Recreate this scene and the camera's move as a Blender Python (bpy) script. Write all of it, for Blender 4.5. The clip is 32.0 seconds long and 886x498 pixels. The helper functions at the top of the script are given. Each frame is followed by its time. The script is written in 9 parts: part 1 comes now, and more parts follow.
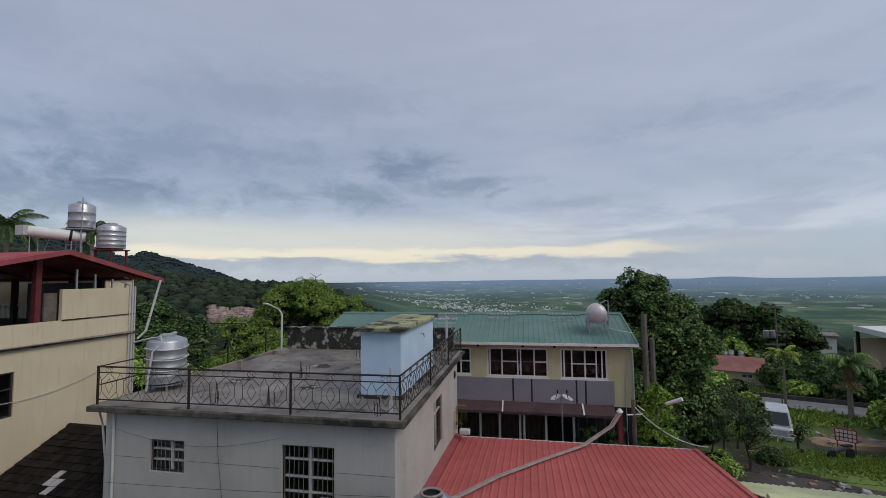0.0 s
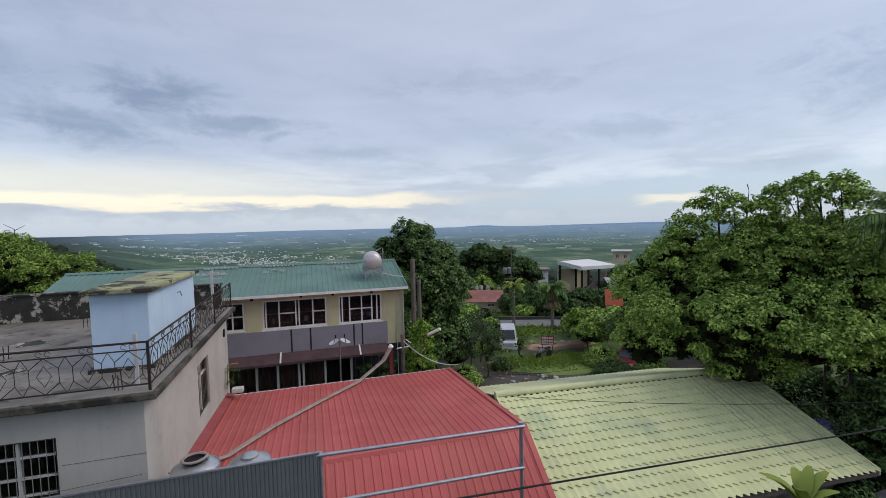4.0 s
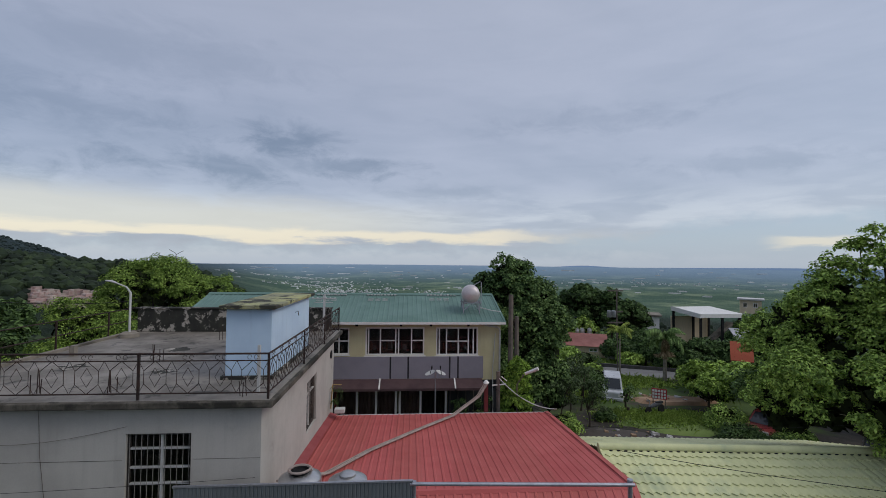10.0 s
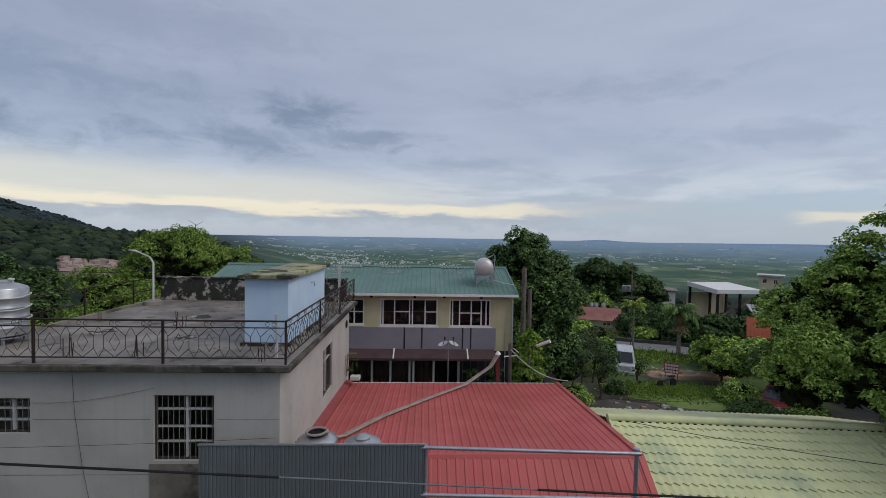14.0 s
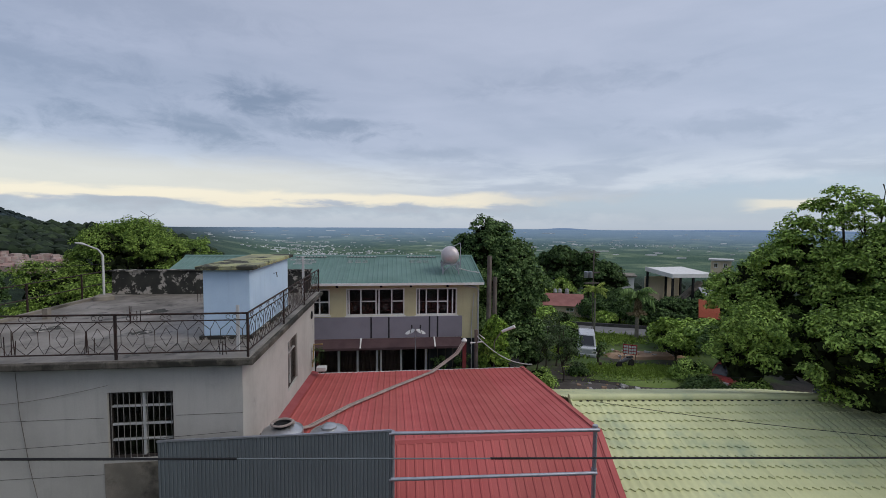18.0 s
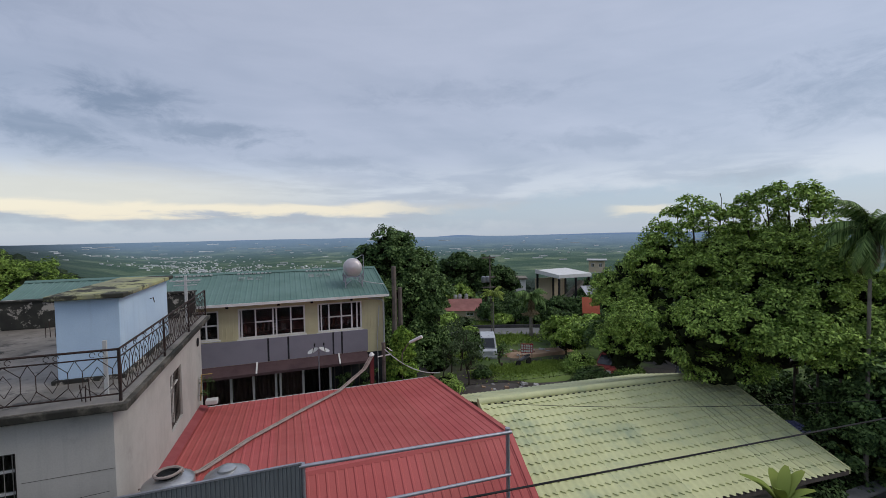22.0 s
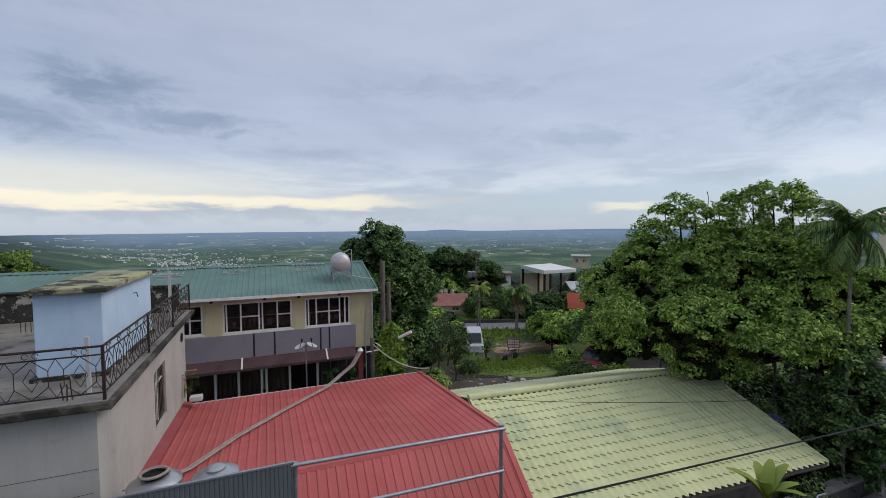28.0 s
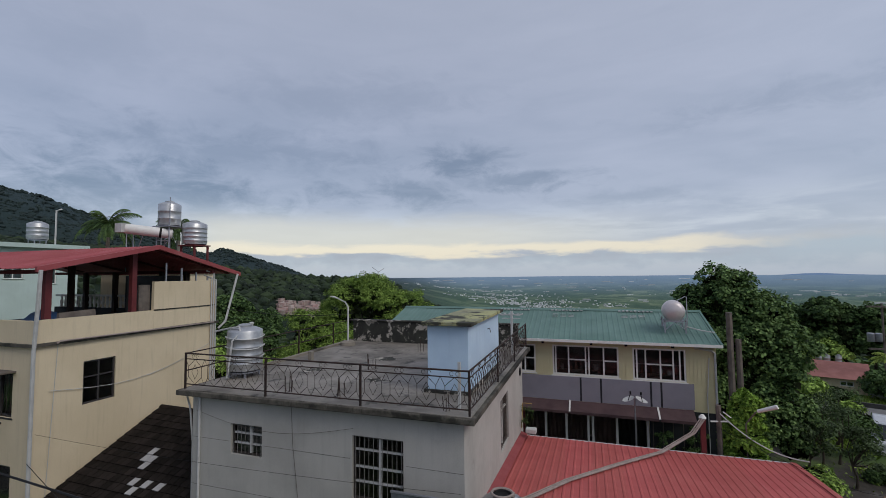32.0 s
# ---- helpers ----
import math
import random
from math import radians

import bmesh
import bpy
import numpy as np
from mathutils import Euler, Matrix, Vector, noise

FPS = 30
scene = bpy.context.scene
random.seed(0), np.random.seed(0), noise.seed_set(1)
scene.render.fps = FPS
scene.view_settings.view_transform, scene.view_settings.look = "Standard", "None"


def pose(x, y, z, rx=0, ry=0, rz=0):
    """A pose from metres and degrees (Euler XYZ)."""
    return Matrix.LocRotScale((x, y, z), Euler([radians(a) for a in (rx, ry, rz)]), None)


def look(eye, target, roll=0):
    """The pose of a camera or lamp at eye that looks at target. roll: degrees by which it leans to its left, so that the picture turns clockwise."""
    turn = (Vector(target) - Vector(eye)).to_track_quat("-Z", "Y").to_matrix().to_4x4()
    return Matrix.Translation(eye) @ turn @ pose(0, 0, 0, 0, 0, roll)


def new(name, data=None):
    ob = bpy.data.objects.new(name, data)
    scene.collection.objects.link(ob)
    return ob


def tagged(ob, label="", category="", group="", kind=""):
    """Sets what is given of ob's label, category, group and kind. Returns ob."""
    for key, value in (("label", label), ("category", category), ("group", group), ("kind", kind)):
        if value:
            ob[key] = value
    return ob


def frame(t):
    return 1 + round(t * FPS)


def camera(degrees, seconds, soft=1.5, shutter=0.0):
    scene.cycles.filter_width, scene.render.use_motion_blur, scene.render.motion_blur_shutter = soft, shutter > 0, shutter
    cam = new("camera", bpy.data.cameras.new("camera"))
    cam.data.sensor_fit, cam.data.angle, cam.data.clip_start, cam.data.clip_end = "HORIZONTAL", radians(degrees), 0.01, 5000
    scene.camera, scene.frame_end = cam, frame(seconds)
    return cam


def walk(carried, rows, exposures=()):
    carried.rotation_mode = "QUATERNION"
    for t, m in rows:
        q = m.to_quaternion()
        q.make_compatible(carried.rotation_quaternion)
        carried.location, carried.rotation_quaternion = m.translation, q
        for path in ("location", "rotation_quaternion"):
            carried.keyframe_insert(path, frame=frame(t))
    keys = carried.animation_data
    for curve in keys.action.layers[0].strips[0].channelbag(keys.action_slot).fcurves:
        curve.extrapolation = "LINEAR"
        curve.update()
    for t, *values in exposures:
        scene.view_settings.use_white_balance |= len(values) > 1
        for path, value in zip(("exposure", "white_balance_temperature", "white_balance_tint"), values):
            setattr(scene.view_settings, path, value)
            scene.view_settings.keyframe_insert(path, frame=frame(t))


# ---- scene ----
cam = camera(91.72, 32.0, soft=0.75)
PATH = [
    (0, look((-0.123, 0.069, 9.137), (-2.017, 9.867, 9.786), -0.76)),
    (0.5, look((-0.105, 0.041, 9.113), (-2.006, 9.854, 9.421), -0.88)),
    (1, look((-0.111, 0.037, 9.084), (-1.683, 9.913, 9.126), -0.80)),
    (1.5, look((-0.079, 0.030, 9.084), (-0.972, 9.989, 8.935), -0.90)),
    (2, look((-0.001, 0.014, 9.091), (-0.021, 10.008, 8.765), -1.20)),
    (2.5, look((0.036, -0.032, 9.103), (0.897, 9.921, 8.660), -1.17)),
    (3, look((0.062, -0.054, 9.119), (1.745, 9.790, 8.601), -1.22)),
    (3.5, look((0.110, -0.076, 9.116), (2.417, 9.637, 8.547), -1.33)),
    (4, look((0.150, -0.114, 9.113), (3.086, 9.427, 8.518), -1.21)),
    (4.5, look((0.200, -0.122, 9.122), (3.553, 9.279, 8.504), -1.29)),
    (6.5, look((0.184, -0.143, 9.076), (3.965, 9.113, 8.887), -1.10)),
    (7, look((0.184, -0.146, 9.062), (3.902, 9.137, 8.983), -1.41)),
    (7.5, look((0.165, -0.121, 9.038), (3.481, 9.313, 9.025), -1.62)),
    (8, look((0.142, -0.120, 9.016), (2.745, 9.535, 9.119), -1.64)),
    (8.5, look((0.109, -0.106, 8.996), (2.156, 9.679, 9.217), -1.53)),
    (9, look((0.095, -0.097, 8.976), (1.654, 9.775, 9.284), -0.85)),
    (9.5, look((0.079, -0.086, 8.961), (1.173, 9.848, 9.295), 0.05)),
    (10, look((0.062, -0.079, 8.959), (0.797, 9.890, 9.242), 0.61)),
    (10.5, look((0.064, -0.084, 8.947), (0.552, 9.902, 9.159), 1.01)),
    (11, look((0.058, -0.081, 8.940), (0.468, 9.910, 9.096), 1.15)),
    (11.5, look((0.061, -0.087, 8.941), (0.385, 9.907, 9.034), 1.24)),
    (12, look((0.062, -0.080, 8.937), (0.297, 9.918, 8.951), 1.18)),
    (12.5, look((0.062, -0.089, 8.944), (0.277, 9.909, 8.893), 1.16)),
    (13, look((0.072, -0.097, 8.947), (0.305, 9.899, 8.799), 1.07)),
    (13.5, look((0.074, -0.122, 8.958), (0.372, 9.871, 8.733), 1.20)),
    (14, look((0.109, -0.126, 8.935), (0.510, 9.860, 8.591), 1.05)),
    (14.5, look((0.120, -0.127, 8.909), (0.592, 9.851, 8.443), 1.03)),
    (16.5, look((0.161, -0.163, 8.887), (0.864, 9.791, 8.244), 0.80)),
    (17, look((0.150, -0.186, 8.897), (1.036, 9.754, 8.258), 1.06)),
    (17.5, look((0.166, -0.200, 8.890), (1.214, 9.727, 8.286), 0.99)),
    (18, look((0.175, -0.199, 8.898), (1.336, 9.716, 8.322), 0.50)),
    (18.5, look((0.170, -0.187, 8.905), (1.361, 9.727, 8.370), 0.52)),
    (19, look((0.160, -0.175, 8.919), (1.345, 9.746, 8.493), 0.54)),
    (19.5, look((0.165, -0.163, 8.916), (1.218, 9.775, 8.567), 0.60)),
    (20, look((0.172, -0.109, 8.909), (0.737, 9.869, 8.573), 0.61)),
    (20.5, look((0.123, -0.055, 8.914), (0.471, 9.933, 8.583), 0.39)),
    (21, look((-0.021, -0.047, 8.944), (1.424, 9.843, 8.632), -0.70)),
    (21.5, look((-0.059, -0.038, 8.966), (2.702, 9.567, 8.608), -0.96)),
    (22, look((-0.026, 0.038, 8.982), (3.417, 9.419, 8.599), -0.95)),
    (22.5, look((0.008, 0.071, 8.989), (4.016, 9.221, 8.532), -0.46)),
    (23, look((-0.042, 0.055, 9.004), (4.793, 8.797, 8.560), 0.28)),
    (23.5, look((-0.079, 0.066, 9.014), (5.133, 8.589, 8.573), 0.48)),
    (24, look((-0.094, 0.087, 8.995), (5.232, 8.539, 8.554), 0.88)),
    (24.5, look((-0.093, 0.097, 8.999), (5.310, 8.499, 8.536), 0.98)),
    (26.5, look((-0.097, 0.103, 9.018), (5.506, 8.370, 8.508), 0.16)),
    (27, look((-0.125, 0.147, 9.013), (5.219, 8.581, 8.460), 0.04)),
    (27.5, look((-0.137, 0.181, 9.010), (4.589, 8.976, 8.459), -0.25)),
    (28, look((-0.214, 0.250, 9.004), (3.561, 9.496, 8.489), -0.35)),
    (28.5, look((-0.272, 0.267, 9.023), (2.229, 9.938, 8.562), -0.66)),
    (29, look((-0.305, 0.273, 9.041), (0.891, 10.197, 8.732), -0.68)),
    (29.5, look((-0.336, 0.306, 9.044), (-0.201, 10.304, 8.943), -0.57)),
    (30, look((-0.366, 0.316, 9.035), (-1.120, 10.287, 9.122), -0.52)),
    (30.5, look((-0.406, 0.316, 9.026), (-1.889, 10.202, 9.272), -0.43)),
    (31, look((-0.422, 0.324, 9.046), (-2.782, 10.035, 9.426), -0.30)),
    (31.5, look((-0.445, 0.328, 9.073), (-3.337, 9.888, 9.569), -0.34)),
    (32, look((-0.467, 0.316, 9.076), (-3.637, 9.784, 9.640), -0.61)),
]
EXPOSURES = [(0.0, -0.22), (1.0, -0.17), (2.0, -0.18), (3.0, 0.02), (4.0, 0.12), (4.5, 0.08), (7.0, -0.22), (8.0, -0.20), (9.0, -0.2), (13.0, -0.24), (14.5, -0.15), (17.0, 0.0), (18.0, -0.08), (19.0, -0.2), (21.0, -0.25), (22.0, -0.1), (23.0, 0.0), (24.0, -0.12), (26.5, -0.1), (28.0, 0.02), (29.0, -0.1), (30.0, -0.22), (32.0, -0.22)]
walk(cam, PATH, EXPOSURES)

# ---- light ----
SUN_DIR = (0.66, -0.28, 0.70)
world = bpy.data.worlds.new("overcast_evening")
scene.world = world
world.use_nodes = True


class Nodes:
    """Short hand for building a node tree."""

    def __init__(self, tree):
        self.tree = tree
        tree.nodes.clear()

    def add(self, kind, inputs=None, operation="", use_clamp=False, interpolation_type="", data_type="", blend_type=""):
        n = self.tree.nodes.new(kind)
        if operation:
            n.operation = operation
        if use_clamp:
            n.use_clamp = True
        if interpolation_type:
            n.interpolation_type = interpolation_type
        if data_type:
            n.data_type, n.blend_type = data_type, blend_type
        for k, v in (inputs or {}).items():
            self.put(n.inputs[k], v)
        return n

    def put(self, socket, v):
        if isinstance(v, bpy.types.NodeSocket):
            self.tree.links.new(v, socket)
        elif isinstance(v, bpy.types.Node):
            self.tree.links.new(v.outputs[0], socket)
        else:
            if isinstance(v, tuple) and len(v) == 3 and socket.type == "RGBA":
                v = (*v, 1)
            socket.default_value = v

    def math(self, op, a, b=0.0, c=0.0, clamp=False):
        return self.add("ShaderNodeMath", {0: a, 1: b, 2: c}, operation=op, use_clamp=clamp).outputs[0]

    def vec(self, op, a, b=(0, 0, 0)):
        return self.add("ShaderNodeVectorMath", {0: a, 1: b}, operation=op).outputs[0]

    def noise(self, vector, scale, detail=4.0, rough=0.55, distortion=0.0):
        return self.add("ShaderNodeTexNoise", {"Vector": vector, "Scale": scale, "Detail": detail, "Roughness": rough,
                                               "Distortion": distortion}).outputs["Fac"]

    def ramp(self, fac, stops):
        n = self.add("ShaderNodeValToRGB", {"Fac": fac})
        el = n.color_ramp.elements
        while len(el) < len(stops):
            el.new(0.5)
        for e, (p, c) in zip(el, stops):
            e.position = p
            e.color = (c, c, c, 1) if isinstance(c, (int, float)) else (*c, 1)
        return n.outputs["Color"]

    def range(self, v, a, b, c=0.0, d=1.0):
        return self.add("ShaderNodeMapRange", {"Value": v, "From Min": a, "From Max": b, "To Min": c, "To Max": d},
                        interpolation_type="SMOOTHSTEP").outputs[0]

    def mix(self, fac, a, b, blend="MIX"):
        n = self.add("ShaderNodeMix", data_type="RGBA", blend_type=blend)
        self.put(n.inputs[0], fac)
        self.put(n.inputs[6], a)
        self.put(n.inputs[7], b)
        return n.outputs[2]


def build_sky():
    n = Nodes(world.node_tree)
    way = n.vec("NORMALIZE", n.add("ShaderNodeTexCoord").outputs["Generated"])
    x, y, z = n.add("ShaderNodeSeparateXYZ", {0: way}).outputs
    az = n.math("MULTIPLY", n.math("ARCTAN2", n.math("MULTIPLY", x, -1.0), y), 57.2958)
    el = n.math("MULTIPLY", n.math("ARCSINE", z), 57.2958)
    far = n.math("ADD", n.math("MAXIMUM", z, 0.0), 0.16)
    flat = n.add("ShaderNodeCombineXYZ", {0: n.math("DIVIDE", x, far), 1: n.math("DIVIDE", y, far), 2: 0.0}).outputs[0]
    big = n.noise(n.vec("MULTIPLY", flat, (0.5, 0.75, 1.0)), 0.62, 4.0, 0.5, 0.5)
    mid = n.noise(n.vec("MULTIPLY", n.vec("ADD", flat, (7.3, 2.1, 0)), (0.7, 1.2, 1.0)), 1.7, 6.0, 0.55, 0.5)
    wisp = n.noise(n.vec("MULTIPLY", way, (3.0, 3.0, 15.0)), 2.0, 6.0, 0.55, 0.35)
    cloud = n.math("ADD", n.math("MULTIPLY", big, 0.6), n.math("ADD", n.math("MULTIPLY", mid, 0.25), n.math("MULTIPLY", wisp, 0.15)))
    body = n.mix(n.range(cloud, 0.36, 0.64), SKY_MID, SKY_PALE)
    # heavier slate bellies of the cloud layer: azimuth, height, half width, half height, weight
    wob = n.math("MULTIPLY", n.math("SUBTRACT", n.noise(n.vec("MULTIPLY", way, (5.0, 5.0, 11.0)), 2.0, 7.0, 0.65, 0.4), 0.5), 4.2)
    dark = None
    for a, e, w, h, k in SKY_BELLIES:
        u = n.math("DIVIDE", n.math("SUBTRACT", az, a), w)
        v = n.math("DIVIDE", n.math("SUBTRACT", el, e), h)
        q = n.math("ADD", n.math("SQRT", n.math("ADD", n.math("MULTIPLY", u, u), n.math("MULTIPLY", v, v))), wob)
        q = n.range(q, 1.5, 0.0, 0.0, k)
        dark = q if dark is None else n.math("MAXIMUM", dark, q)
    body = n.mix(n.math("MULTIPLY", dark, n.range(wisp, 0.25, 0.6, 0.6, 1.0)), body, SKY_DARK)
    body = n.mix(n.range(az, 60.0, -75.0), n.mix(1.0, body, (0.80, 0.81, 0.85), "MULTIPLY"), n.mix(1.0, body, (0.99, 0.99, 0.99), "MULTIPLY"))
    body = n.mix(n.range(el, 14.0, 40.0, 0.0, 0.5), body, SKY_TOP)
    # lighter strip of thin cloud, then the clear gap under the layer towards the set sun
    thin = n.math("MULTIPLY", n.math("MULTIPLY", n.range(el, 3.0, 5.0), n.range(el, 10.0, 6.0)), n.range(az, 62.0, 42.0))
    body = n.mix(n.math("MULTIPLY", thin, n.range(wisp, 0.38, 0.62, 0.1, 0.75)), body, SKY_VEIL)
    low = n.math("ADD", el, n.math("MULTIPLY", n.math("SUBTRACT", wisp, 0.5), 3.4))
    side = n.math("MULTIPLY", n.range(az, -26.0, -8.0, 0.12, 1.0), n.range(az, 55.0, 45.0))
    wide = n.math("MULTIPLY", n.range(low, 2.2, 3.2), n.range(low, 8.6, 5.2))
    core = n.math("MULTIPLY", n.range(low, 2.1, 2.7), n.range(low, 4.2, 3.2))
    sky = n.mix(n.math("MULTIPLY", wide, n.math("MULTIPLY", n.range(az, -16.0, 18.0), n.math("MULTIPLY", side, 0.85))), body, SKY_WARM)
    sky = n.mix(n.math("MULTIPLY", core, n.math("MULTIPLY", side, 0.85)), sky, SKY_GLOW)
    gap = n.math("MULTIPLY", n.range(az, -50.0, -46.0), n.range(az, -40.0, -44.0))
    gap = n.math("MULTIPLY", gap, n.math("MULTIPLY", n.range(low, 1.7, 2.2), n.range(low, 3.4, 2.7)))
    # blue-grey bank along the horizon with a few low heads of cloud
    bank = n.noise(n.vec("MULTIPLY", way, (9.0, 9.0, 20.0)), 1.4, 6.0, 0.6)
    edge = n.math("ADD", el, n.math("MULTIPLY", n.math("SUBTRACT", bank, 0.5), -4.2))
    right = n.range(az, -8.0, -45.0)
    sky = n.mix(n.range(n.math("SUBTRACT", edge, n.math("MULTIPLY", right, 3.4)), 2.6, 0.6, 0.0, 0.88), sky, SKY_BANK)
    sky = n.mix(n.math("MULTIPLY", n.range(edge, 1.6, 0.2, 0.0, 0.45), n.math("SUBTRACT", 1.0, n.math("MULTIPLY", right, 0.7))), sky, SKY_VEIL)
    sky = n.mix(n.math("MULTIPLY", gap, 0.6), sky, SKY_GLOW)
    sky = n.mix(n.range(z, 0.0, -0.06), sky, (0.10, 0.13, 0.14))
    clear = n.add("ShaderNodeTexSky")
    clear.sky_type, clear.sun_disc, clear.sun_elevation, clear.sun_rotation = "NISHITA", False, radians(44), radians(113)
    both = n.mix(0.03, sky, clear.outputs[0])
    back = n.add("ShaderNodeBackground", {"Color": both, "Strength": 1.0})
    n.add("ShaderNodeOutputWorld", {"Surface": back.outputs[0]})


SKY_MID = (0.372, 0.420, 0.525)
SKY_PALE = (0.496, 0.535, 0.648)
SKY_DARK = (0.190, 0.240, 0.330)
SKY_VEIL = (0.58, 0.62, 0.70)
SKY_TOP = (0.528, 0.555, 0.660)
SKY_WARM = (0.67, 0.645, 0.58)
SKY_GLOW = (0.88, 0.78, 0.61)
SKY_BANK = (0.37, 0.455, 0.57)
SKY_BELLIES = ((25.0, 10.7, 9.0, 1.7, 0.8), (16.5, 14.6, 7.5, 1.8, 0.85), (9.0, 11.8, 8.0, 1.3, 0.7), (44.0, 15.0, 14.0, 3.0, 0.5), (54.0, 9.0, 14.0, 4.0, 0.95),
               (44.0, 7.0, 6.0, 0.9, 0.6), (-4.0, 9.0, 8.0, 1.0, 0.35), (-23.0, 17.5, 12.0, 1.4, 0.35), (-40.0, 11.0, 9.0, 1.2, 0.35), (-67.0, 13.0, 10.0, 3.0, 0.6), (-56.0, 5.4, 7.0, 0.8, 0.45),
               (30.0, 22.0, 14.0, 3.0, 0.3), (60.0, 24.0, 12.0, 3.0, 0.15), (-74.0, 4.5, 7.0, 1.6, 0.5))
build_sky()

sun_data = bpy.data.lights.new("veiled_sun", "SUN")
sun_data.energy, sun_data.angle, sun_data.color = 1.35, radians(28), (1.0, 0.95, 0.88)
sun = new("veiled_sun", sun_data)
sun.matrix_world = look((0, 0, 60), tuple(Vector((0, 0, 60)) - Vector(SUN_DIR) * 10))


# ---- materials ----
def material(name, a, b=None, rough=0.8, metal=0.0, scale=2.0, fine=40.0, bump=0.15, streak=0.0, stain=None, stain_at=(0.56, 0.7),
             stain_scale=0.9, vary=0.0, islands=0.0, spec=0.3):
    """A surface of two colours in broad patches, fine grain, drip marks, stains of a third colour and relief, in metres."""
    m = bpy.data.materials.new(name)
    m.use_nodes = True
    n = Nodes(m.node_tree)
    geo = n.add("ShaderNodeNewGeometry")
    at = geo.outputs["Position"]
    b = b or tuple(v * 0.8 for v in a)
    broad = n.noise(at, scale, 5.0, 0.6)
    grain = n.noise(at, fine, 3.0, 0.6)
    col = n.mix(n.range(broad, 0.35, 0.68), a, b)
    col = n.mix(n.math("MULTIPLY", n.range(grain, 0.3, 0.75), 0.22), col, tuple(v * 0.6 for v in a))
    if streak:
        drips = n.noise(n.vec("MULTIPLY", at, (5.0, 5.0, 0.35)), 1.6, 5.0, 0.6)
        col = n.mix(n.math("MULTIPLY", n.range(drips, 0.5, 0.75), streak), col, tuple(v * 0.35 for v in a))
    if stain:
        spots = n.noise(n.vec("ADD", at, (31.0, 17.0, 5.0)), stain_scale, 7.0, 0.65)
        col = n.mix(n.range(spots, *stain_at), col, stain)
    if vary or islands:
        rnd = n.add("ShaderNodeObjectInfo").outputs["Random"] if vary else geo.outputs["Random Per Island"]
        amount = vary or islands
        hsv = n.add("ShaderNodeHueSaturation", {"Color": col, "Value": n.range(rnd, 0.0, 1.0, 1 - amount, 1 + amount),
                                                "Hue": n.range(rnd, 1.0, 0.0, 0.5 - amount * 0.035, 0.5 + amount * 0.035)})
        col = hsv.outputs[0]
    rough_at = n.range(broad, 0.3, 0.7, max(rough - 0.1, 0.03), min(rough + 0.1, 1.0))
    bsdf = n.add("ShaderNodeBsdfPrincipled", {"Base Color": col, "Roughness": rough_at, "Metallic": metal, "Specular IOR Level": spec})
    if bump:
        height = n.math("ADD", n.math("MULTIPLY", grain, 0.4), broad)
        relief = n.add("ShaderNodeBump", {"Height": height, "Strength": bump, "Distance": 0.02})
        n.put(bsdf.inputs["Normal"], relief.outputs[0])
    n.add("ShaderNodeOutputMaterial", {"Surface": bsdf.outputs[0]})
    return m


def leaf_material(name, a, b, amount=0.35, rough=0.55):
    """Foliage: green that varies from leaf to leaf, a little light coming through."""
    m = bpy.data.materials.new(name)
    m.use_nodes = True
    n = Nodes(m.node_tree)
    geo = n.add("ShaderNodeNewGeometry")
    rnd = geo.outputs["Random Per Island"]
    patch = n.noise(geo.outputs["Position"], 0.55, 3.0)
    col = n.mix(n.range(n.math("ADD", n.math("MULTIPLY", rnd, 0.55), n.math("MULTIPLY", patch, 0.6)), 0.25, 0.9), a, b)
    col = n.add("ShaderNodeHueSaturation", {"Color": col, "Value": n.range(rnd, 0, 1, 1 - amount, 1 + amount)}).outputs[0]
    bsdf = n.add("ShaderNodeBsdfPrincipled", {"Base Color": col, "Roughness": rough, "Specular IOR Level": 0.08})
    thin = n.add("ShaderNodeBsdfTranslucent", {"Color": n.mix(0.5, col, (0.16, 0.22, 0.03))})
    both = n.add("ShaderNodeMixShader", {0: 0.12, 1: bsdf.outputs[0], 2: thin.outputs[0]})
    n.add("ShaderNodeOutputMaterial", {"Surface": both.outputs[0]})
    return m


def glass_material(name, tint=(0.03, 0.035, 0.04)):
    m = bpy.data.materials.new(name)
    m.use_nodes = True
    n = Nodes(m.node_tree)
    clear = n.add("ShaderNodeBsdfTransparent", {"Color": (0.72, 0.74, 0.74)})
    gloss = n.add("ShaderNodeBsdfGlossy", {"Roughness": 0.03, "Color": (0.9, 0.95, 1.0)})
    fres = n.add("ShaderNodeFresnel", {"IOR": 1.52})
    both = n.add("ShaderNodeMixShader", {0: n.math("MULTIPLY", fres.outputs[0], 0.4), 1: clear.outputs[0], 2: gloss.outputs[0]})
    n.add("ShaderNodeOutputMaterial", {"Surface": both.outputs[0]})
    return m


M_RENDER = material("grey_white_render", (0.47, 0.453, 0.418), (0.39, 0.374, 0.345), 0.9, scale=0.7, streak=0.12, stain=(0.22, 0.215, 0.20), stain_at=(0.62, 0.85), bump=0.25)
M_CONCRETE = material("weathered_concrete", (0.255, 0.225, 0.185), (0.16, 0.145, 0.12), 0.95, scale=1.1, stain=(0.065, 0.06, 0.05), stain_at=(0.5, 0.70), bump=0.5)
M_SCREED = material("wet_blotched_screed", (0.25, 0.225, 0.195), (0.135, 0.122, 0.105), 0.62, scale=0.8, fine=22.0, stain=(0.045, 0.042, 0.036), stain_at=(0.54, 0.68), stain_scale=1.9, bump=0.35)
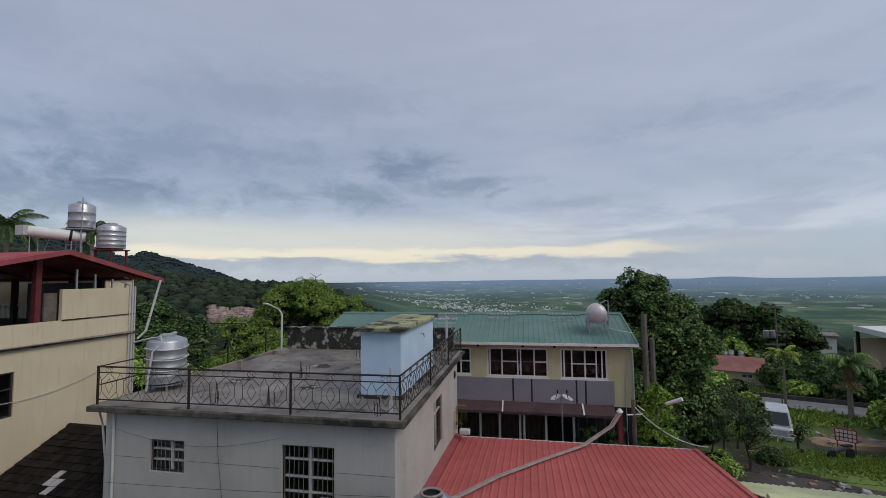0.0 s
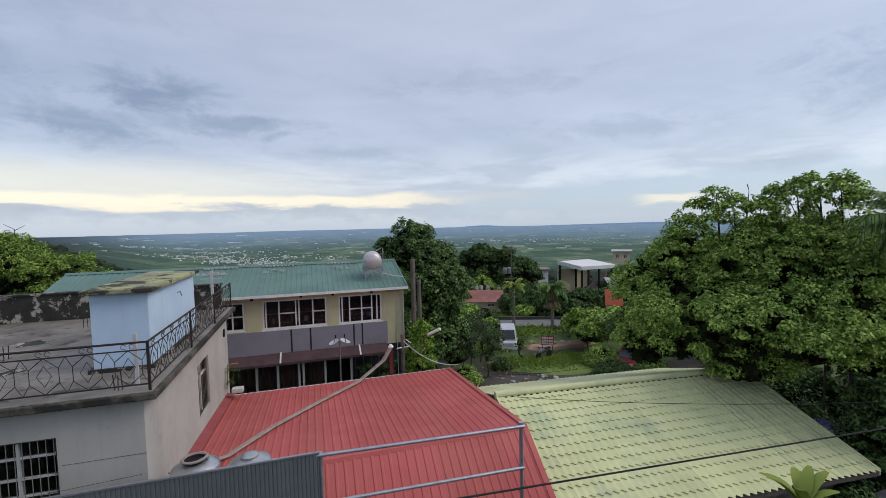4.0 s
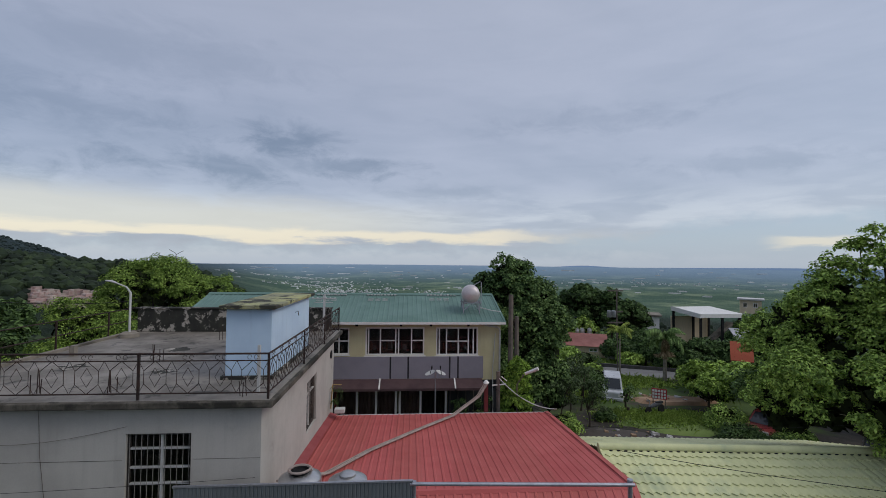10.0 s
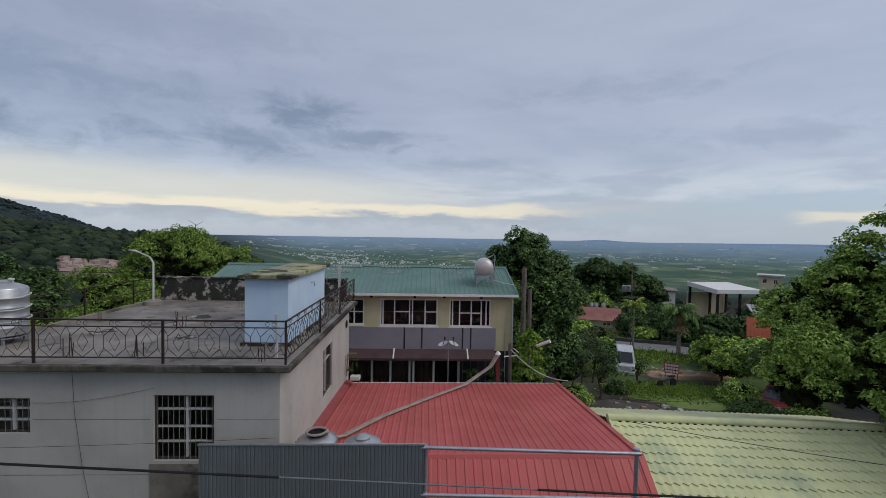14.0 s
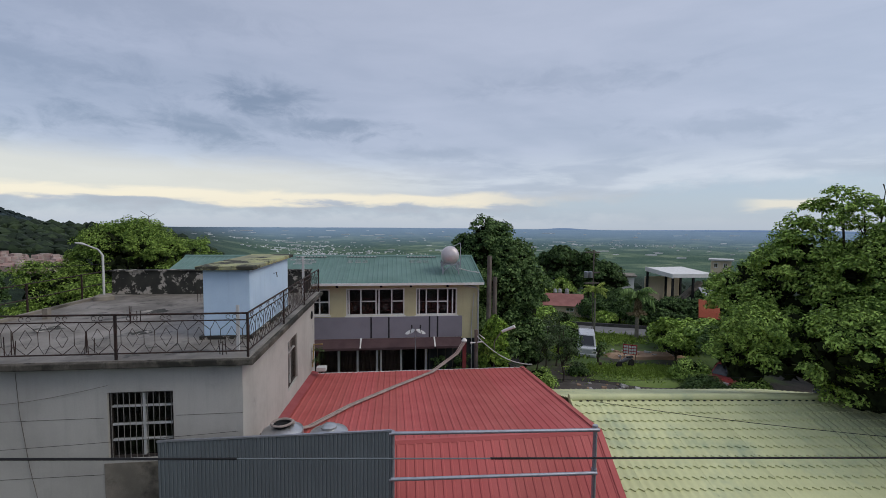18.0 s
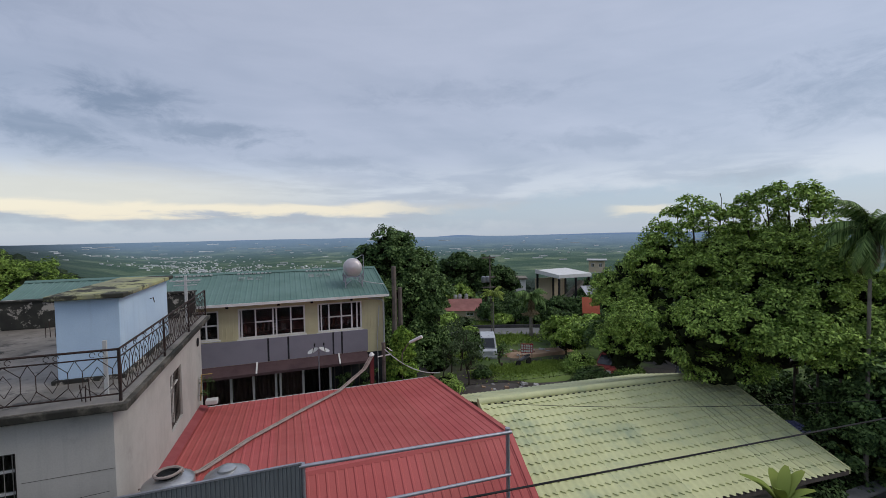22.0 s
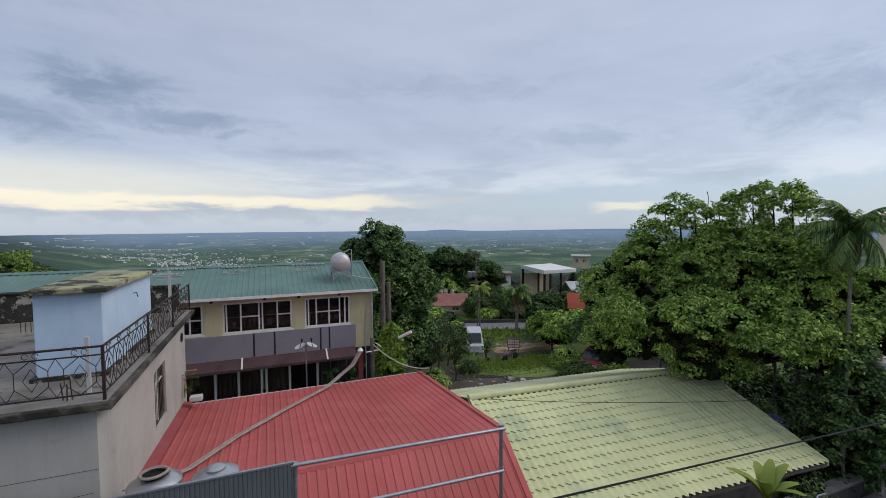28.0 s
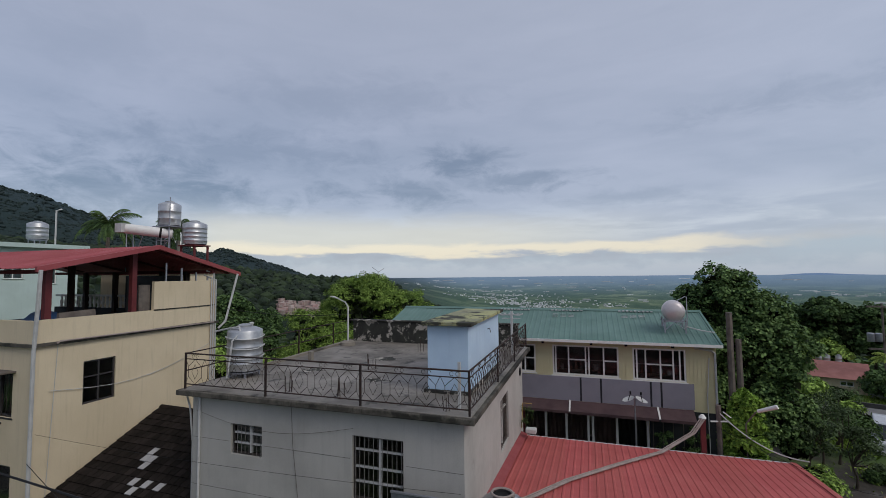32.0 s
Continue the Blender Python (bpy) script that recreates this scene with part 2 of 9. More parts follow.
M_GRILLE = material("dull_grille_paint", (0.23, 0.22, 0.21), (0.15, 0.14, 0.13), 0.7, scale=9.0, bump=0.0)
M_OLDFRAME = material("brown_black_window_frame", (0.032, 0.027, 0.024), (0.05, 0.042, 0.036), 0.7, scale=5.0, bump=0.1)
M_MOSSY = material("mossy_black_concrete", (0.028, 0.028, 0.025), (0.05, 0.05, 0.042), 0.95, scale=2.0, stain=(0.36, 0.33, 0.29), stain_at=(0.53, 0.60), stain_scale=3.4, bump=0.6)
M_EDGE = material("stained_slab_edge", (0.125, 0.112, 0.092), (0.055, 0.050, 0.042), 0.95, scale=2.2, streak=0.7, stain=(0.028, 0.027, 0.022), stain_at=(0.47, 0.58), bump=0.5)
M_BLUE = material("pale_blue_paint", (0.52, 0.66, 0.80), (0.46, 0.60, 0.75), 0.85, scale=0.9, streak=0.12, bump=0.12)
M_CAP = material("lichen_cap", (0.24, 0.24, 0.16), (0.42, 0.42, 0.20), 0.95, scale=1.5, stain=(0.045, 0.045, 0.035), stain_at=(0.49, 0.56), stain_scale=1.3, bump=0.5)
M_IRON = material("rusted_dark_iron", (0.035, 0.026, 0.024), (0.06, 0.035, 0.028), 0.75, 0.3, scale=6.0, bump=0.2)
M_STEEL = material("brushed_stainless", (0.56, 0.56, 0.56), (0.44, 0.445, 0.45), 0.40, 0.85, scale=3.0, fine=18.0, bump=0.05)
M_GALV = material("galvanised_pipe", (0.42, 0.43, 0.47), (0.34, 0.35, 0.39), 0.45, 0.7, scale=5.0, bump=0.05)
M_RED = material("red_roof_paint", (0.47, 0.108, 0.098), (0.41, 0.088, 0.082), 0.62, scale=0.5, streak=0.0, stain=(0.33, 0.07, 0.064), stain_at=(0.56, 0.85), stain_scale=0.6, bump=0.06, vary=0.05, spec=0.3)
M_GREENROOF = material("grey_green_roof_paint", (0.125, 0.215, 0.185), (0.108, 0.188, 0.163), 0.55, scale=0.6, stain=(0.13, 0.20, 0.18), stain_at=(0.55, 0.8), bump=0.05, vary=0.04)
M_YELLOW = material("pale_yellow_tile_paint", (0.65, 0.665, 0.365), (0.57, 0.585, 0.315), 0.6, scale=0.7, streak=0.0, stain=(0.34, 0.41, 0.27), stain_at=(0.5, 0.75), stain_scale=0.5, bump=0.1, vary=0.04)
M_CREAM = material("cream_wall_paint", (0.67, 0.565, 0.395), (0.61, 0.51, 0.35), 0.88, scale=0.6, streak=0.2, stain=(0.42, 0.34, 0.22), stain_at=(0.66, 0.82), bump=0.15)
M_YCLAD = material("pale_yellow_cladding", (0.60, 0.55, 0.34), (0.54, 0.49, 0.30), 0.7, scale=0.9, streak=0.12, bump=0.08)
M_LILAC = material("lilac_grey_panel", (0.26, 0.245, 0.285), (0.23, 0.215, 0.25), 0.6, scale=0.8, bump=0.05)
M_WHITE = material("white_frame_paint", (0.74, 0.73, 0.70), (0.68, 0.67, 0.64), 0.5, scale=3.0, bump=0.05)
M_DARKBAR = material("dark_strip", (0.02, 0.02, 0.024), None, 0.6, scale=3.0, bump=0.0)
M_AWNING = material("brown_awning", (0.085, 0.050, 0.052), (0.065, 0.038, 0.042), 0.7, scale=1.5, bump=0.1)
# dimness of rooms and covered places, put into the surface colour
M_SHADETONE = material("painted_shade", (0.034, 0.038, 0.040), (0.024, 0.027, 0.029), 0.9, scale=1.2, bump=0.0)
M_GREY = material("grey_corrugated_paint", (0.135, 0.155, 0.165), (0.12, 0.137, 0.147), 0.55, scale=0.8, streak=0.15, bump=0.05, vary=0.03)
M_DARKTILE = material("black_brown_tile", (0.017, 0.014, 0.012), (0.027, 0.022, 0.019), 0.95, scale=2.0, stain=(0.06, 0.058, 0.055), stain_at=(0.62, 0.8), bump=0.3, vary=0.25, spec=0.05)
M_PALETILE = material("pale_replacement_tile", (0.42, 0.41, 0.40), (0.34, 0.33, 0.32), 0.8, scale=3.0, bump=0.2)
M_DARKRED = material("dark_red_steel_paint", (0.14, 0.028, 0.030), (0.11, 0.022, 0.025), 0.6, scale=2.0, bump=0.06)
M_LREDROOF = material("faded_red_sheet", (0.33, 0.075, 0.080), (0.28, 0.06, 0.065), 0.6, scale=0.7, stain=(0.40, 0.16, 0.16), stain_at=(0.6, 0.85), bump=0.06, vary=0.05)
M_BLACK = material("black_plastic", (0.013, 0.013, 0.014), None, 0.75, scale=5.0, bump=0.0)
M_WOOD = material("grey_weathered_wood", (0.16, 0.135, 0.115), (0.10, 0.085, 0.075), 0.9, scale=3.0, streak=0.4, bump=0.4)
M_PVC = material("pale_grey_pipe", (0.55, 0.55, 0.54), (0.45, 0.45, 0.44), 0.6, scale=4.0, bump=0.04)
M_BEIGEPIPE = material("weathered_beige_pipe", (0.36, 0.30, 0.27), (0.27, 0.22, 0.20), 0.8, scale=4.0, bump=0.15)
M_BARK = material("bark", (0.085, 0.068, 0.052), (0.05, 0.042, 0.034), 0.95, scale=3.0, bump=0.6)
M_PALMBARK = material("palm_bark", (0.25, 0.23, 0.19), (0.16, 0.145, 0.12), 0.95, scale=3.0, bump=0.5)
M_GLASS = glass_material("window_glass")
M_TREE = leaf_material("broad_leaf", (0.142, 0.245, 0.056), (0.370, 0.510, 0.118), 0.34)
# near-black green that stands for shade between the leaves
M_CROWNSHADE = material("inner_leaf_painted_shade", (0.022, 0.030, 0.012), (0.014, 0.018, 0.009), 0.95, scale=3.0, bump=0.0, spec=0.05)
M_TREELIGHT = leaf_material("feathery_bright_leaf", (0.115, 0.205, 0.038), (0.300, 0.425, 0.088))
M_FEATHER = leaf_material("feathery_leaf", (0.085, 0.160, 0.032), (0.255, 0.365, 0.078))
M_VINE = leaf_material("dark_creeper_leaf", (0.034, 0.076, 0.027), (0.150, 0.230, 0.080))
M_DULLLEAF = leaf_material("dull_grey_green_leaf", (0.035, 0.055, 0.030), (0.100, 0.140, 0.066))
M_DARKLEAF = leaf_material("dark_leaf", (0.027, 0.056, 0.021), (0.095, 0.155, 0.052))
M_PALM = leaf_material("palm_leaf", (0.090, 0.165, 0.046), (0.240, 0.350, 0.090))
M_PALMDARK = leaf_material("dark_palm_leaf", (0.060, 0.120, 0.040), (0.180, 0.270, 0.085))
M_PALMGOLD = leaf_material("golden_palm_leaf", (0.150, 0.220, 0.045), (0.330, 0.400, 0.090))
M_DEADFROND = leaf_material("dead_frond", (0.150, 0.110, 0.060), (0.260, 0.200, 0.120))
M_GRASS = leaf_material("grass_blade", (0.125, 0.205, 0.04), (0.27, 0.37, 0.08), 0.3)
M_BANANA = leaf_material("banana_leaf", (0.11, 0.19, 0.045), (0.30, 0.34, 0.08), 0.3)


# ---- mesh tools ----
class Geo:
    """Collects faces of one part: boxes, tubes, slabs."""

    def __init__(self):
        self.v, self.f, self.smooth = [], [], False

    def face(self, *pts):
        i = len(self.v)
        self.v += [tuple(p) for p in pts]
        self.f.append(tuple(range(i, i + len(pts))))
        return self

    def hexa(self, p):
        """A block from 8 corners: four below and four above, each anticlockwise from above."""
        i = len(self.v)
        self.v += [tuple(q) for q in p]
        self.f += [tuple(i + k for k in q) for q in ((3, 2, 1, 0), (4, 5, 6, 7), (0, 1, 5, 4), (1, 2, 6, 5), (2, 3, 7, 6), (3, 0, 4, 7))]
        return self

    def box(self, x0, x1, y0, y1, z0, z1):
        return self.hexa([(x0, y0, z0), (x1, y0, z0), (x1, y1, z0), (x0, y1, z0), (x0, y0, z1), (x1, y0, z1), (x1, y1, z1), (x0, y1, z1)])

    def tube(self, pts, r, n=8, caps=True):
        """A round bar along points; r is one radius or one for each point."""
        pts = [Vector(p) for p in pts]
        rs = [r] * len(pts) if isinstance(r, (int, float)) else list(r)
        first = len(self.v)
        side = None
        for k, p in enumerate(pts):
            d = (pts[min(k + 1, len(pts) - 1)] - pts[max(k - 1, 0)]).normalized()
            if side is None:
                side = d.cross(Vector((0, 0, 1)) if abs(d.z) < 0.9 else Vector((1, 0, 0))).normalized()
            side = (side - d * side.dot(d)).normalized()
            up = d.cross(side)
            self.v += [tuple(p + (side * math.cos(2 * math.pi * j / n) + up * math.sin(2 * math.pi * j / n)) * rs[k]) for j in range(n)]
        for k in range(len(pts) - 1):
            a = first + k * n
            self.f += [(a + j, a + (j + 1) % n, a + n + (j + 1) % n, a + n + j) for j in range(n)]
        if caps:
            self.f.append(tuple(first + j for j in reversed(range(n))))
            e = first + (len(pts) - 1) * n
            self.f.append(tuple(e + j for j in range(n)))
        return self

    def lathe(self, c, profile, n=24, axis=(0, 0, 1)):
        """A turned body round an axis through c: profile rows of (radius, height)."""
        z = Vector(axis).normalized()
        x = z.cross(Vector((0, 1, 0)) if abs(z.y) < 0.9 else Vector((1, 0, 0))).normalized()
        y = z.cross(x)
        first = len(self.v)
        for r, h in profile:
            self.v += [tuple(Vector(c) + z * h + (x * math.cos(2 * math.pi * j / n) + y * math.sin(2 * math.pi * j / n)) * r) for j in range(n)]
        for k in range(len(profile) - 1):
            a = first + k * n
            self.f += [(a + j, a + (j + 1) % n, a + n + (j + 1) % n, a + n + j) for j in range(n)]
        self.f.append(tuple(first + j for j in reversed(range(n))))
        e = first + (len(profile) - 1) * n
        self.f.append(tuple(e + j for j in range(n)))
        return self

    def mesh(self, name, mat):
        me = bpy.data.meshes.new(name)
        me.from_pydata(self.v, [], self.f)
        me.materials.append(mat)
        if self.smooth:
            me.shade_smooth()
            me.set_sharp_from_angle(angle=radians(40))
        me.update()
        return me


def part(name, geo, mat, parent=None, label="", bevel=0.0):
    """One mesh object out of a Geo, under its thing."""
    ob = new(name, geo.mesh(name, mat))
    if parent is not None:
        ob.parent = parent
    if label:
        tagged(ob, label)
    if bevel:
        mod = ob.modifiers.new("worn_edges", "BEVEL")
        mod.width, mod.segments, mod.limit_method = bevel, 2, "ANGLE"
    return ob


def shared(name, mesh, parent, m):
    """One more object on a mesh that is there already."""
    ob = new(name, mesh)
    ob.parent = parent
    ob.matrix_basis = m
    return ob


def thing(name, label, category, group="", kind="", at=(0, 0, 0), turn=0.0):
    ob = new(name)
    ob.matrix_world = pose(*at, 0, 0, turn)
    ob.empty_display_size = 0.3
    return tagged(ob, label, category, group, kind)


def smooth(g):
    g.smooth = True
    return g


def cells(x0, x1, z0, z1, holes):
    """The rectangles left of a wall once its openings (x0, x1, z0, z1) are cut out, on one grid."""
    xs = sorted({x0, x1, *[h[0] for h in holes], *[h[1] for h in holes]})
    zs = sorted({z0, z1, *[h[2] for h in holes], *[h[3] for h in holes]})
    out = []
    for a, b in zip(xs, xs[1:]):
        for c, d in zip(zs, zs[1:]):
            if not any(h[0] < b - 1e-6 and h[1] > a + 1e-6 and h[2] < d - 1e-6 and h[3] > c + 1e-6 for h in holes):
                out.append((a, b, c, d))
    return out


def weld(g):
    """Joins touching blocks to one body: shared corners, no faces inside."""
    index, place, v = {}, [], []
    for p in g.v:
        key = tuple(round(c, 4) for c in p)
        if key not in index:
            index[key] = len(v)
            v.append(p)
        place.append(index[key])
    faces = {}
    for f in g.f:
        f = tuple(place[i] for i in f)
        key = tuple(sorted(f))
        if key in faces:
            del faces[key]
        else:
            faces[key] = f
    g.v, g.f = v, list(faces.values())
    return g


def wall_x(g, x0, x1, y0, y1, z0, z1, holes=()):
    """A wall along x, y0 to y1 thick."""
    for a, b, c, d in cells(x0, x1, z0, z1, holes):
        g.box(a, b, y0, y1, c, d)
    return weld(g)


def wall_y(g, y0, y1, x0, x1, z0, z1, holes=()):
    for a, b, c, d in cells(y0, y1, z0, z1, holes):
        g.box(x0, x1, a, b, c, d)
    return weld(g)


def window(house, w, h, m, cols=(0.5,), rows=(), depth=0.10, bar=0.05, mat=None, sill=True, bars=0, grille_mat=None, curtain=None, outer=None, only=None):
    """A framed window in an opening: its own x is the width, y points into the house, origin at the lower outer corner."""
    mat = mat or M_WHITE
    win = new("window")
    win.parent = house
    win.matrix_basis = m
    g = Geo()
    g.box(0, bar, 0, depth, 0, h).box(w - bar, w, 0, depth, 0, h).box(bar, w - bar, 0, depth, 0, bar).box(bar, w - bar, 0, depth, h - bar, h)
    part("frame", g, outer or mat, win)
    xs = [0, *[c * w for c in cols], w]
    zs = [0, *[r * h for r in rows], h]
    for c in cols:
        part("mullion", Geo().box(c * w - bar * 0.45, c * w + bar * 0.45, 0.01, depth - 0.01, bar, h - bar), mat, win)
    for k in range(len(xs) - 1):
        for r in rows if only is None or k in only else ():
            part("transom", Geo().box(xs[k] + bar * 0.55, xs[k + 1] - bar * 0.55, 0.015, depth - 0.015, r * h - bar * 0.4, r * h + bar * 0.4), mat, win)
        for j in range(len(zs) - 1):
            p = part("pane", Geo().box(xs[k] + 0.02, xs[k + 1] - 0.02, depth * 0.5, depth * 0.5 + 0.006, zs[j] + 0.02, zs[j + 1] - 0.02), M_GLASS, win)
            p.visible_shadow = False
    if sill:
        part("sill", Geo().box(-0.06, w + 0.06, -0.06, depth, -0.06, -0.004), mat, win)
    for k in range(bars):
        x = (k + 0.5) * w / bars
        part("grille_bar", smooth(Geo().tube([(x, -0.03, 0.02), (x, -0.03, h - 0.02)], 0.007, 5)), grille_mat or M_IRON, win)
    if curtain:
        g = smooth(Geo())
        n = 40
        for k in range(n):
            a, b = k / n * w, (k + 1) / n * w
            ya, yb = [0.35 + 0.05 * math.sin(t * 26) for t in (a, b)]
            g.face((a, ya, 0), (b, yb, 0), (b, yb, h), (a, ya, h))
        part("curtain", g, curtain, win)
    return win


# ---- ground: the hill town's terrace, the slope below it, the plain and the hills ----
def curve_at(x, table):
    return float(np.interp(x, [p[0] for p in table], [p[1] for p in table]))


FALL = [(0, -0.9), (31, -0.9), (36, -1.5), (46, -2.3), (70, -4.5), (130, -16), (300, -42), (600, -74), (1200, -122), (2000, -146), (2700, -148), (3500, -124), (4200, -92), (4940, -40)]
RIDGE = [(-180, 4.0), (-90, 0.5), (-84, 0.3), (-80, 0.0), (-78, -0.3), (-76, -0.9), (-74, -1.8), (-71, -4.0), (-60, -9), (12, -9), (16, -7.6), (20, -5.4), (24, -3.2), (28, -1.8), (31, -1.2), (35, -0.75), (41, -0.3), (46, 0.3), (55, 1.9), (66, 3.4), (90, 5), (180, 4.0)]
PEAK = [(-180, 2), (26, -3), (31, -1.4), (35, -0.75), (36.5, -0.05), (38, 0.45), (41, 1.55), (43, 2.35), (44.8, 3.0), (46, 2.9), (47.5, 2.6), (49, 3.0), (52.5, 4.6), (55, 5.4), (57, 5.9), (59, 6.6), (62, 7.9), (64, 8.1), (68, 9.2), (90, 8), (180, 2)]


def land(x, y):
    d = math.hypot(x, y)
    az = math.degrees(math.atan2(-x, y))
    z = curve_at(d, FALL)
    if abs(az) > 95:
        z = max(z, -0.9 - 0.02 * max(d - 60, 0))
    rough = noise.fractal(Vector((x, y, 0)) * 0.006, 1.0, 2.0, 5)
    if d > 60:
        # wooded shoulder at the side of the town
        e = curve_at(az, RIDGE)
        top = 9 + 850 * math.tan(radians(e))
        k = max(0.0, 1 - abs(math.log(d / 850.0)) / 1.55)
        z += min(max((e + 9) / 6, 0.0), 1.0) * max(0.0, -60 + (top + 60) * (k * k * (3 - 2 * k)) + rough * 7 * k - z)
        if az < -70 and d < 900:
            e2 = 9 + 300 * math.tan(radians(e))
            k = max(0.0, 1 - abs(math.log(d / 300.0)) / 1.3)
            z = max(z, -10 + (e2 + 10) * k * k * (3 - 2 * k) + rough * 2 * k)
        # the mountain behind it
        e = curve_at(az, PEAK)
        top = 9 + 2600 * math.tan(radians(e))
        k = max(0.0, 1 - abs(d - 2600) / 1500.0)
        if az > 24:
            ease = min(max((az - 27.0) / 8.0, 0.0), 1.0)
            fold = ease * noise.fractal(Vector((x, y, 3)) * 0.0022, 1.0, 2.0, 5)
            z = max(z, -150 + (top + 150) * (k * k * (3 - 2 * k)) + fold * 48 * k * (1 - k) * 3 + ease * noise.fractal(Vector((x, y, 9)) * 0.010, 0.8, 2.0, 5) * 13 * k)
    if 150 < d:
        z += rough * min((d - 150) / 600, 1.0) * 3.0
    return z


def ground_material():
    """Wet asphalt and soil by the houses, woods on the slope, fields on the plain blued by painted haze."""
    m = bpy.data.materials.new("hill_and_plain")
    m.use_nodes = True
    n = Nodes(m.node_tree)
    at = n.add("ShaderNodeNewGeometry").outputs["Position"]
    d = n.add("ShaderNodeVectorMath", {0: n.vec("MULTIPLY", at, (1, 1, 0))}, operation="LENGTH").outputs["Value"]
    soil = n.mix(n.range(n.noise(at, 0.5, 6.0, 0.65), 0.4, 0.62), (0.066, 0.058, 0.048), (0.038, 0.036, 0.032))
    green = n.mix(n.range(n.noise(at, 0.22, 5.0), 0.42, 0.6), (0.06, 0.10, 0.028), (0.095, 0.135, 0.04))
    near = n.mix(n.range(n.noise(n.vec("ADD", at, (40, 9, 0)), 0.11, 4.0), 0.47, 0.56), soil, green)
    woods = n.mix(n.range(n.noise(at, 0.06, 6.0, 0.7), 0.35, 0.65), (0.008, 0.016, 0.010), (0.022, 0.037, 0.020))
    wide = n.vec("MULTIPLY", at, (1.0, 0.55, 1.0))
    cell = n.add("ShaderNodeTexVoronoi", {"Vector": wide, "Scale": 0.011})
    tone = n.add("ShaderNodeSeparateColor", {0: cell.outputs["Color"]})
    field = n.mix(tone.outputs[0], (0.072, 0.128, 0.078), (0.185, 0.240, 0.145))
    field = n.mix(n.range(n.noise(at, 0.0035, 6.0, 0.68), 0.45, 0.6), (0.055, 0.104, 0.070), field)
    # distance haze mixed into the field colour as blue
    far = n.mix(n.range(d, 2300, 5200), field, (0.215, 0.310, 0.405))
    x, y, z = n.add("ShaderNodeSeparateXYZ", {0: at}).outputs
    side = n.range(n.math("DIVIDE", x, d), -0.24, -0.48)
    high = n.math("MAXIMUM", n.range(z, -25, 10), n.math("MULTIPLY", side, n.range(z, -145, -118)))
    col = n.mix(n.range(d, 45, 70), near, woods)
    # far mountain woods get a bluish haze colour too
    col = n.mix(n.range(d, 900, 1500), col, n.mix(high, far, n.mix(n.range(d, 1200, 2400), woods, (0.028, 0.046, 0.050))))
    bsdf = n.add("ShaderNodeBsdfPrincipled", {"Base Color": col, "Roughness": 0.9, "Specular IOR Level": 0.15})
    relief = n.add("ShaderNodeBump", {"Height": n.noise(at, 0.09, 6.0, 0.75), "Strength": 0.7, "Distance": 9.0})
    fine = n.add("ShaderNodeBump", {"Height": n.noise(at, 9.0, 4.0, 0.7), "Strength": 0.3, "Distance": 0.05})
    pick = n.add("ShaderNodeMix", {0: n.range(d, 60, 120), 4: fine.outputs[0], 5: relief.outputs[0]}, data_type="VECTOR", blend_type="MIX")
    n.put(bsdf.inputs["Normal"], pick.outputs[1])
    n.add("ShaderNodeOutputMaterial", {"Surface": bsdf.outputs[0]})
    return m


def build_ground():
    radii = [0.0, 3.0, 8, 14, 20, 26, 32, 38, 44, 50, 56, 64]
    while radii[-1] < 4900:
        radii.append(radii[-1] * 1.042)
    radii[-1] = 4940
    n = 300
    g = Geo()
    g.v.append((0, 0, land(0, 0.01)))
    for r in radii[1:]:
        for k in range(n):
            a = 2 * math.pi * k / n
            x, y = -math.sin(a) * r, math.cos(a) * r
            g.v.append((x, y, land(x, y)))
    g.f += [(0, 1 + k, 1 + (k + 1) % n) for k in range(n)]
    for j in range(len(radii) - 2):
        a = 1 + j * n
        g.f += [(a + k, a + n + k, a + n + (k + 1) % n, a + (k + 1) % n) for k in range(n)]
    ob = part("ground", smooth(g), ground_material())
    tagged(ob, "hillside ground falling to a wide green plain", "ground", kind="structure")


build_ground()


def far_ridge():
    """Hills at the edge of the plain, their haze blue given off as glow."""
    m = material("hazed_hill_glow", (0.12, 0.165, 0.24), (0.105, 0.15, 0.215), 1.0, scale=0.004, fine=0.05, bump=0.0, spec=0.0)
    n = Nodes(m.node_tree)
    # emission in place of lit colour: the haze over the hills is painted
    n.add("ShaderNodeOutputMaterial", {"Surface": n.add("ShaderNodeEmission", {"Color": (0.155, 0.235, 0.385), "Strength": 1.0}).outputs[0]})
    g = Geo()
    n = 260
    for k in range(n + 1):
        az = radians(34 - 120 * k / n)
        bump = noise.fractal(Vector((k * 0.035, 0.3, 0)), 1.0, 2.0, 5)
        hump = math.exp(-((math.degrees(az) + 22.5) / 2.6) ** 2) * 19 + math.exp(-((math.degrees(az) + 47) / 9.0) ** 2) * 13
        top = 9 + 4960 * math.tan(radians(-0.56)) + max(bump * 8, -5) + hump + 1
        for r, z in ((4935, -95), (4945, top), (4990, -95)):
            g.v.append((-math.sin(az) * r, math.cos(az) * r, z))
    for k in range(n):
        a = 3 * k
        g.f += [(a, a + 3, a + 4, a + 1), (a + 1, a + 4, a + 5, a + 2)]
    tagged(part("backdrop", g, m), "hills along the far horizon in glowing haze blue", "hills", kind="structure")


far_ridge()


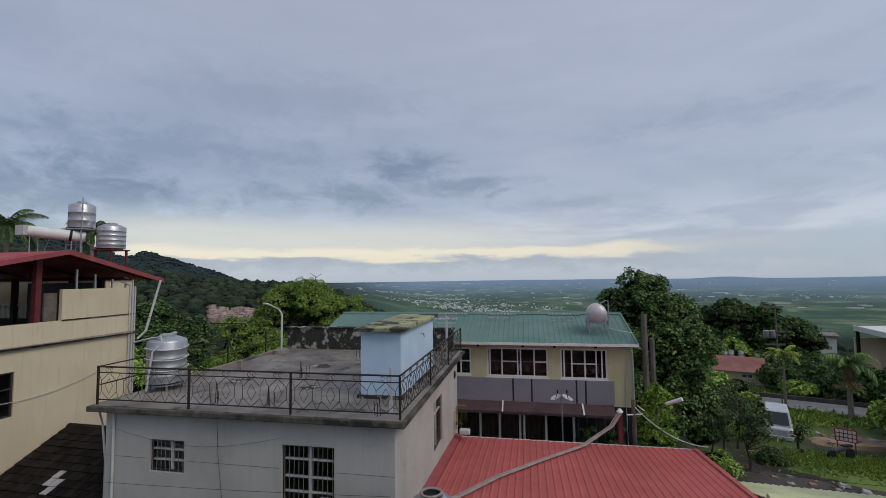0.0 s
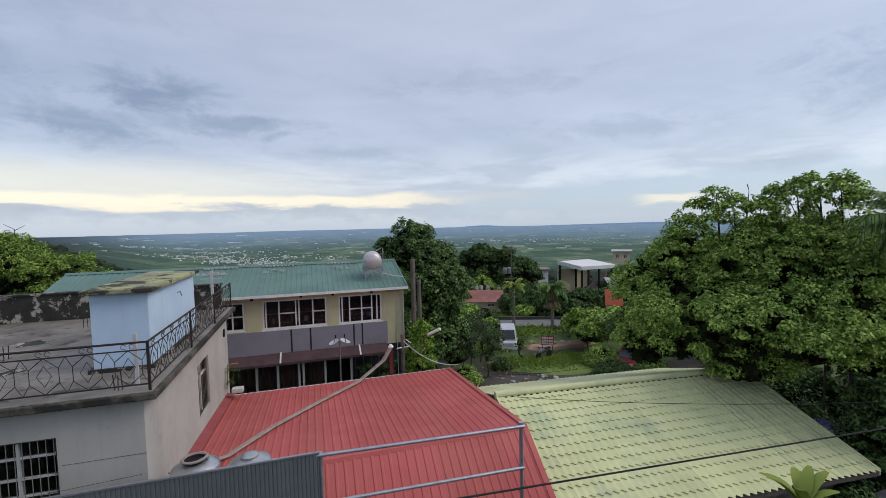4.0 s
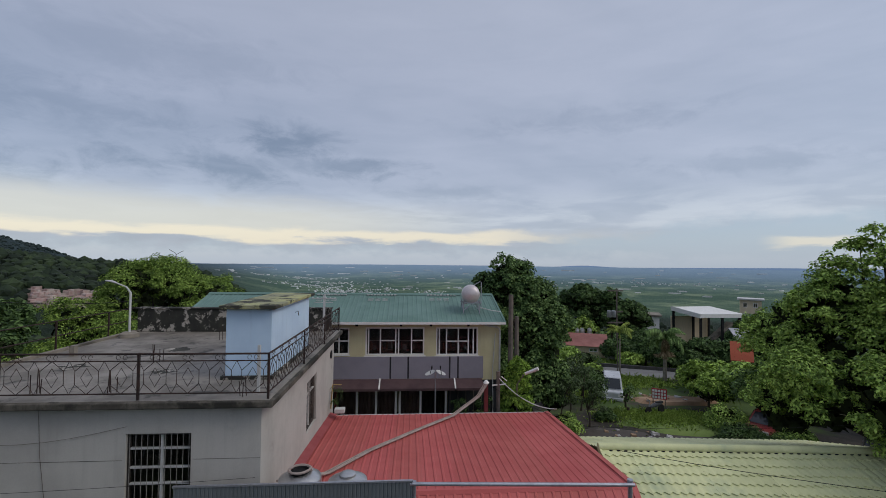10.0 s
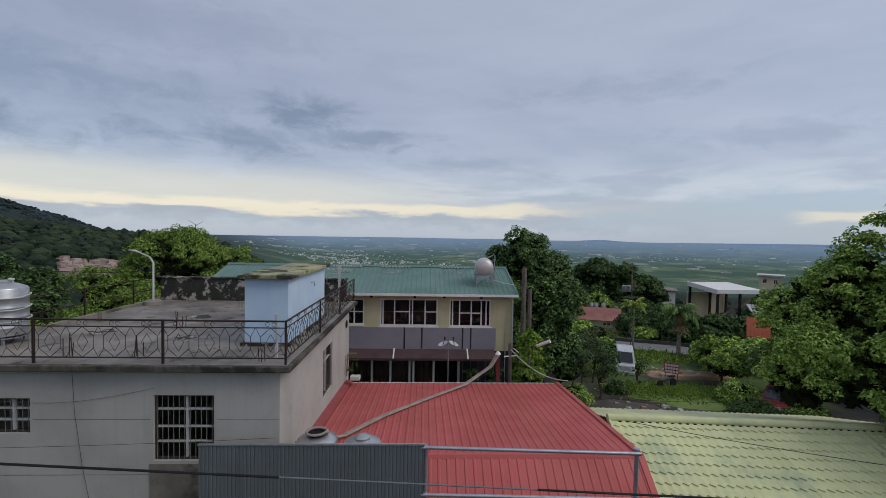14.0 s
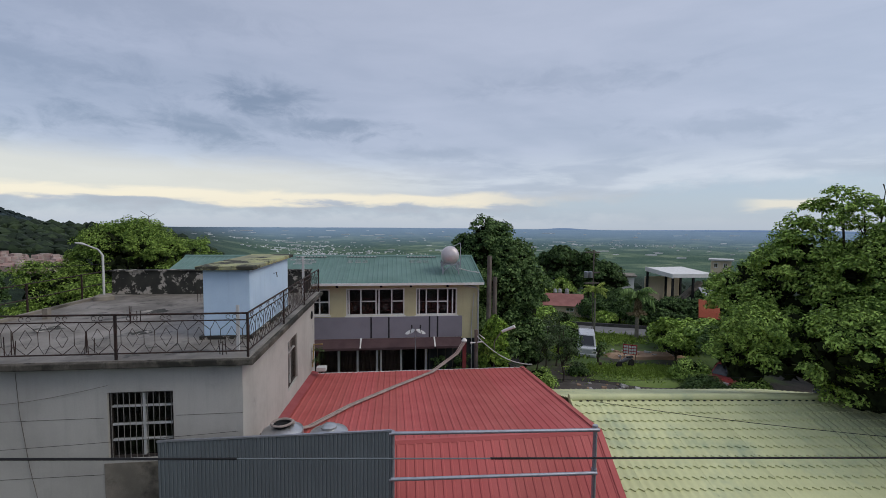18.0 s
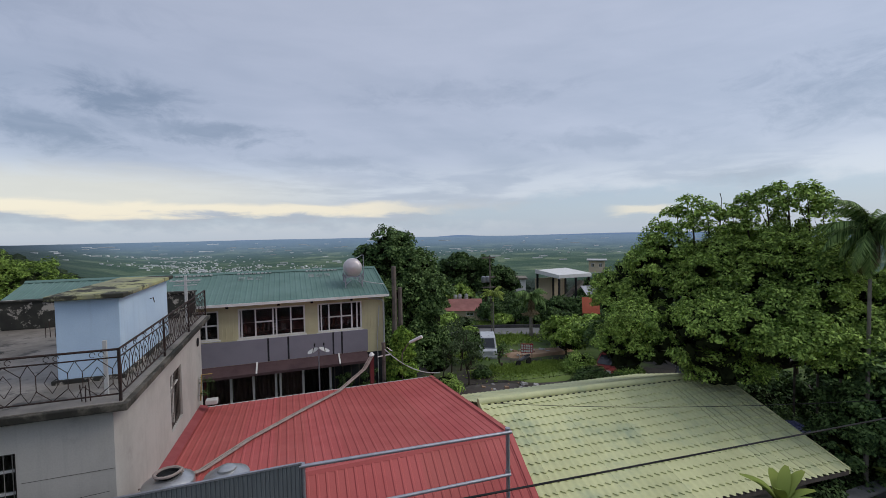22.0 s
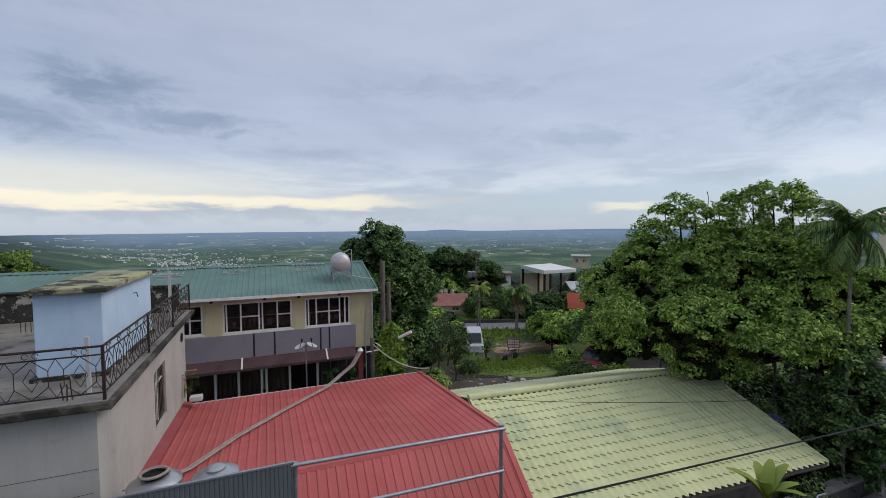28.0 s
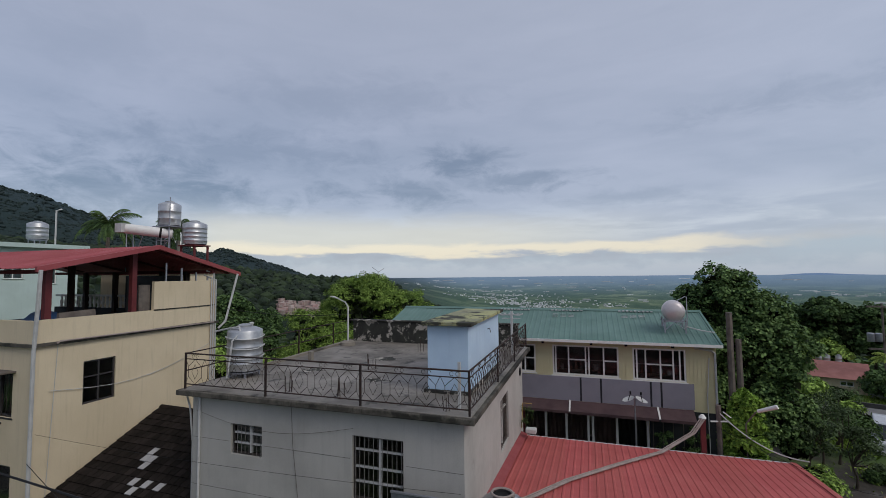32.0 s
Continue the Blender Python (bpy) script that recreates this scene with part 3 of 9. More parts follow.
# ---- the grey-white house with a flat roof terrace ----
def white_house():
    base = -0.9
    h = thing("flat_roofed_house", "two-storey grey-white rendered house with a flat concrete roof", "house", at=(0, 0, 0))
    x0, x1, y0, y1, top = -11.05, -3.17, 9.72, 18.6, 5.78
    t = 0.2
    front = [(-9.70, -8.68, 4.30, 5.10), (-5.99, -4.64, 3.67, 5.18)]
    side = [(13.9, 15.28, 3.45, 5.05)]
    g = Geo()
    wall_x(g, x0, x1, y0, y0 + t, base, top, front)
    part("front_wall", g, M_RENDER, h)
    part("side_wall", wall_y(Geo(), y0 + t, y1, x1 - t, x1, base, top, side), M_RENDER, h)
    part("side_wall", wall_y(Geo(), y0 + t, y1, x0, x0 + t, base, top), M_RENDER, h)
    part("back_wall", Geo().box(x0 + t, x1 - t, y1 - t, y1, base, top), M_RENDER, h)
    part("floor", Geo().box(x0 + t, x1 - t, y0 + t, y1 - t, 2.6, 2.75), M_CONCRETE, h)
    # roof slab with its darkened edge
    part("roof_slab", Geo().box(-11.4, -2.86, 9.45, 18.9, top, 5.92), M_EDGE, h, "overhanging slab with a black-stained edge", 0.02)
    part("roof_screed", Geo().box(-11.28, -2.95, 9.53, 18.8, 5.92, 5.935), M_SCREED, h, "bare weathered concrete roof surface")
    # score lines in the render and the rough band under the big window
    for z in (4.62, 3.35):
        for a, b in ((x0, -9.76), (-8.62, -6.05), (-4.58, x1 - 0.004)) if z > 4 else ((x0, -6.1), (-4.5, x1)):
            part("score_line", Geo().box(a, b, y0 - 0.004, y0 - 0.0005, z - 0.0035, z + 0.0035), M_EDGE, h)
    part("cement_patch", Geo().box(-6.08, -4.55, y0 - 0.012, y0 - 0.001, 1.2, 3.60), M_CONCRETE, h, "unpainted cement band below the window")
    window(h, 1.02, 0.80, pose(-9.70, y0 + 0.07, 4.30), cols=(0.58,), rows=(0.35, 0.68), bar=0.05, bars=8, mat=M_PVC, grille_mat=M_GRILLE, outer=M_OLDFRAME)
    window(h, 1.35, 1.51, pose(-5.99, y0 + 0.07, 3.67), cols=(0.52,), rows=(0.27, 0.5, 0.77), bar=0.05, bars=11, mat=M_PVC, grille_mat=M_GRILLE, outer=M_OLDFRAME)
    window(h, 1.38, 1.60, pose(x1 - 0.07, 13.9, 3.45, 0, 0, 90), cols=(0.5,), rows=(0.7,), bar=0.05, bars=9, grille_mat=M_WOOD, outer=M_OLDFRAME)
    # air vents and pipes on the side and the corner
    part("vent_hole", smooth(Geo().lathe((x1 + 0.01, 17.9, 5.1), [(0.16, 0), (0.16, 0.03), (0.11, 0.035)], 20, (1, 0, 0))), M_BLACK, h)
    part("drain_pipe", smooth(Geo().tube([(x0 + 0.28, y0 - 0.04, 5.75), (x0 + 0.28, y0 - 0.04, base)], 0.035, 8)), M_PVC, h)
    part("drain_pipe", smooth(Geo().tube([(x0 - 0.18, 9.62, 5.9), (x0 - 0.15, 9.75, 5.4), (x0 - 0.08, 9.80, 4.4), (x0 - 0.10, 9.8, base)], 0.025, 8)), M_PVC, h)
    part("loose_cable", smooth(Geo().tube([(-7.75, y0 - 0.02, 5.78), (-7.7, y0 - 0.02, 4.8), (-7.55, y0 - 0.02, 3.6), (-7.3, y0 - 0.02, 2.2)], 0.005, 5)), M_WOOD, h)
    sag = [(-10.9 + k * 0.55, y0 - 0.03, 5.35 - 0.35 * math.sin(math.pi * k / 9)) for k in range(10)]
    part("loose_cable", smooth(Geo().tube(sag, 0.004, 5)), M_WOOD, h)
    # unseen plain wall added behind the viewpoint, for window reflections and dimmer fronts
    w = part("wall_south", Geo().box(-14.0, 3.8, -2.6, -2.4, base, 7.4), M_RENDER)
    tagged(w, "unseen plain grey wall added behind the viewpoint", "wall", kind="structure")
    return h


def stair_box():
    b = thing("stair_head", "small pale blue stair head with a lichen-grown concrete cap", "stairwell box")
    part("wall", Geo().box(-4.58, -3.45, 11.2, 15.2, 5.93, 7.70), M_BLUE, b, bevel=0.015)
    part("cap", Geo().box(-4.70, -3.31, 11.03, 15.4, 7.70, 7.80), M_CAP, b, "flat concrete cap with yellow-green lichen", 0.02)
    part("plinth", Geo().box(-4.66, -3.38, 11.12, 15.25, 5.93, 6.02), M_MOSSY, b)
    part("hook", smooth(Geo().tube([(-3.44, 13.4, 7.35), (-3.36, 13.4, 7.38), (-3.34, 13.4, 7.25)], 0.012, 6)), M_IRON, b)


def far_parapet():
    p = thing("roof_parapet", "low black mossy parapet at the back of the roof", "parapet")
    part("wall", Geo().box(-11.1, -3.3, 18.5, 18.72, 5.935, 6.88), M_MOSSY, p, bevel=0.02)
    part("coping", Geo().box(-11.16, -3.26, 18.44, 18.78, 6.88, 6.93), M_MOSSY, p)
    part("kerb", Geo().box(-11.2, -11.05, 11.9, 18.44, 5.935, 6.02), M_CONCRETE, p)


def rail_panel(r, a, b, z, base):
    """One bay of the wrought railing between points a and b of the plan: rails, lozenges and small scrolls."""
    a, b = Vector((*a, z)), Vector((*b, z))
    u = (b - a).normalized()
    length = (b - a).length
    up = Vector((0, 0, 1))
    part("top_rail", smooth(Geo().tube([a + up * 0.98, b + up * 0.98], 0.022, 6)), M_IRON, r)
    part("mid_rail", smooth(Geo().tube([a + up * 0.83, b + up * 0.83], 0.014, 6)), M_IRON, r)
    part("bottom_rail", smooth(Geo().tube([a + up * 0.14, b + up * 0.14], 0.016, 6)), M_IRON, r)
    n = max(2, round(length / 0.62))
    w = length / n
    for k in range(n):
        o = a + u * (k * w)
        c = o + u * (w / 2)
        g = Geo()
        lo, hi = 0.14, 0.83
        mid = (lo + hi) / 2
        # outer lozenge with flat sides and an inner one
        for s in (1, -1):
            g.tube([c + up * lo, c + u * (s * w * 0.34) + up * (mid - 0.14), c + u * (s * w * 0.34) + up * (mid + 0.14), c + up * hi], 0.008, 4)
            g.tube([c + up * (mid - 0.2), c + u * (s * w * 0.17) + up * mid, c + up * (mid + 0.2)], 0.006, 4)
            g.tube([o + u * (w * (0.5 + 0.5 * s)) + up * lo, c + u * (s * w * 0.34) + up * (mid - 0.14)], 0.006, 4)
            g.tube([o + u * (w * (0.5 + 0.5 * s)) + up * hi, c + u * (s * w * 0.34) + up * (mid + 0.14)], 0.006, 4)
        part("lozenge", g, M_IRON, r)
        g = Geo()
        for s in (1, -1):
            ring = [c + u * (s * 0.07 + 0.045 * math.cos(q * 0.9)) + up * (0.905 + 0.05 * math.sin(q * 0.9)) for q in range(7)]
            g.tube(ring, 0.006, 4)
        part("scroll", g, M_IRON, r)


def railing():
    z = 5.93
    r = thing("roof_railing", "rusted dark wrought-iron railing round the flat roof", "railing")
    y = 9.60
    xs = [-11.22, -8.48, -5.70, -3.0]
    for a, b in zip(xs, xs[1:]):
        rail_panel(r, (a, y), (b, y), z, z)
    for x in xs:
        part("post", Geo().box(x - 0.022, x + 0.022, y - 0.022, y + 0.022, z - 0.06, z + 1.0), M_IRON, r)
    ys = [9.60, 12.75, 15.7, 18.75]
    for a, b in zip(ys, ys[1:]):
        rail_panel(r, (-3.0, a), (-3.0, b), z, z)
    for v in ys[1:]:
        part("post", Geo().box(-3.022, -2.978, v - 0.022, v + 0.022, z - 0.06, z + 1.0), M_IRON, r)
    # left side: two plain rails
    for zz in (0.5, 0.98):
        part("side_rail", smooth(Geo().tube([(-11.22, 9.6, z + zz), (-11.22, 18.7, z + zz)], 0.018, 6)), M_IRON, r)
    for v in (12.0, 14.6, 17.0):
        part("post", Geo().box(-11.24, -11.2, v - 0.02, v + 0.02, z, z + 1.0), M_IRON, r)


def rebar(x, y, n, seed):
    rnd = random.Random(seed)
    b = thing("rebar_stub", "rusty reinforcing bars sticking out of the roof", "rebar", "rebar stubs")
    for k in range(n):
        px, py = x + rnd.uniform(-0.14, 0.14), y + rnd.uniform(-0.12, 0.12)
        part("bar", smooth(Geo().tube([(px, py, 5.93), (px + rnd.uniform(-0.03, 0.03), py, 5.93 + rnd.uniform(0.3, 0.55))], 0.010, 5)), M_IRON, b)


def steel_tank(name, x, y, z, r, h, label, legs=0.18, open_lid=False, mat=None, bands=3, group=""):
    """An upright rolled-steel water tank with ribs, a domed top, a lid and legs."""
    t = thing(name, label, "water tank", group, at=(x, y, z))
    prof = [(r * 0.5, legs), (r, legs + 0.05)]
    for k in range(1, bands + 1):
        c = legs + h * k / (bands + 1)
        prof += [(r, c - 0.03), (r + 0.009, c - 0.012), (r + 0.009, c + 0.012), (r, c + 0.03)]
    prof += [(r, legs + h - 0.03), (r * 0.97, legs + h), (r * 0.62, legs + h + r * 0.17), (r * 0.34, legs + h + r * 0.22)]
    part("body", smooth(Geo().lathe((0, 0, 0), prof, 28)), mat or M_STEEL, t)
    if open_lid:
        # solid black disc paints the darkness inside the hatch
        part("open_hatch", smooth(Geo().lathe((0, 0, legs + h + r * 0.2), [(r * 0.4, 0), (r * 0.46, 0.05), (r * 0.40, 0.055), (r * 0.38, 0.01)], 24)), M_BLACK, t, "open hatch, its dark inside painted black")
        part("hatch_rim", smooth(Geo().tube([(r * 0.52 * math.cos(q * 0.35), r * 0.52 * math.sin(q * 0.35), legs + h + r * 0.2 + 0.04 + 0.004 * q) for q in range(19)], 0.03, 6)), M_BEIGEPIPE, t)
    else:
        part("lid", smooth(Geo().lathe((0, 0, legs + h + r * 0.2), [(r * 0.42, 0), (r * 0.42, 0.05), (r * 0.3, 0.08), (0.03, 0.085)], 24)), mat or M_STEEL, t)
    if legs:
        for k in range(4):
            a = math.pi / 4 + k * math.pi / 2
            part("leg", Geo().box(r * 0.8 * math.cos(a) - 0.025, r * 0.8 * math.cos(a) + 0.025, r * 0.8 * math.sin(a) - 0.025, r * 0.8 * math.sin(a) + 0.025, 0, legs + 0.06), M_GALV, t)
        part("foot_ring", smooth(Geo().lathe((0, 0, legs - 0.03), [(r * 0.85, 0), (r * 0.9, 0), (r * 0.9, 0.03), (r * 0.85, 0.03)], 24)), M_GALV, t)
    return t


def roof_lamp():
    l = thing("roof_lamp", "pale street-type lamp on a concrete foot on the roof", "lamp")
    part("foot", smooth(Geo().lathe((-10.66, 17.3, 5.935), [(0.34, 0), (0.32, 0.14), (0.2, 0.2)], 16)), M_CONCRETE, l)
    part("pole", smooth(Geo().tube([(-10.66, 17.3, 6.1), (-10.66, 17.3, 7.62), (-10.78, 17.25, 7.84), (-11.1, 17.1, 8.02)], [0.04, 0.04, 0.03, 0.025], 8)), M_PVC, l)
    part("lamp_head", smooth(Geo().tube([(-11.05, 17.12, 8.0), (-11.2, 17.05, 8.07), (-11.38, 16.97, 8.1)], [0.028, 0.045, 0.022], 8)), M_PVC, l)


def roof_bits():
    p = thing("roof_post", "thin white post with cross arms on the roof edge", "antenna post")
    part("post", Geo().box(-3.32, -3.24, 16.9, 16.98, 5.93, 7.6), M_PVC, p)
    part("arm", Geo().box(-3.75, -2.85, 16.92, 16.95, 7.45, 7.48), M_PVC, p)
    part("arm", Geo().box(-3.65, -2.95, 16.92, 16.95, 7.3, 7.33), M_PVC, p)
    for k in range(6):
        part("element", Geo().box(-3.72 + k * 0.165, -3.705 + k * 0.165, 16.75, 17.12, 7.485, 7.5), M_PVC, p)
    q = thing("wooden_stake", "grey weathered stake standing inside the railing", "stake")
    part("stake", Geo().box(-3.40, -3.34, 10.05, 10.11, 5.93, 7.0), M_PVC, q)
    s = thing("short_stake", "short pale concrete stub on the roof", "stake")
    part("stub", Geo().box(-10.3, -10.15, 13.9, 14.05, 5.93, 6.25), M_CONCRETE, s)
    # moss and a puddle stain on the screed
    for k, (x, y, r) in enumerate(((-7.6, 14.9, 0.42), (-6.5, 12.0, 0.3), (-9.2, 12.6, 0.35))):
        g = Geo()
        pts = [(x + r * (1 + 0.35 * math.sin(3 * q + k)) * math.cos(q * 0.5), y + r * (0.8 + 0.3 * math.cos(2 * q)) * math.sin(q * 0.5), 5.939) for q in range(12)]
        g.face(*pts)
        tagged(part("damp_stain", g, M_MOSSY), "dark damp stain on the concrete roof", "stain", "damp stains")


white_house()
stair_box()
far_parapet()
railing()
rebar(-6.6, 10.2, 4, 3)
rebar(-7.3, 13.2, 5, 4)
rebar(-8.2, 10.1, 4, 5)
rebar(-6.9, 16.6, 3, 6)
rebar(-3.55, 9.85, 3, 7)
steel_tank("steel_water_tank", -10.75, 11.3, 5.935, 0.52, 1.25, "stainless steel water tank on short legs on the flat roof", bands=4)
roof_lamp()
roof_bits()


def tank_pipes():
    """White plastic pipes looped round the tank on the flat roof."""
    t = thing("tank_pipe", "white plastic pipes looped round the steel tank", "pipe")
    cx, cy = -10.75, 11.3
    for z, r in ((6.55, 0.56), (6.85, 0.56), (7.15, 0.555)):
        part("hoop", smooth(Geo().tube([(cx + r * math.cos(a * 0.2618), cy + r * math.sin(a * 0.2618), z + 0.03 * math.sin(a * 0.5)) for a in range(25)], 0.016, 6)), M_PVC, t)
    part("top_pipe", smooth(Geo().tube([(cx - 1.0, cy - 0.2, 7.30), (cx - 0.2, cy - 0.35, 7.46), (cx + 0.15, cy - 0.4, 7.5), (cx + 0.2, cy - 0.42, 7.35), (cx + 0.05, cy - 0.57, 7.1), (cx - 0.1, cy - 0.60, 6.0)], 0.03, 7)), M_PVC, t)
    part("breather", smooth(Geo().lathe((cx + 0.15, cy + 0.1, 7.42), [(0.05, 0), (0.05, 0.12), (0.07, 0.13), (0.07, 0.17), (0.02, 0.18)], 10)), M_PVC, t)


tank_pipes()


# ---- the red-roofed house ----
def ribbed(width, length, pitch, rise, lap=0.0):
    """A flat-lying ribbed sheet: x across, y down the slope; trapezoid ribs at the pitch."""
    g = Geo()
    prof = []
    n = round(width / pitch)
    for k in range(n):
        x = k * pitch
        prof += [(x, 0), (x + pitch * 0.34, 0), (x + pitch * 0.44, rise), (x + pitch * 0.62, rise), (x + pitch * 0.72, 0)]
    prof.append((width, 0))
    for y in (0, length):
        g.v += [(x, y, z) for x, z in prof]
    m = len(prof)
    g.f += [(k, k + 1, m + k + 1, m + k) for k in range(m - 1)]
    b = len(g.v)
    for y in (0, length):
        g.v += [(x, y, z - 0.012) for x, z in prof]
    g.f += [(b + k + 1, b + k, b + m + k, b + m + k + 1) for k in range(m - 1)]
    g.f += [(k + 1, k, b + k, b + k + 1) for k in range(m - 1)] + [(m + k, m + k + 1, b + m + k + 1, b + m + k) for k in range(m - 1)]
    return g


def slope(p, q, r):
    """The pose of a roof plane: x from p to q, y from p to r."""
    p, q, r = Vector(p), Vector(q), Vector(r)
    x = (q - p).normalized()
    y = (r - p)
    y = (y - x * y.dot(x)).normalized()
    z = x.cross(y)
    if z.z < 0:
        p, x, z = q, -x, -z
    m = Matrix((x, y, z)).transposed().to_4x4()
    return Matrix.Translation(p) @ m


def sheets(house, name, p, q, r, mat, width=0.9, pitch=0.225, rise=0.018):
    """Roof sheets side by side over a plane from edge p-q down to r."""
    p, q, r = Vector(p), Vector(q), Vector(r)
    total = (q - p).length
    n = max(1, round(total / width))
    w = total / n
    m = slope(p, q, r)
    ydir = Vector(m.col[1][:3])
    length = (r - p).dot(ydir)
    mesh = ribbed(w, length, w / round(w / pitch), rise).mesh(name, mat)
    for k in range(n):
        shared(name, mesh, house, m @ pose(k * w, 0, 0.002 * (k % 2)))
    return m, length


def red_house():
    h = thing("red_roofed_house", "low house under a bright red ribbed metal gable roof", "house")
    xl, xr, ye, yr, yn = -3.22, 5.92, 18.1, 10.9, 8.0
    ze, zr, zn = 2.55, 3.16, 0.82
    base = -0.9
    sheets(h, "roof_sheet", (xr, yr, zr), (xl, yr, zr), (xr, ye, ze), M_RED)
    sheets(h, "roof_sheet", (xl, yr, zr), (xr, yr, zr), (xl, yn, zn), M_RED)
    # ridge flashing, rake and eave trims
    g = Geo().hexa([(xl, yr - 0.08, zr - 0.05), (xr + 0.03, yr - 0.08, zr - 0.05), (xr + 0.03, yr + 0.08, zr + 0.01), (xl, yr + 0.08, zr + 0.01),
                    (xl, yr - 0.03, zr + 0.04), (xr + 0.03, yr - 0.03, zr + 0.04), (xr + 0.03, yr + 0.08, zr + 0.03), (xl, yr + 0.08, zr + 0.03)])
    part("ridge_cap", g, M_RED, h)
    for a, b in (((xr, yr, zr), (xr, ye, ze)), ((xr, yr, zr), (xr, yn, zn))):
        a, b = Vector(a), Vector(b)
        part("rake_trim", Geo().hexa([tuple(v) for v in (a + Vector((-0.10, 0, 0.038)), a + Vector((0.05, 0, 0.038)), b + Vector((0.05, 0, 0.038)), b + Vector((-0.10, 0, 0.038)),
                                                         a + Vector((-0.10, 0, 0.052)), a + Vector((0.05, 0, 0.052)), b + Vector((0.05, 0, 0.052)), b + Vector((-0.10, 0, 0.052)))]), M_RED, h)
        part("rake_board", Geo().hexa([tuple(v) for v in (a + Vector((0.05, 0, -0.16)), a + Vector((0.065, 0, -0.16)), b + Vector((0.065, 0, -0.16)), b + Vector((0.05, 0, -0.16)),
                                                          a + Vector((0.05, 0, 0.05)), a + Vector((0.065, 0, 0.05)), b + Vector((0.065, 0, 0.05)), b + Vector((0.05, 0, 0.05)))]), M_RED, h)
    part("gutter", Geo().box(xl, xr, ye, ye + 0.12, ze - 0.12, ze - 0.01), M_PVC, h)
    # flashing against the neighbour's wall
    part("wall_flashing", Geo().hexa([(xl, yr, zr + 0.01), (xl + 0.3, yr, zr + 0.045), (xl + 0.3, ye, ze + 0.045), (xl, ye, ze + 0.01),
                                      (xl, yr, zr + 0.16), (xl + 0.3, yr, zr + 0.055), (xl + 0.3, ye, ze + 0.055), (xl, ye, ze + 0.16)]), M_LREDROOF, h)
    # walls under the roof
    w0 = xr - 0.35
    g = Geo()
    part("back_wall", Geo().box(xl + 0.05, w0, ye - 0.5, ye - 0.3, base, ze - 0.05), M_CREAM, h)
    part("front_wall", Geo().box(xl + 0.05, w0, yn + 0.35, yn + 0.55, base, zn + 0.2), M_CREAM, h)
    part("side_wall", Geo().hexa([(w0 - 0.2, yn + 0.55, base), (w0, yn + 0.55, base), (w0, ye - 0.5, base), (w0 - 0.2, ye - 0.5, base),
                                  (w0 - 0.2, yn + 0.55, zn + 0.25), (w0, yn + 0.55, zn + 0.25), (w0, ye - 0.5, ze - 0.05), (w0 - 0.2, ye - 0.5, ze - 0.05)]), M_CREAM, h)


def roof_conduit():
    c = thing("roof_conduit", "bundle of weathered beige pipes lying across the red roof", "pipe")

    def on_roof(x, y, lift):
        return (x, y, 3.16 - (y - 10.9) * 0.0847 + lift) if y > 10.9 else (x, y, 3.16 - (10.9 - y) * 0.8 + lift)
    pts = [(-2.95, 10.4, 3.75), on_roof(-2.6, 11.4, 0.2), on_roof(-2.15, 12.04, 0.07), on_roof(-1.19, 13.73, 0.06), on_roof(0.29, 15.68, 0.06), on_roof(1.8, 17.5, 0.07), (2.45, 17.95, 2.95), (2.95, 18.1, 3.25), (3.3, 18.25, 3.72)]
    for k, o in enumerate((0.0, 0.075, -0.06)):
        part("pipe", smooth(Geo().tube([(x + o, y, z + 0.012 * k) for x, y, z in pts], 0.028 if k < 2 else 0.02, 8)), M_BEIGEPIPE, c)


def pipe_frame():
    """The tube frame with its grey sheet screen in front of the red roof."""
    y = 9.0
    f = thing("screen_frame", "galvanised tube frame partly clad with grey ribbed sheet", "metal frame")
    part("top_tube", smooth(Geo().tube([(0.1, y, 4.33), (4.93, y, 4.18)], 0.04, 10)), M_GALV, f)
    part("middle_tube", smooth(Geo().tube([(0.1, y, 3.29), (4.90, y, 3.15)], 0.04, 10)), M_GALV, f)
    part("lower_tube", smooth(Geo().tube([(0.1, y, 2.2), (4.90, y, 2.1)], 0.04, 10)), M_GALV, f)
    for x in (4.86, 0.18, -4.5):
        part("post", smooth(Geo().tube([(x, y + 0.06, -0.9), (x, y + 0.06, 4.36 if x < 1 else 4.24)], 0.05, 10)), M_GALV, f)
    for z in (4.20, 3.17):
        part("clamp", smooth(Geo().lathe((4.86, y + 0.06, z - 0.07), [(0.062, 0), (0.066, 0.02), (0.066, 0.12), (0.062, 0.14)], 12)), M_GALV, f)
    n = 6
    w = 4.74 / n
    mesh = ribbed(w, 4.9, w / 10, 0.010).mesh("sheet", M_GREY)
    for k in range(n):
        shared("sheet", mesh, f, Matrix.Translation((-4.6 + k * w, y - 0.02, 4.41)) @ pose(0, 0, 0, -90, 0, 0) @ pose(0, 0, 0))
    part("sheet_capping", Geo().box(-4.62, 0.16, y - 0.045, y + 0.01, 4.39, 4.422), M_GALV, f)


red_house()
roof_conduit()
pipe_frame()
steel_tank("rooftop_water_tank", -2.37, 9.95, 2.55, 0.47, 1.42, "dented steel water tank with an open hatch", legs=0.1, open_lid=True)
steel_tank("rooftop_water_tank", -1.3, 9.85, 2.55, 0.44, 1.38, "steel water tank with a closed lid", legs=0.1)


def tank_stand():
    s = thing("tank_stand", "steel stand that carries two water tanks", "stand")
    part("deck", Geo().box(-2.95, -0.75, 9.35, 10.5, 2.47, 2.55), M_GALV, s)
    for x in (-2.85, -0.85):
        for y in (9.42, 10.42):
            part("leg", Geo().box(x - 0.04, x + 0.04, y - 0.04, y + 0.04, -0.9, 2.47), M_GALV, s)


tank_stand()


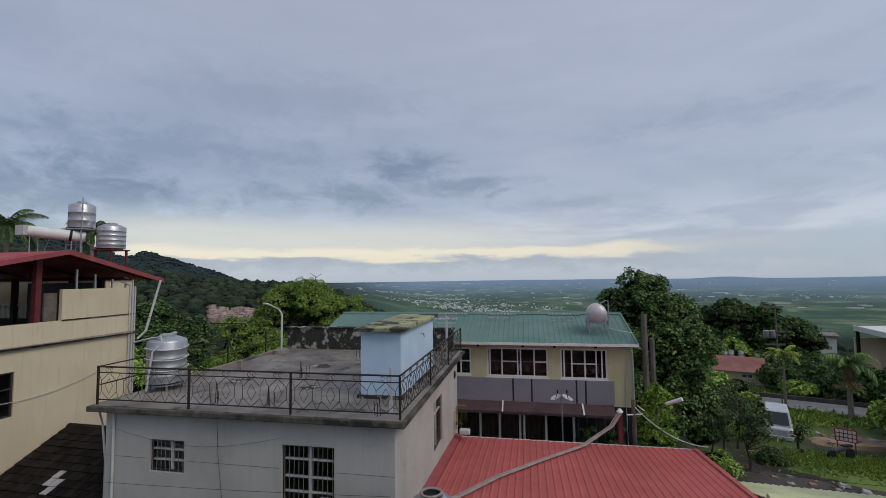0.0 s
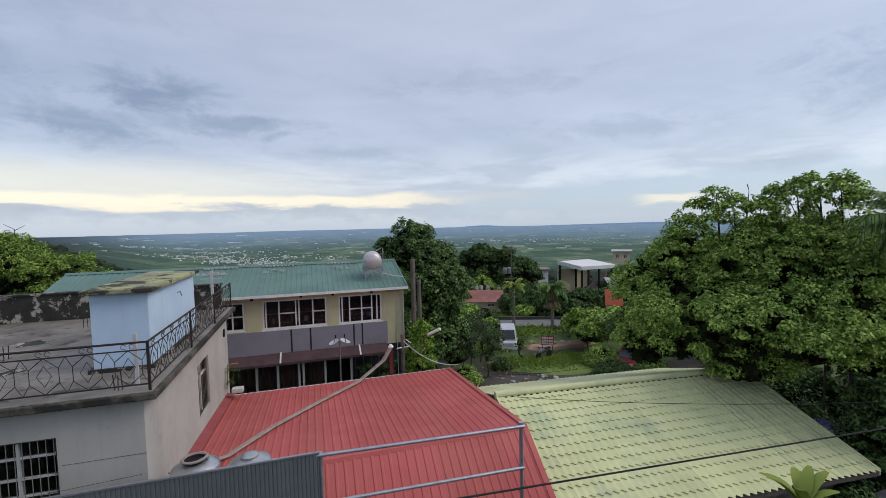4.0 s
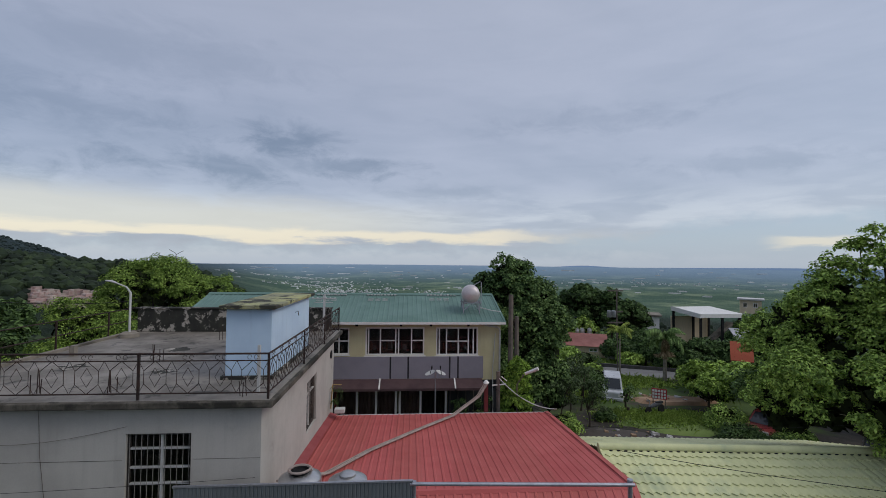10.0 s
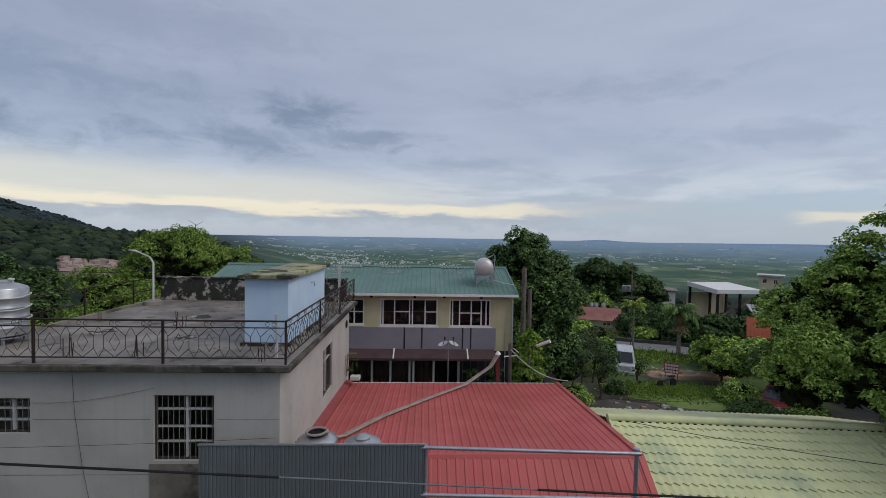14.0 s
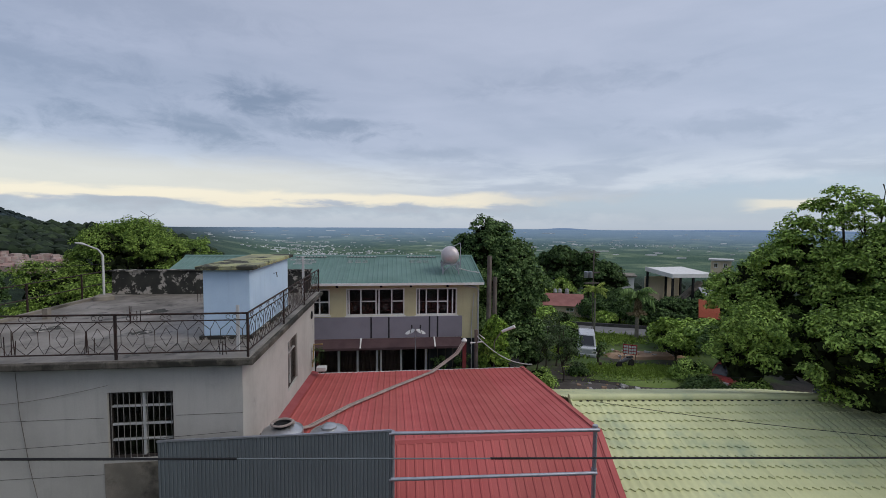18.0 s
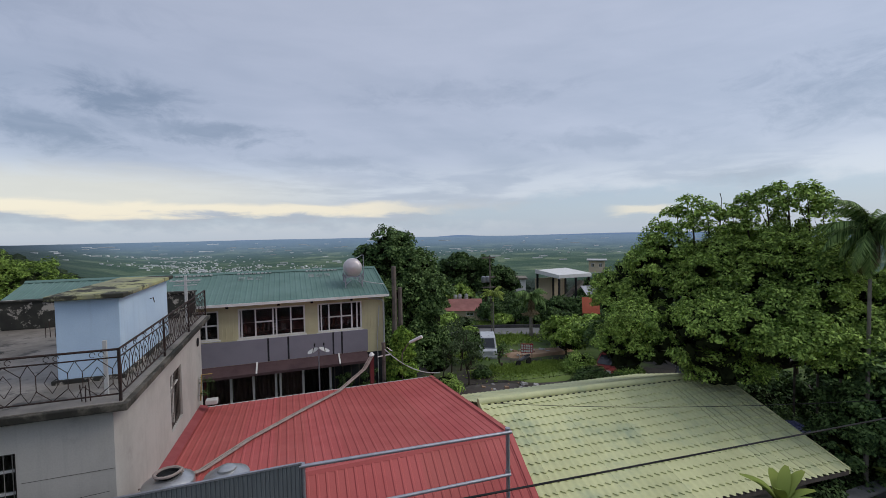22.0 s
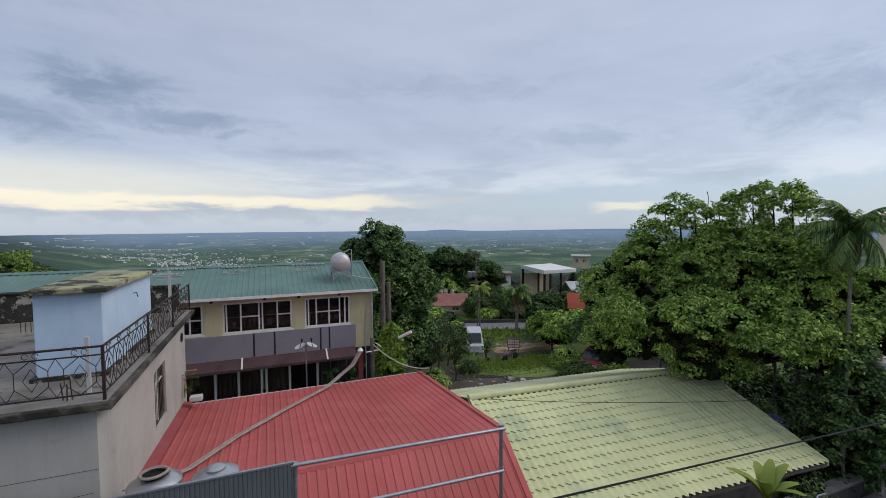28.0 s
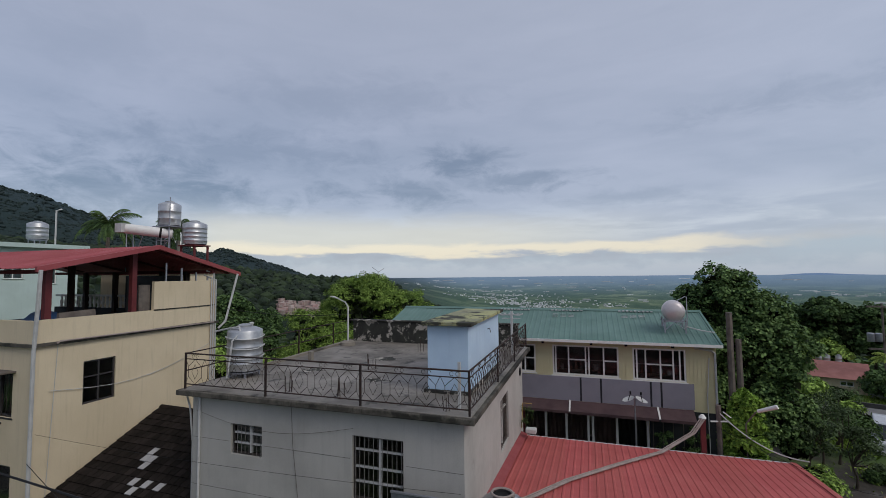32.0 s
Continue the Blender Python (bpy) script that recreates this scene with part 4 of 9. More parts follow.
# ---- the green-roofed house ----
M_GFCURTAIN = material("dusty_pink_curtain", (0.30, 0.19, 0.17), (0.20, 0.12, 0.11), 0.9, scale=3.0, bump=0.1)


def green_house():
    h = thing("green_roofed_house", "two-storey yellow-clad house under a grey-green metal roof", "house")
    base, yf = -0.9, 21.8
    x0, x1, yb = -11.0, 4.68, 28.6
    ye, ze, yr, zr = 21.28, 5.92, 25.0, 7.02
    top = ze - 0.08
    # upper storey with its windows
    up = [(-8.0, -6.0, 4.22, 5.58), (-5.3, -2.97, 4.24, 5.58), (-2.17, 0.78, 4.20, 5.60), (1.37, 3.52, 4.18, 5.60)]
    part("upper_front_wall", wall_x(Geo(), x0, x1, yf, yf + 0.15, 2.95, top, up), M_YCLAD, h)
    # ribs of the cladding
    g = Geo()
    spans = [(x0, -8.05), (-2.9, -2.25), (0.86, 1.30), (3.6, x1)]
    for a, b in spans:
        n = int((b - a) / 0.15)
        for k in range(n):
            part("cladding_rib", Geo().box(a + 0.05 + k * 0.15, a + 0.085 + k * 0.15, yf - 0.018, yf - 0.002, 4.15, top), M_YCLAD, h)
    # wall colour holds the shade of the ground floor behind the awning
    part("lower_front_wall", wall_x(Geo(), x0, x1, yf, yf + 0.15, base, 2.95, [(-7.5, -4.4, base + 0.05, 2.45), (-3.6, 2.0, base + 0.05, 2.45)]), M_SHADETONE, h)
    part("side_wall", Geo().box(x1 - 0.15, x1, yf + 0.15, yb, base, top), M_YCLAD, h)
    part("gable", Geo().hexa([(x1 - 0.15, yf, top), (x1, yf, top), (x1, yb, top), (x1 - 0.15, yb, top), (x1 - 0.15, yr - 0.02, zr - 0.12), (x1, yr - 0.02, zr - 0.12), (x1, yr + 0.02, zr - 0.12), (x1 - 0.15, yr + 0.02, zr - 0.12)]), M_YCLAD, h)
    part("side_wall", Geo().box(x0, x0 + 0.15, yf + 0.15, yb, base, top), M_YCLAD, h)
    part("back_wall", Geo().box(x0 + 0.15, x1 - 0.15, yb - 0.15, yb, base, top), M_YCLAD, h)
    # floor and ceiling carry the room's dimness as colour
    part("floor", Geo().box(x0 + 0.15, x1 - 0.15, yf + 0.15, yb - 0.15, 2.75, 2.95), M_SHADETONE, h)
    part("ceiling", Geo().box(x0 + 0.15, x1 - 0.15, yf + 0.15, yb - 0.15, top - 0.06, top - 0.01), M_SHADETONE, h)
    part("partition", Geo().box(x0 + 0.15, x1 - 0.15, yf + 1.6, yf + 1.7, 2.95, top - 0.06), material("dull_room_wall", (0.20, 0.19, 0.175), (0.15, 0.14, 0.13), 0.9, scale=1.2, bump=0.0), h)
    # roof
    sheets(h, "roof_sheet", (x1 + 0.14, yr, zr), (x0 - 0.2, yr, zr), (x1 + 0.14, yb + 0.4, 5.95), M_GREENROOF, 1.0, 0.25, 0.02)
    m, ln = sheets(h, "roof_sheet", (x0 - 0.2, yr, zr), (x1 + 0.14, yr, zr), (x0 - 0.2, ye, ze), M_GREENROOF, 1.0, 0.25, 0.02)
    part("ridge_cap", Geo().hexa([(x0 - 0.2, yr - 0.2, zr - 0.02), (x1 + 0.15, yr - 0.2, zr - 0.02), (x1 + 0.15, yr + 0.2, zr - 0.02), (x0 - 0.2, yr + 0.2, zr - 0.02),
                                  (x0 - 0.2, yr - 0.02, zr + 0.07), (x1 + 0.15, yr - 0.02, zr + 0.07), (x1 + 0.15, yr + 0.02, zr + 0.07), (x0 - 0.2, yr + 0.02, zr + 0.07)]), M_GREENROOF, h)
    part("fascia", Geo().box(x0 - 0.2, x1 + 0.14, ye - 0.03, ye + 0.01, ze - 0.10, ze + 0.02), M_WHITE, h)
    part("soffit", Geo().box(x0 - 0.18, x1 + 0.12, ye + 0.02, yf, ze - 0.10, ze - 0.075), M_WOOD, h)
    a, b = Vector((x1 + 0.15, ye, ze)), Vector((x1 + 0.15, yr, zr))
    part("rake_trim", Geo().hexa([tuple(v) for v in (a + Vector((-0.08, 0, -0.1)), a + Vector((0.02, 0, -0.1)), b + Vector((0.02, 0, -0.1)), b + Vector((-0.08, 0, -0.1)),
                                                     a + Vector((-0.08, 0, 0.045)), a + Vector((0.02, 0, 0.045)), b + Vector((0.02, 0, 0.045)), b + Vector((-0.08, 0, 0.045)))]), M_GREENROOF, h)
    for x in (-2.6, -0.4, 1.1, 3.0):
        part("soffit_lamp", Geo().box(x - 0.06, x + 0.06, yf - 0.16, yf - 0.02, top - 0.17, top - 0.03), M_BLACK, h)
    # translucent ridge vents, seen as broken pale dashes
    rnd = random.Random(5)
    for c in (-5.2, -2.4, 1.0):
        for k in range(9):
            part("ridge_stone", Geo().box(c + k * 0.19, c + k * 0.19 + 0.11, yr - 0.34, yr - 0.22, zr - 0.05, zr - 0.002 + rnd.uniform(0, 0.03)), M_PVC, h)
        for j in range(3):
            for k in range(3):
                part("vent_slot", Geo().box(c + 0.1 + k * 0.4, c + 0.4 + k * 0.4, yr - 0.75 - j * 0.16, yr - 0.72 - j * 0.16, zr - 0.19 - j * 0.047, zr - 0.17 - j * 0.047), M_PVC, h)
    # windows: sliding sashes with pale frames
    for (a, b, c, d), cols, rows in zip(up, ((0.5,), (0.5, 0.78), (0.05, 0.25, 0.51, 0.56, 0.78), (0.08, 0.25, 0.53, 0.77, 0.89)), ((0.4,), (0.5,), (0.52,), (0.50,))):
        window(h, b - a, d - c, pose(a, yf + 0.03, c), cols=cols, rows=rows, bar=0.07, depth=0.1, outer=M_WHITE, only={-2.17: (2, 5), 1.37: (2, 3)}.get(a))
    # lilac panels under the windows, dark joints
    xs = [(-8.0, -4.2), (-4.12, -0.95), (-0.87, -0.06), (0.02, 2.03), (2.11, 2.45), (2.53, 3.78)]
    for a, b in xs:
        part("spandrel_panel", Geo().box(a, b, yf - 0.10, yf - 0.003, 3.05, 4.14), M_LILAC, h)
    for a in (-4.16, -0.91, -0.02, 2.07, 2.49):
        part("panel_joint", Geo().box(a - 0.04, a + 0.04, yf - 0.092, yf - 0.004, 3.05, 4.14), M_DARKBAR, h)
    # awning
    for a, b in ((-8.0, -1.45), (-1.38, 2.28), (2.35, 3.72)):
        part("awning_sheet", Geo().hexa([(a, yf - 0.7, 2.70), (b, yf - 0.7, 2.70), (b, yf - 0.1, 3.02), (a, yf - 0.1, 3.02),
                                         (a, yf - 0.7, 2.74), (b, yf - 0.7, 2.74), (b, yf - 0.1, 3.045), (a, yf - 0.1, 3.045)]), M_AWNING, h)
        part("awning_valance", Geo().box(a, b, yf - 0.72, yf - 0.7, 2.62, 2.74), M_AWNING, h)
    for a in (-1.415, 2.315):
        part("awning_batten", Geo().hexa([(a - 0.035, yf - 0.73, 2.72), (a + 0.035, yf - 0.73, 2.72), (a + 0.035, yf - 0.08, 3.05), (a - 0.035, yf - 0.08, 3.05),
                                          (a - 0.035, yf - 0.73, 2.76), (a + 0.035, yf - 0.73, 2.76), (a + 0.035, yf - 0.08, 3.09), (a - 0.035, yf - 0.08, 3.09)]), M_WHITE, h)
    # ground floor: glazed doors with pale posts and curtains
    for x in (-3.6, -2.55, -1.6, -0.62, -0.42, 0.62, 1.9):
        part("door_post", Geo().box(x - 0.05, x + 0.05, yf - 0.02, yf + 0.1, base, 2.45), M_WHITE if x > -3 else M_DARKRED, h)
    for a, b in ((-3.5, -2.6), (-2.5, -1.65), (-1.55, -0.67), (-0.37, 0.57), (0.67, 1.85)):
        p = part("door_pane", Geo().box(a, b, yf + 0.04, yf + 0.046, base + 0.1, 2.4), M_GLASS, h)
        p.visible_shadow = False
        g = smooth(Geo())
        for k in range(24):
            u, v = a + (b - a) * k / 24, a + (b - a) * (k + 1) / 24
            g.face((u, yf + 0.4 + 0.05 * math.sin(u * 30), base), (v, yf + 0.4 + 0.05 * math.sin(v * 30), base), (v, yf + 0.4 + 0.05 * math.sin(v * 30), 2.4), (u, yf + 0.4 + 0.05 * math.sin(u * 30), 2.4))
        # the last bay's curtain is a sheet of painted room shade
        part("curtain", g, M_GFCURTAIN if a < 0.6 else M_SHADETONE, h)
    part("down_pipe", smooth(Geo().tube([(3.85, yf - 0.06, 5.72), (4.5, yf - 0.08, 5.62), (4.62, yf - 0.08, 5.5), (4.62, yf - 0.08, 1.0)], 0.045, 8)), M_PVC, h)
    part("thin_pipe", smooth(Geo().tube([(4.4, yf - 0.05, 5.3), (4.28, yf - 0.05, 3.6), (4.3, yf - 0.05, 1.0)], 0.02, 6)), M_PVC, h)


def window_goods():
    """Pots and boxes on the shelves behind the upper windows."""
    rnd = random.Random(17)
    tones = [material("pale_goods", (0.52, 0.50, 0.46), None, 0.6, bump=0.0), material("brown_goods", (0.20, 0.12, 0.09), None, 0.7, bump=0.0), material("grey_goods", (0.26, 0.25, 0.24), None, 0.7, bump=0.0)]
    for a, b in ((-7.9, -6.1), (-5.2, -3.05), (-2.1, 0.7), (1.45, 3.45)):
        s = thing("window_shelf", "low shelf of pots and boxes behind the window", "shelf", "window shelves")
        part("board", Geo().box(a, b, 22.02, 22.3, 4.40, 4.43), M_WOOD, s)
        part("leg", Geo().box(a, a + 0.05, 22.02, 22.3, 2.95, 4.40), M_WOOD, s)
        part("leg", Geo().box(b - 0.05, b, 22.02, 22.3, 2.95, 4.40), M_WOOD, s)
        x = a + 0.1
        while x < b - 0.25:
            w, hh = rnd.uniform(0.05, 0.11), rnd.uniform(0.12, 0.42)
            g = smooth(Geo().lathe((x + w, 22.15, 4.43), [(w * 0.7, 0), (w, hh * 0.4), (w * 0.9, hh * 0.8), (w * 0.5, hh)], 10)) if rnd.random() < 0.6 else Geo().box(x, x + 2 * w, 22.06, 22.24, 4.43, 4.43 + hh)
            part("pot", g, rnd.choice(tones), s)
            x += 2 * w + rnd.uniform(0.03, 0.3)


def roof_heater():
    """The round pale water tank on its stand."""
    z = 6.30
    t = thing("round_roof_tank", "pink-grey drum tank lying on a steel roof stand", "water tank", at=(3.22, 22.55, 6.26))
    prof = [(0.05, -0.55), (0.3, -0.5), (0.44, -0.4), (0.48, -0.25), (0.485, 0.25), (0.45, 0.38), (0.32, 0.48), (0.06, 0.53)]
    m = material("dull_pinkish_steel", (0.62, 0.57, 0.57), (0.55, 0.50, 0.50), 0.42, 0.45, scale=3.0, bump=0.05)
    part("drum", smooth(Geo().lathe((0, 0, 0.98), prof, 28, (0.12, 1, 0))), m, t)
    for x in (-0.42, 0.42):
        for y in (-0.4, 0.4):
            part("leg", Geo().box(x - 0.025, x + 0.025, y - 0.025, y + 0.025, (y + 0.4) * 0.28, 0.72), M_GALV, t)
        part("brace", smooth(Geo().tube([(x, -0.4, 0.05), (x, 0.4, 0.6)], 0.018, 5)), M_GALV, t)
    for y in (-0.4, 0.4):
        part("cross_bar", Geo().box(-0.5, 0.5, y - 0.025, y + 0.025, 0.52, 0.58), M_GALV, t)
        part("brace", smooth(Geo().tube([(-0.42, y, 0.15 + (y + 0.4) * 0.25), (0.0, y, 0.5)], 0.018, 5)), M_GALV, t)
        part("brace", smooth(Geo().tube([(0.42, y, 0.15 + (y + 0.4) * 0.25), (0.0, y, 0.5)], 0.018, 5)), M_GALV, t)
    part("vent_pipe", smooth(Geo().tube([(0.2, 0.1, 1.45), (0.5, 0.1, 1.62), (0.58, 0.1, 1.62), (0.58, 0.1, 0.2)], 0.022, 6)), M_GALV, t)
    part("outlet_pipe", smooth(Geo().tube([(0.5, -0.1, 0.28), (1.0, -0.3, 0.16), (1.5, -0.5, 0.1)], 0.03, 6)), M_PVC, t)


def dish():
    d = thing("satellite_dish", "pair of small grey satellite dishes on one mast", "satellite dish")
    part("mast", smooth(Geo().tube([(1.28, 20.4, -0.9), (1.28, 20.4, 3.75)], 0.03, 8)), M_GALV, d)
    for s in (-1, 1):
        prof = [(0.02, 0.0), (0.12, 0.015), (0.24, 0.065), (0.25, 0.075), (0.12, 0.03), (0.02, 0.02)]
        part("reflector", smooth(Geo().lathe((1.28 + s * 0.23, 20.38, 3.62), prof, 20, (s * 0.38, -0.12, 0.92))), M_PVC, d)
        part("feed_arm", smooth(Geo().tube([(1.28 + s * 0.28, 20.3, 3.6), (1.28 + s * 0.2, 19.98, 4.02)], 0.015, 5)), M_BLACK, d)
        part("feed", Geo().box(1.25 + s * 0.2, 1.31 + s * 0.2, 19.94, 20.02, 3.98, 4.1), M_BLACK, d)


def service_poles():
    p = thing("service_post", "red-brown post with a pale insulator cap at the roof edge", "post")
    part("post", Geo().box(3.26, 3.42, 18.3, 18.46, -0.9, 3.7), M_DARKRED, p)
    part("cap", smooth(Geo().lathe((3.34, 18.38, 3.7), [(0.09, 0), (0.13, 0.05), (0.05, 0.16)], 12)), M_WHITE, p)
    q = thing("service_post", "grey wooden post with wires and insulators", "post")
    part("post", smooth(Geo().tube([(3.98, 18.9, -0.9), (3.98, 18.9, 4.1)], 0.09, 8)), M_WOOD, q)
    part("insulator", smooth(Geo().tube([(3.7, 18.85, 3.5), (4.3, 18.85, 3.55)], 0.03, 6)), M_WHITE, q)
    part("insulator", smooth(Geo().tube([(4.1, 18.8, 3.9), (4.35, 18.8, 3.7)], 0.02, 6)), M_WHITE, q)
    for x, zt, r in ((5.12, 7.3, 0.14), (5.42, 6.2, 0.13)):
        w = thing("old_pole", "tall weathered dark wooden pole beside the creeper", "pole", "old poles")
        part("shaft", smooth(Geo().tube([(x, 21.4, -0.9), (x, 21.4, zt)], [r * 1.1, r * 0.85], 8)), M_WOOD, w)
    l = thing("street_lamp_arm", "pale cylindrical lamp on a bracket beside the bush", "lamp")
    part("arm", smooth(Geo().tube([(4.75, 18.6, -0.9), (4.75, 18.6, 3.6), (4.98, 18.3, 4.12)], 0.025, 6)), M_WOOD, l)
    part("lamp_head", smooth(Geo().tube([(5.02, 18.25, 4.16), (5.5, 17.95, 4.44)], [0.06, 0.075], 10)), M_WHITE, l)


def bay_climbers():
    rng = np.random.default_rng(311)
    t = thing("bay_climber", "leafy climber on a lattice in the dark bay under the awning", "climber")
    p, n = crown_points([(2.5, 21.55, 1.2, 0.4, 0.15, 1.0), (3.2, 21.55, 1.0, 0.4, 0.15, 0.9), (3.7, 21.5, 1.5, 0.3, 0.15, 0.9)], 2600, 0.16, rng, -0.95)
    ob = new("foliage", leaf_mesh("foliage", p, n, 0.11, rng, M_DARKLEAF, 0.5))
    ob.parent = t
    for x in (2.1, 2.5, 2.9, 3.3, 3.7):
        part("lattice_bar", Geo().box(x - 0.015, x + 0.015, 21.66, 21.69, -0.9, 2.5), M_WOOD, t)


green_house()
window_goods()
roof_heater()
dish()
service_poles()


# ---- the yellow-roofed house ----
def tile_sheet(width, length, waves, rows, amp=0.020, step=0.036):
    """Pressed metal tile sheet: waves across, a step at every course."""
    g = Geo()
    nx = waves * 6
    ys = []
    for k in range(rows):
        a, b = k * length / rows, (k + 1) * length / rows
        ys += [(a + 0.001, 0.0), (a + (b - a) * 0.5, step * 0.5), (b - 0.001, step)]
    for y, s in ys:
        for i in range(nx + 1):
            c = math.cos(2 * math.pi * i * waves / nx)
            g.v.append((width * i / nx, y + 0.05 * c * (0 if 0.0 < s < step else 1), amp * (0.5 + 0.5 * c) + s))
    for j in range(len(ys) - 1):
        a = j * (nx + 1)
        g.f += [(a + i, a + i + 1, a + nx + 2 + i, a + nx + 1 + i) for i in range(nx)]
    return smooth(g)


def streaked_yellow(pitch):
    """The yellow paint with run-off dirt in the troughs, where the tree drips on it."""
    m = bpy.data.materials.new("dirt_streaked_yellow")
    m.use_nodes = True
    n = Nodes(m.node_tree)
    at = n.add("ShaderNodeTexCoord").outputs["Object"]
    x, y, z = n.add("ShaderNodeSeparateXYZ", {0: at}).outputs
    trough = n.math("PINGPONG", n.math("DIVIDE", x, pitch), 0.5)
    run = n.noise(n.vec("MULTIPLY", at, (9.0, 0.35, 1.0)), 1.0, 4.0)
    col = n.mix(n.range(n.noise(at, 0.8, 5.0), 0.4, 0.65), (0.60, 0.62, 0.34), (0.47, 0.51, 0.30))
    dirt = n.math("MULTIPLY", n.range(trough, 0.28, 0.5), n.range(run, 0.4, 0.65))
    col = n.mix(n.math("MULTIPLY", dirt, 0.6), col, (0.06, 0.065, 0.05))
    bsdf = n.add("ShaderNodeBsdfPrincipled", {"Base Color": col, "Roughness": 0.7, "Specular IOR Level": 0.25})
    n.add("ShaderNodeOutputMaterial", {"Surface": bsdf.outputs[0]})
    return m


def yellow_house():
    h = thing("yellow_roofed_house", "low house under a faded yellow pressed-tile metal roof", "house")
    a, b = Vector((6.35, 13.99, 2.8)), Vector((17.05, 13.03, 2.8))
    u = (b - a).normalized()
    v = Vector((u.y, -u.x, 0))
    run, drop = 4.85, 1.6
    lo = v * run - Vector((0, 0, drop))
    # towards the camera and away from it
    n, length = 11, math.hypot(run, drop)
    w = (b - a).length / n
    mesh = tile_sheet(w, length, 4, 14).mesh("tile_sheet", M_YELLOW)
    m = slope(a, b, a + lo)
    streaked = tile_sheet(w, length, 4, 14).mesh("tile_sheet", streaked_yellow(w / 4))
    for k in range(n):
        shared("tile_sheet", streaked if k < 3 else mesh, h, m @ pose(k * w, 0, 0.003 * (k % 2)))
    back = -v * run - Vector((0, 0, drop))
    m2 = slope(b, a, b + back)
    for k in range(n):
        shared("tile_sheet", mesh, h, m2 @ pose(k * w, 0, 0.003 * (k % 2)))
    # black blocks stand for the shade in open wave ends under the ridge caps
    gap = Geo().box(-0.05, 0.05, 0.145, 0.165, 0.0, 0.04).mesh("closure_gap", M_BLACK)
    for k in range(4 * n - 1):
        shared("closure_gap", gap, h, m @ pose((k + 0.5) * w / 4, 0.0, 0.012))
    # ridge: a run of half-round caps
    cap_len = (b - a).length / 18
    for k in range(18):
        p, q = a + u * (k * cap_len), a + u * ((k + 1) * cap_len + 0.03)
        part("ridge_cap", smooth(Geo().tube([p + Vector((0, 0, 0.03)), q + Vector((0, 0, 0.045))], 0.14, 10)), M_YELLOW, h)
    for s in (0, 1):
        p = (a if s == 0 else b)
        part("rake_trim", Geo().hexa([tuple(p + d + e) for d, e in
                                      [(Vector((0, 0, 0)), Vector((0, 0, -0.12))), (u * 0.06, Vector((0, 0, -0.12))), (lo + u * 0.06, Vector((0, 0, -0.12))), (lo, Vector((0, 0, -0.12))),
                                       (Vector((0, 0, 0)), Vector((0, 0, 0.075))), (u * 0.06, Vector((0, 0, 0.075))), (lo + u * 0.06, Vector((0, 0, 0.075))), (lo, Vector((0, 0, 0.075)))]]), M_YELLOW, h)
    part("eave_board", Geo().hexa([tuple(p) for p in (a + lo + v * 0.0 - Vector((0, 0, 0.14)), b + lo - Vector((0, 0, 0.14)), b + lo - v * 0.03 - Vector((0, 0, 0.14)), a + lo - v * 0.03 - Vector((0, 0, 0.14)),
                                                      a + lo - Vector((0, 0, 0.01)), b + lo - Vector((0, 0, 0.01)), b + lo - v * 0.03 - Vector((0, 0, 0.01)), a + lo - v * 0.03 - Vector((0, 0, 0.01)))]), M_WOOD, h)
    c = [a + v * (run - 0.5) + u * 0.4, b + v * (run - 0.5) - u * 0.4, b - v * (run - 0.5) - u * 0.4, a - v * (run - 0.5) + u * 0.4]
    for k in range(4):
        p, q = c[k], c[(k + 1) % 4]
        inward = Vector((0, 0, 1)).cross(q - p).normalized() * 0.18
        p, q = p + (q - p).normalized() * 0.18, q
        top = 1.30
        part("wall", Geo().hexa([(p.x, p.y, -0.9), (q.x, q.y, -0.9), (q.x + inward.x, q.y + inward.y, -0.9), (p.x + inward.x, p.y + inward.y, -0.9),
                                 (p.x, p.y, top), (q.x, q.y, top), (q.x + inward.x, q.y + inward.y, top), (p.x + inward.x, p.y + inward.y, top)]), M_CONCRETE, h)
    for s in (0.4, (b - a).length - 0.58):
        p = a + u * s
        q = p + u * 0.18
        f = v * (run - 0.6)
        z = 2.8 - (run - 0.6) / run * drop - 0.12
        part("gable_wall", Geo().hexa([tuple(t) for t in ((p - f).xy.to_3d() + Vector((0, 0, 1.3)), (p + f).xy.to_3d() + Vector((0, 0, 1.3)), (q + f).xy.to_3d() + Vector((0, 0, 1.3)), (q - f).xy.to_3d() + Vector((0, 0, 1.3)),
                                                          p.xy.to_3d() - v * 0.05 + Vector((0, 0, 2.68)), p.xy.to_3d() + v * 0.05 + Vector((0, 0, 2.68)), q.xy.to_3d() + v * 0.05 + Vector((0, 0, 2.68)), q.xy.to_3d() - v * 0.05 + Vector((0, 0, 2.68)))]), M_CONCRETE, h)


yellow_house()


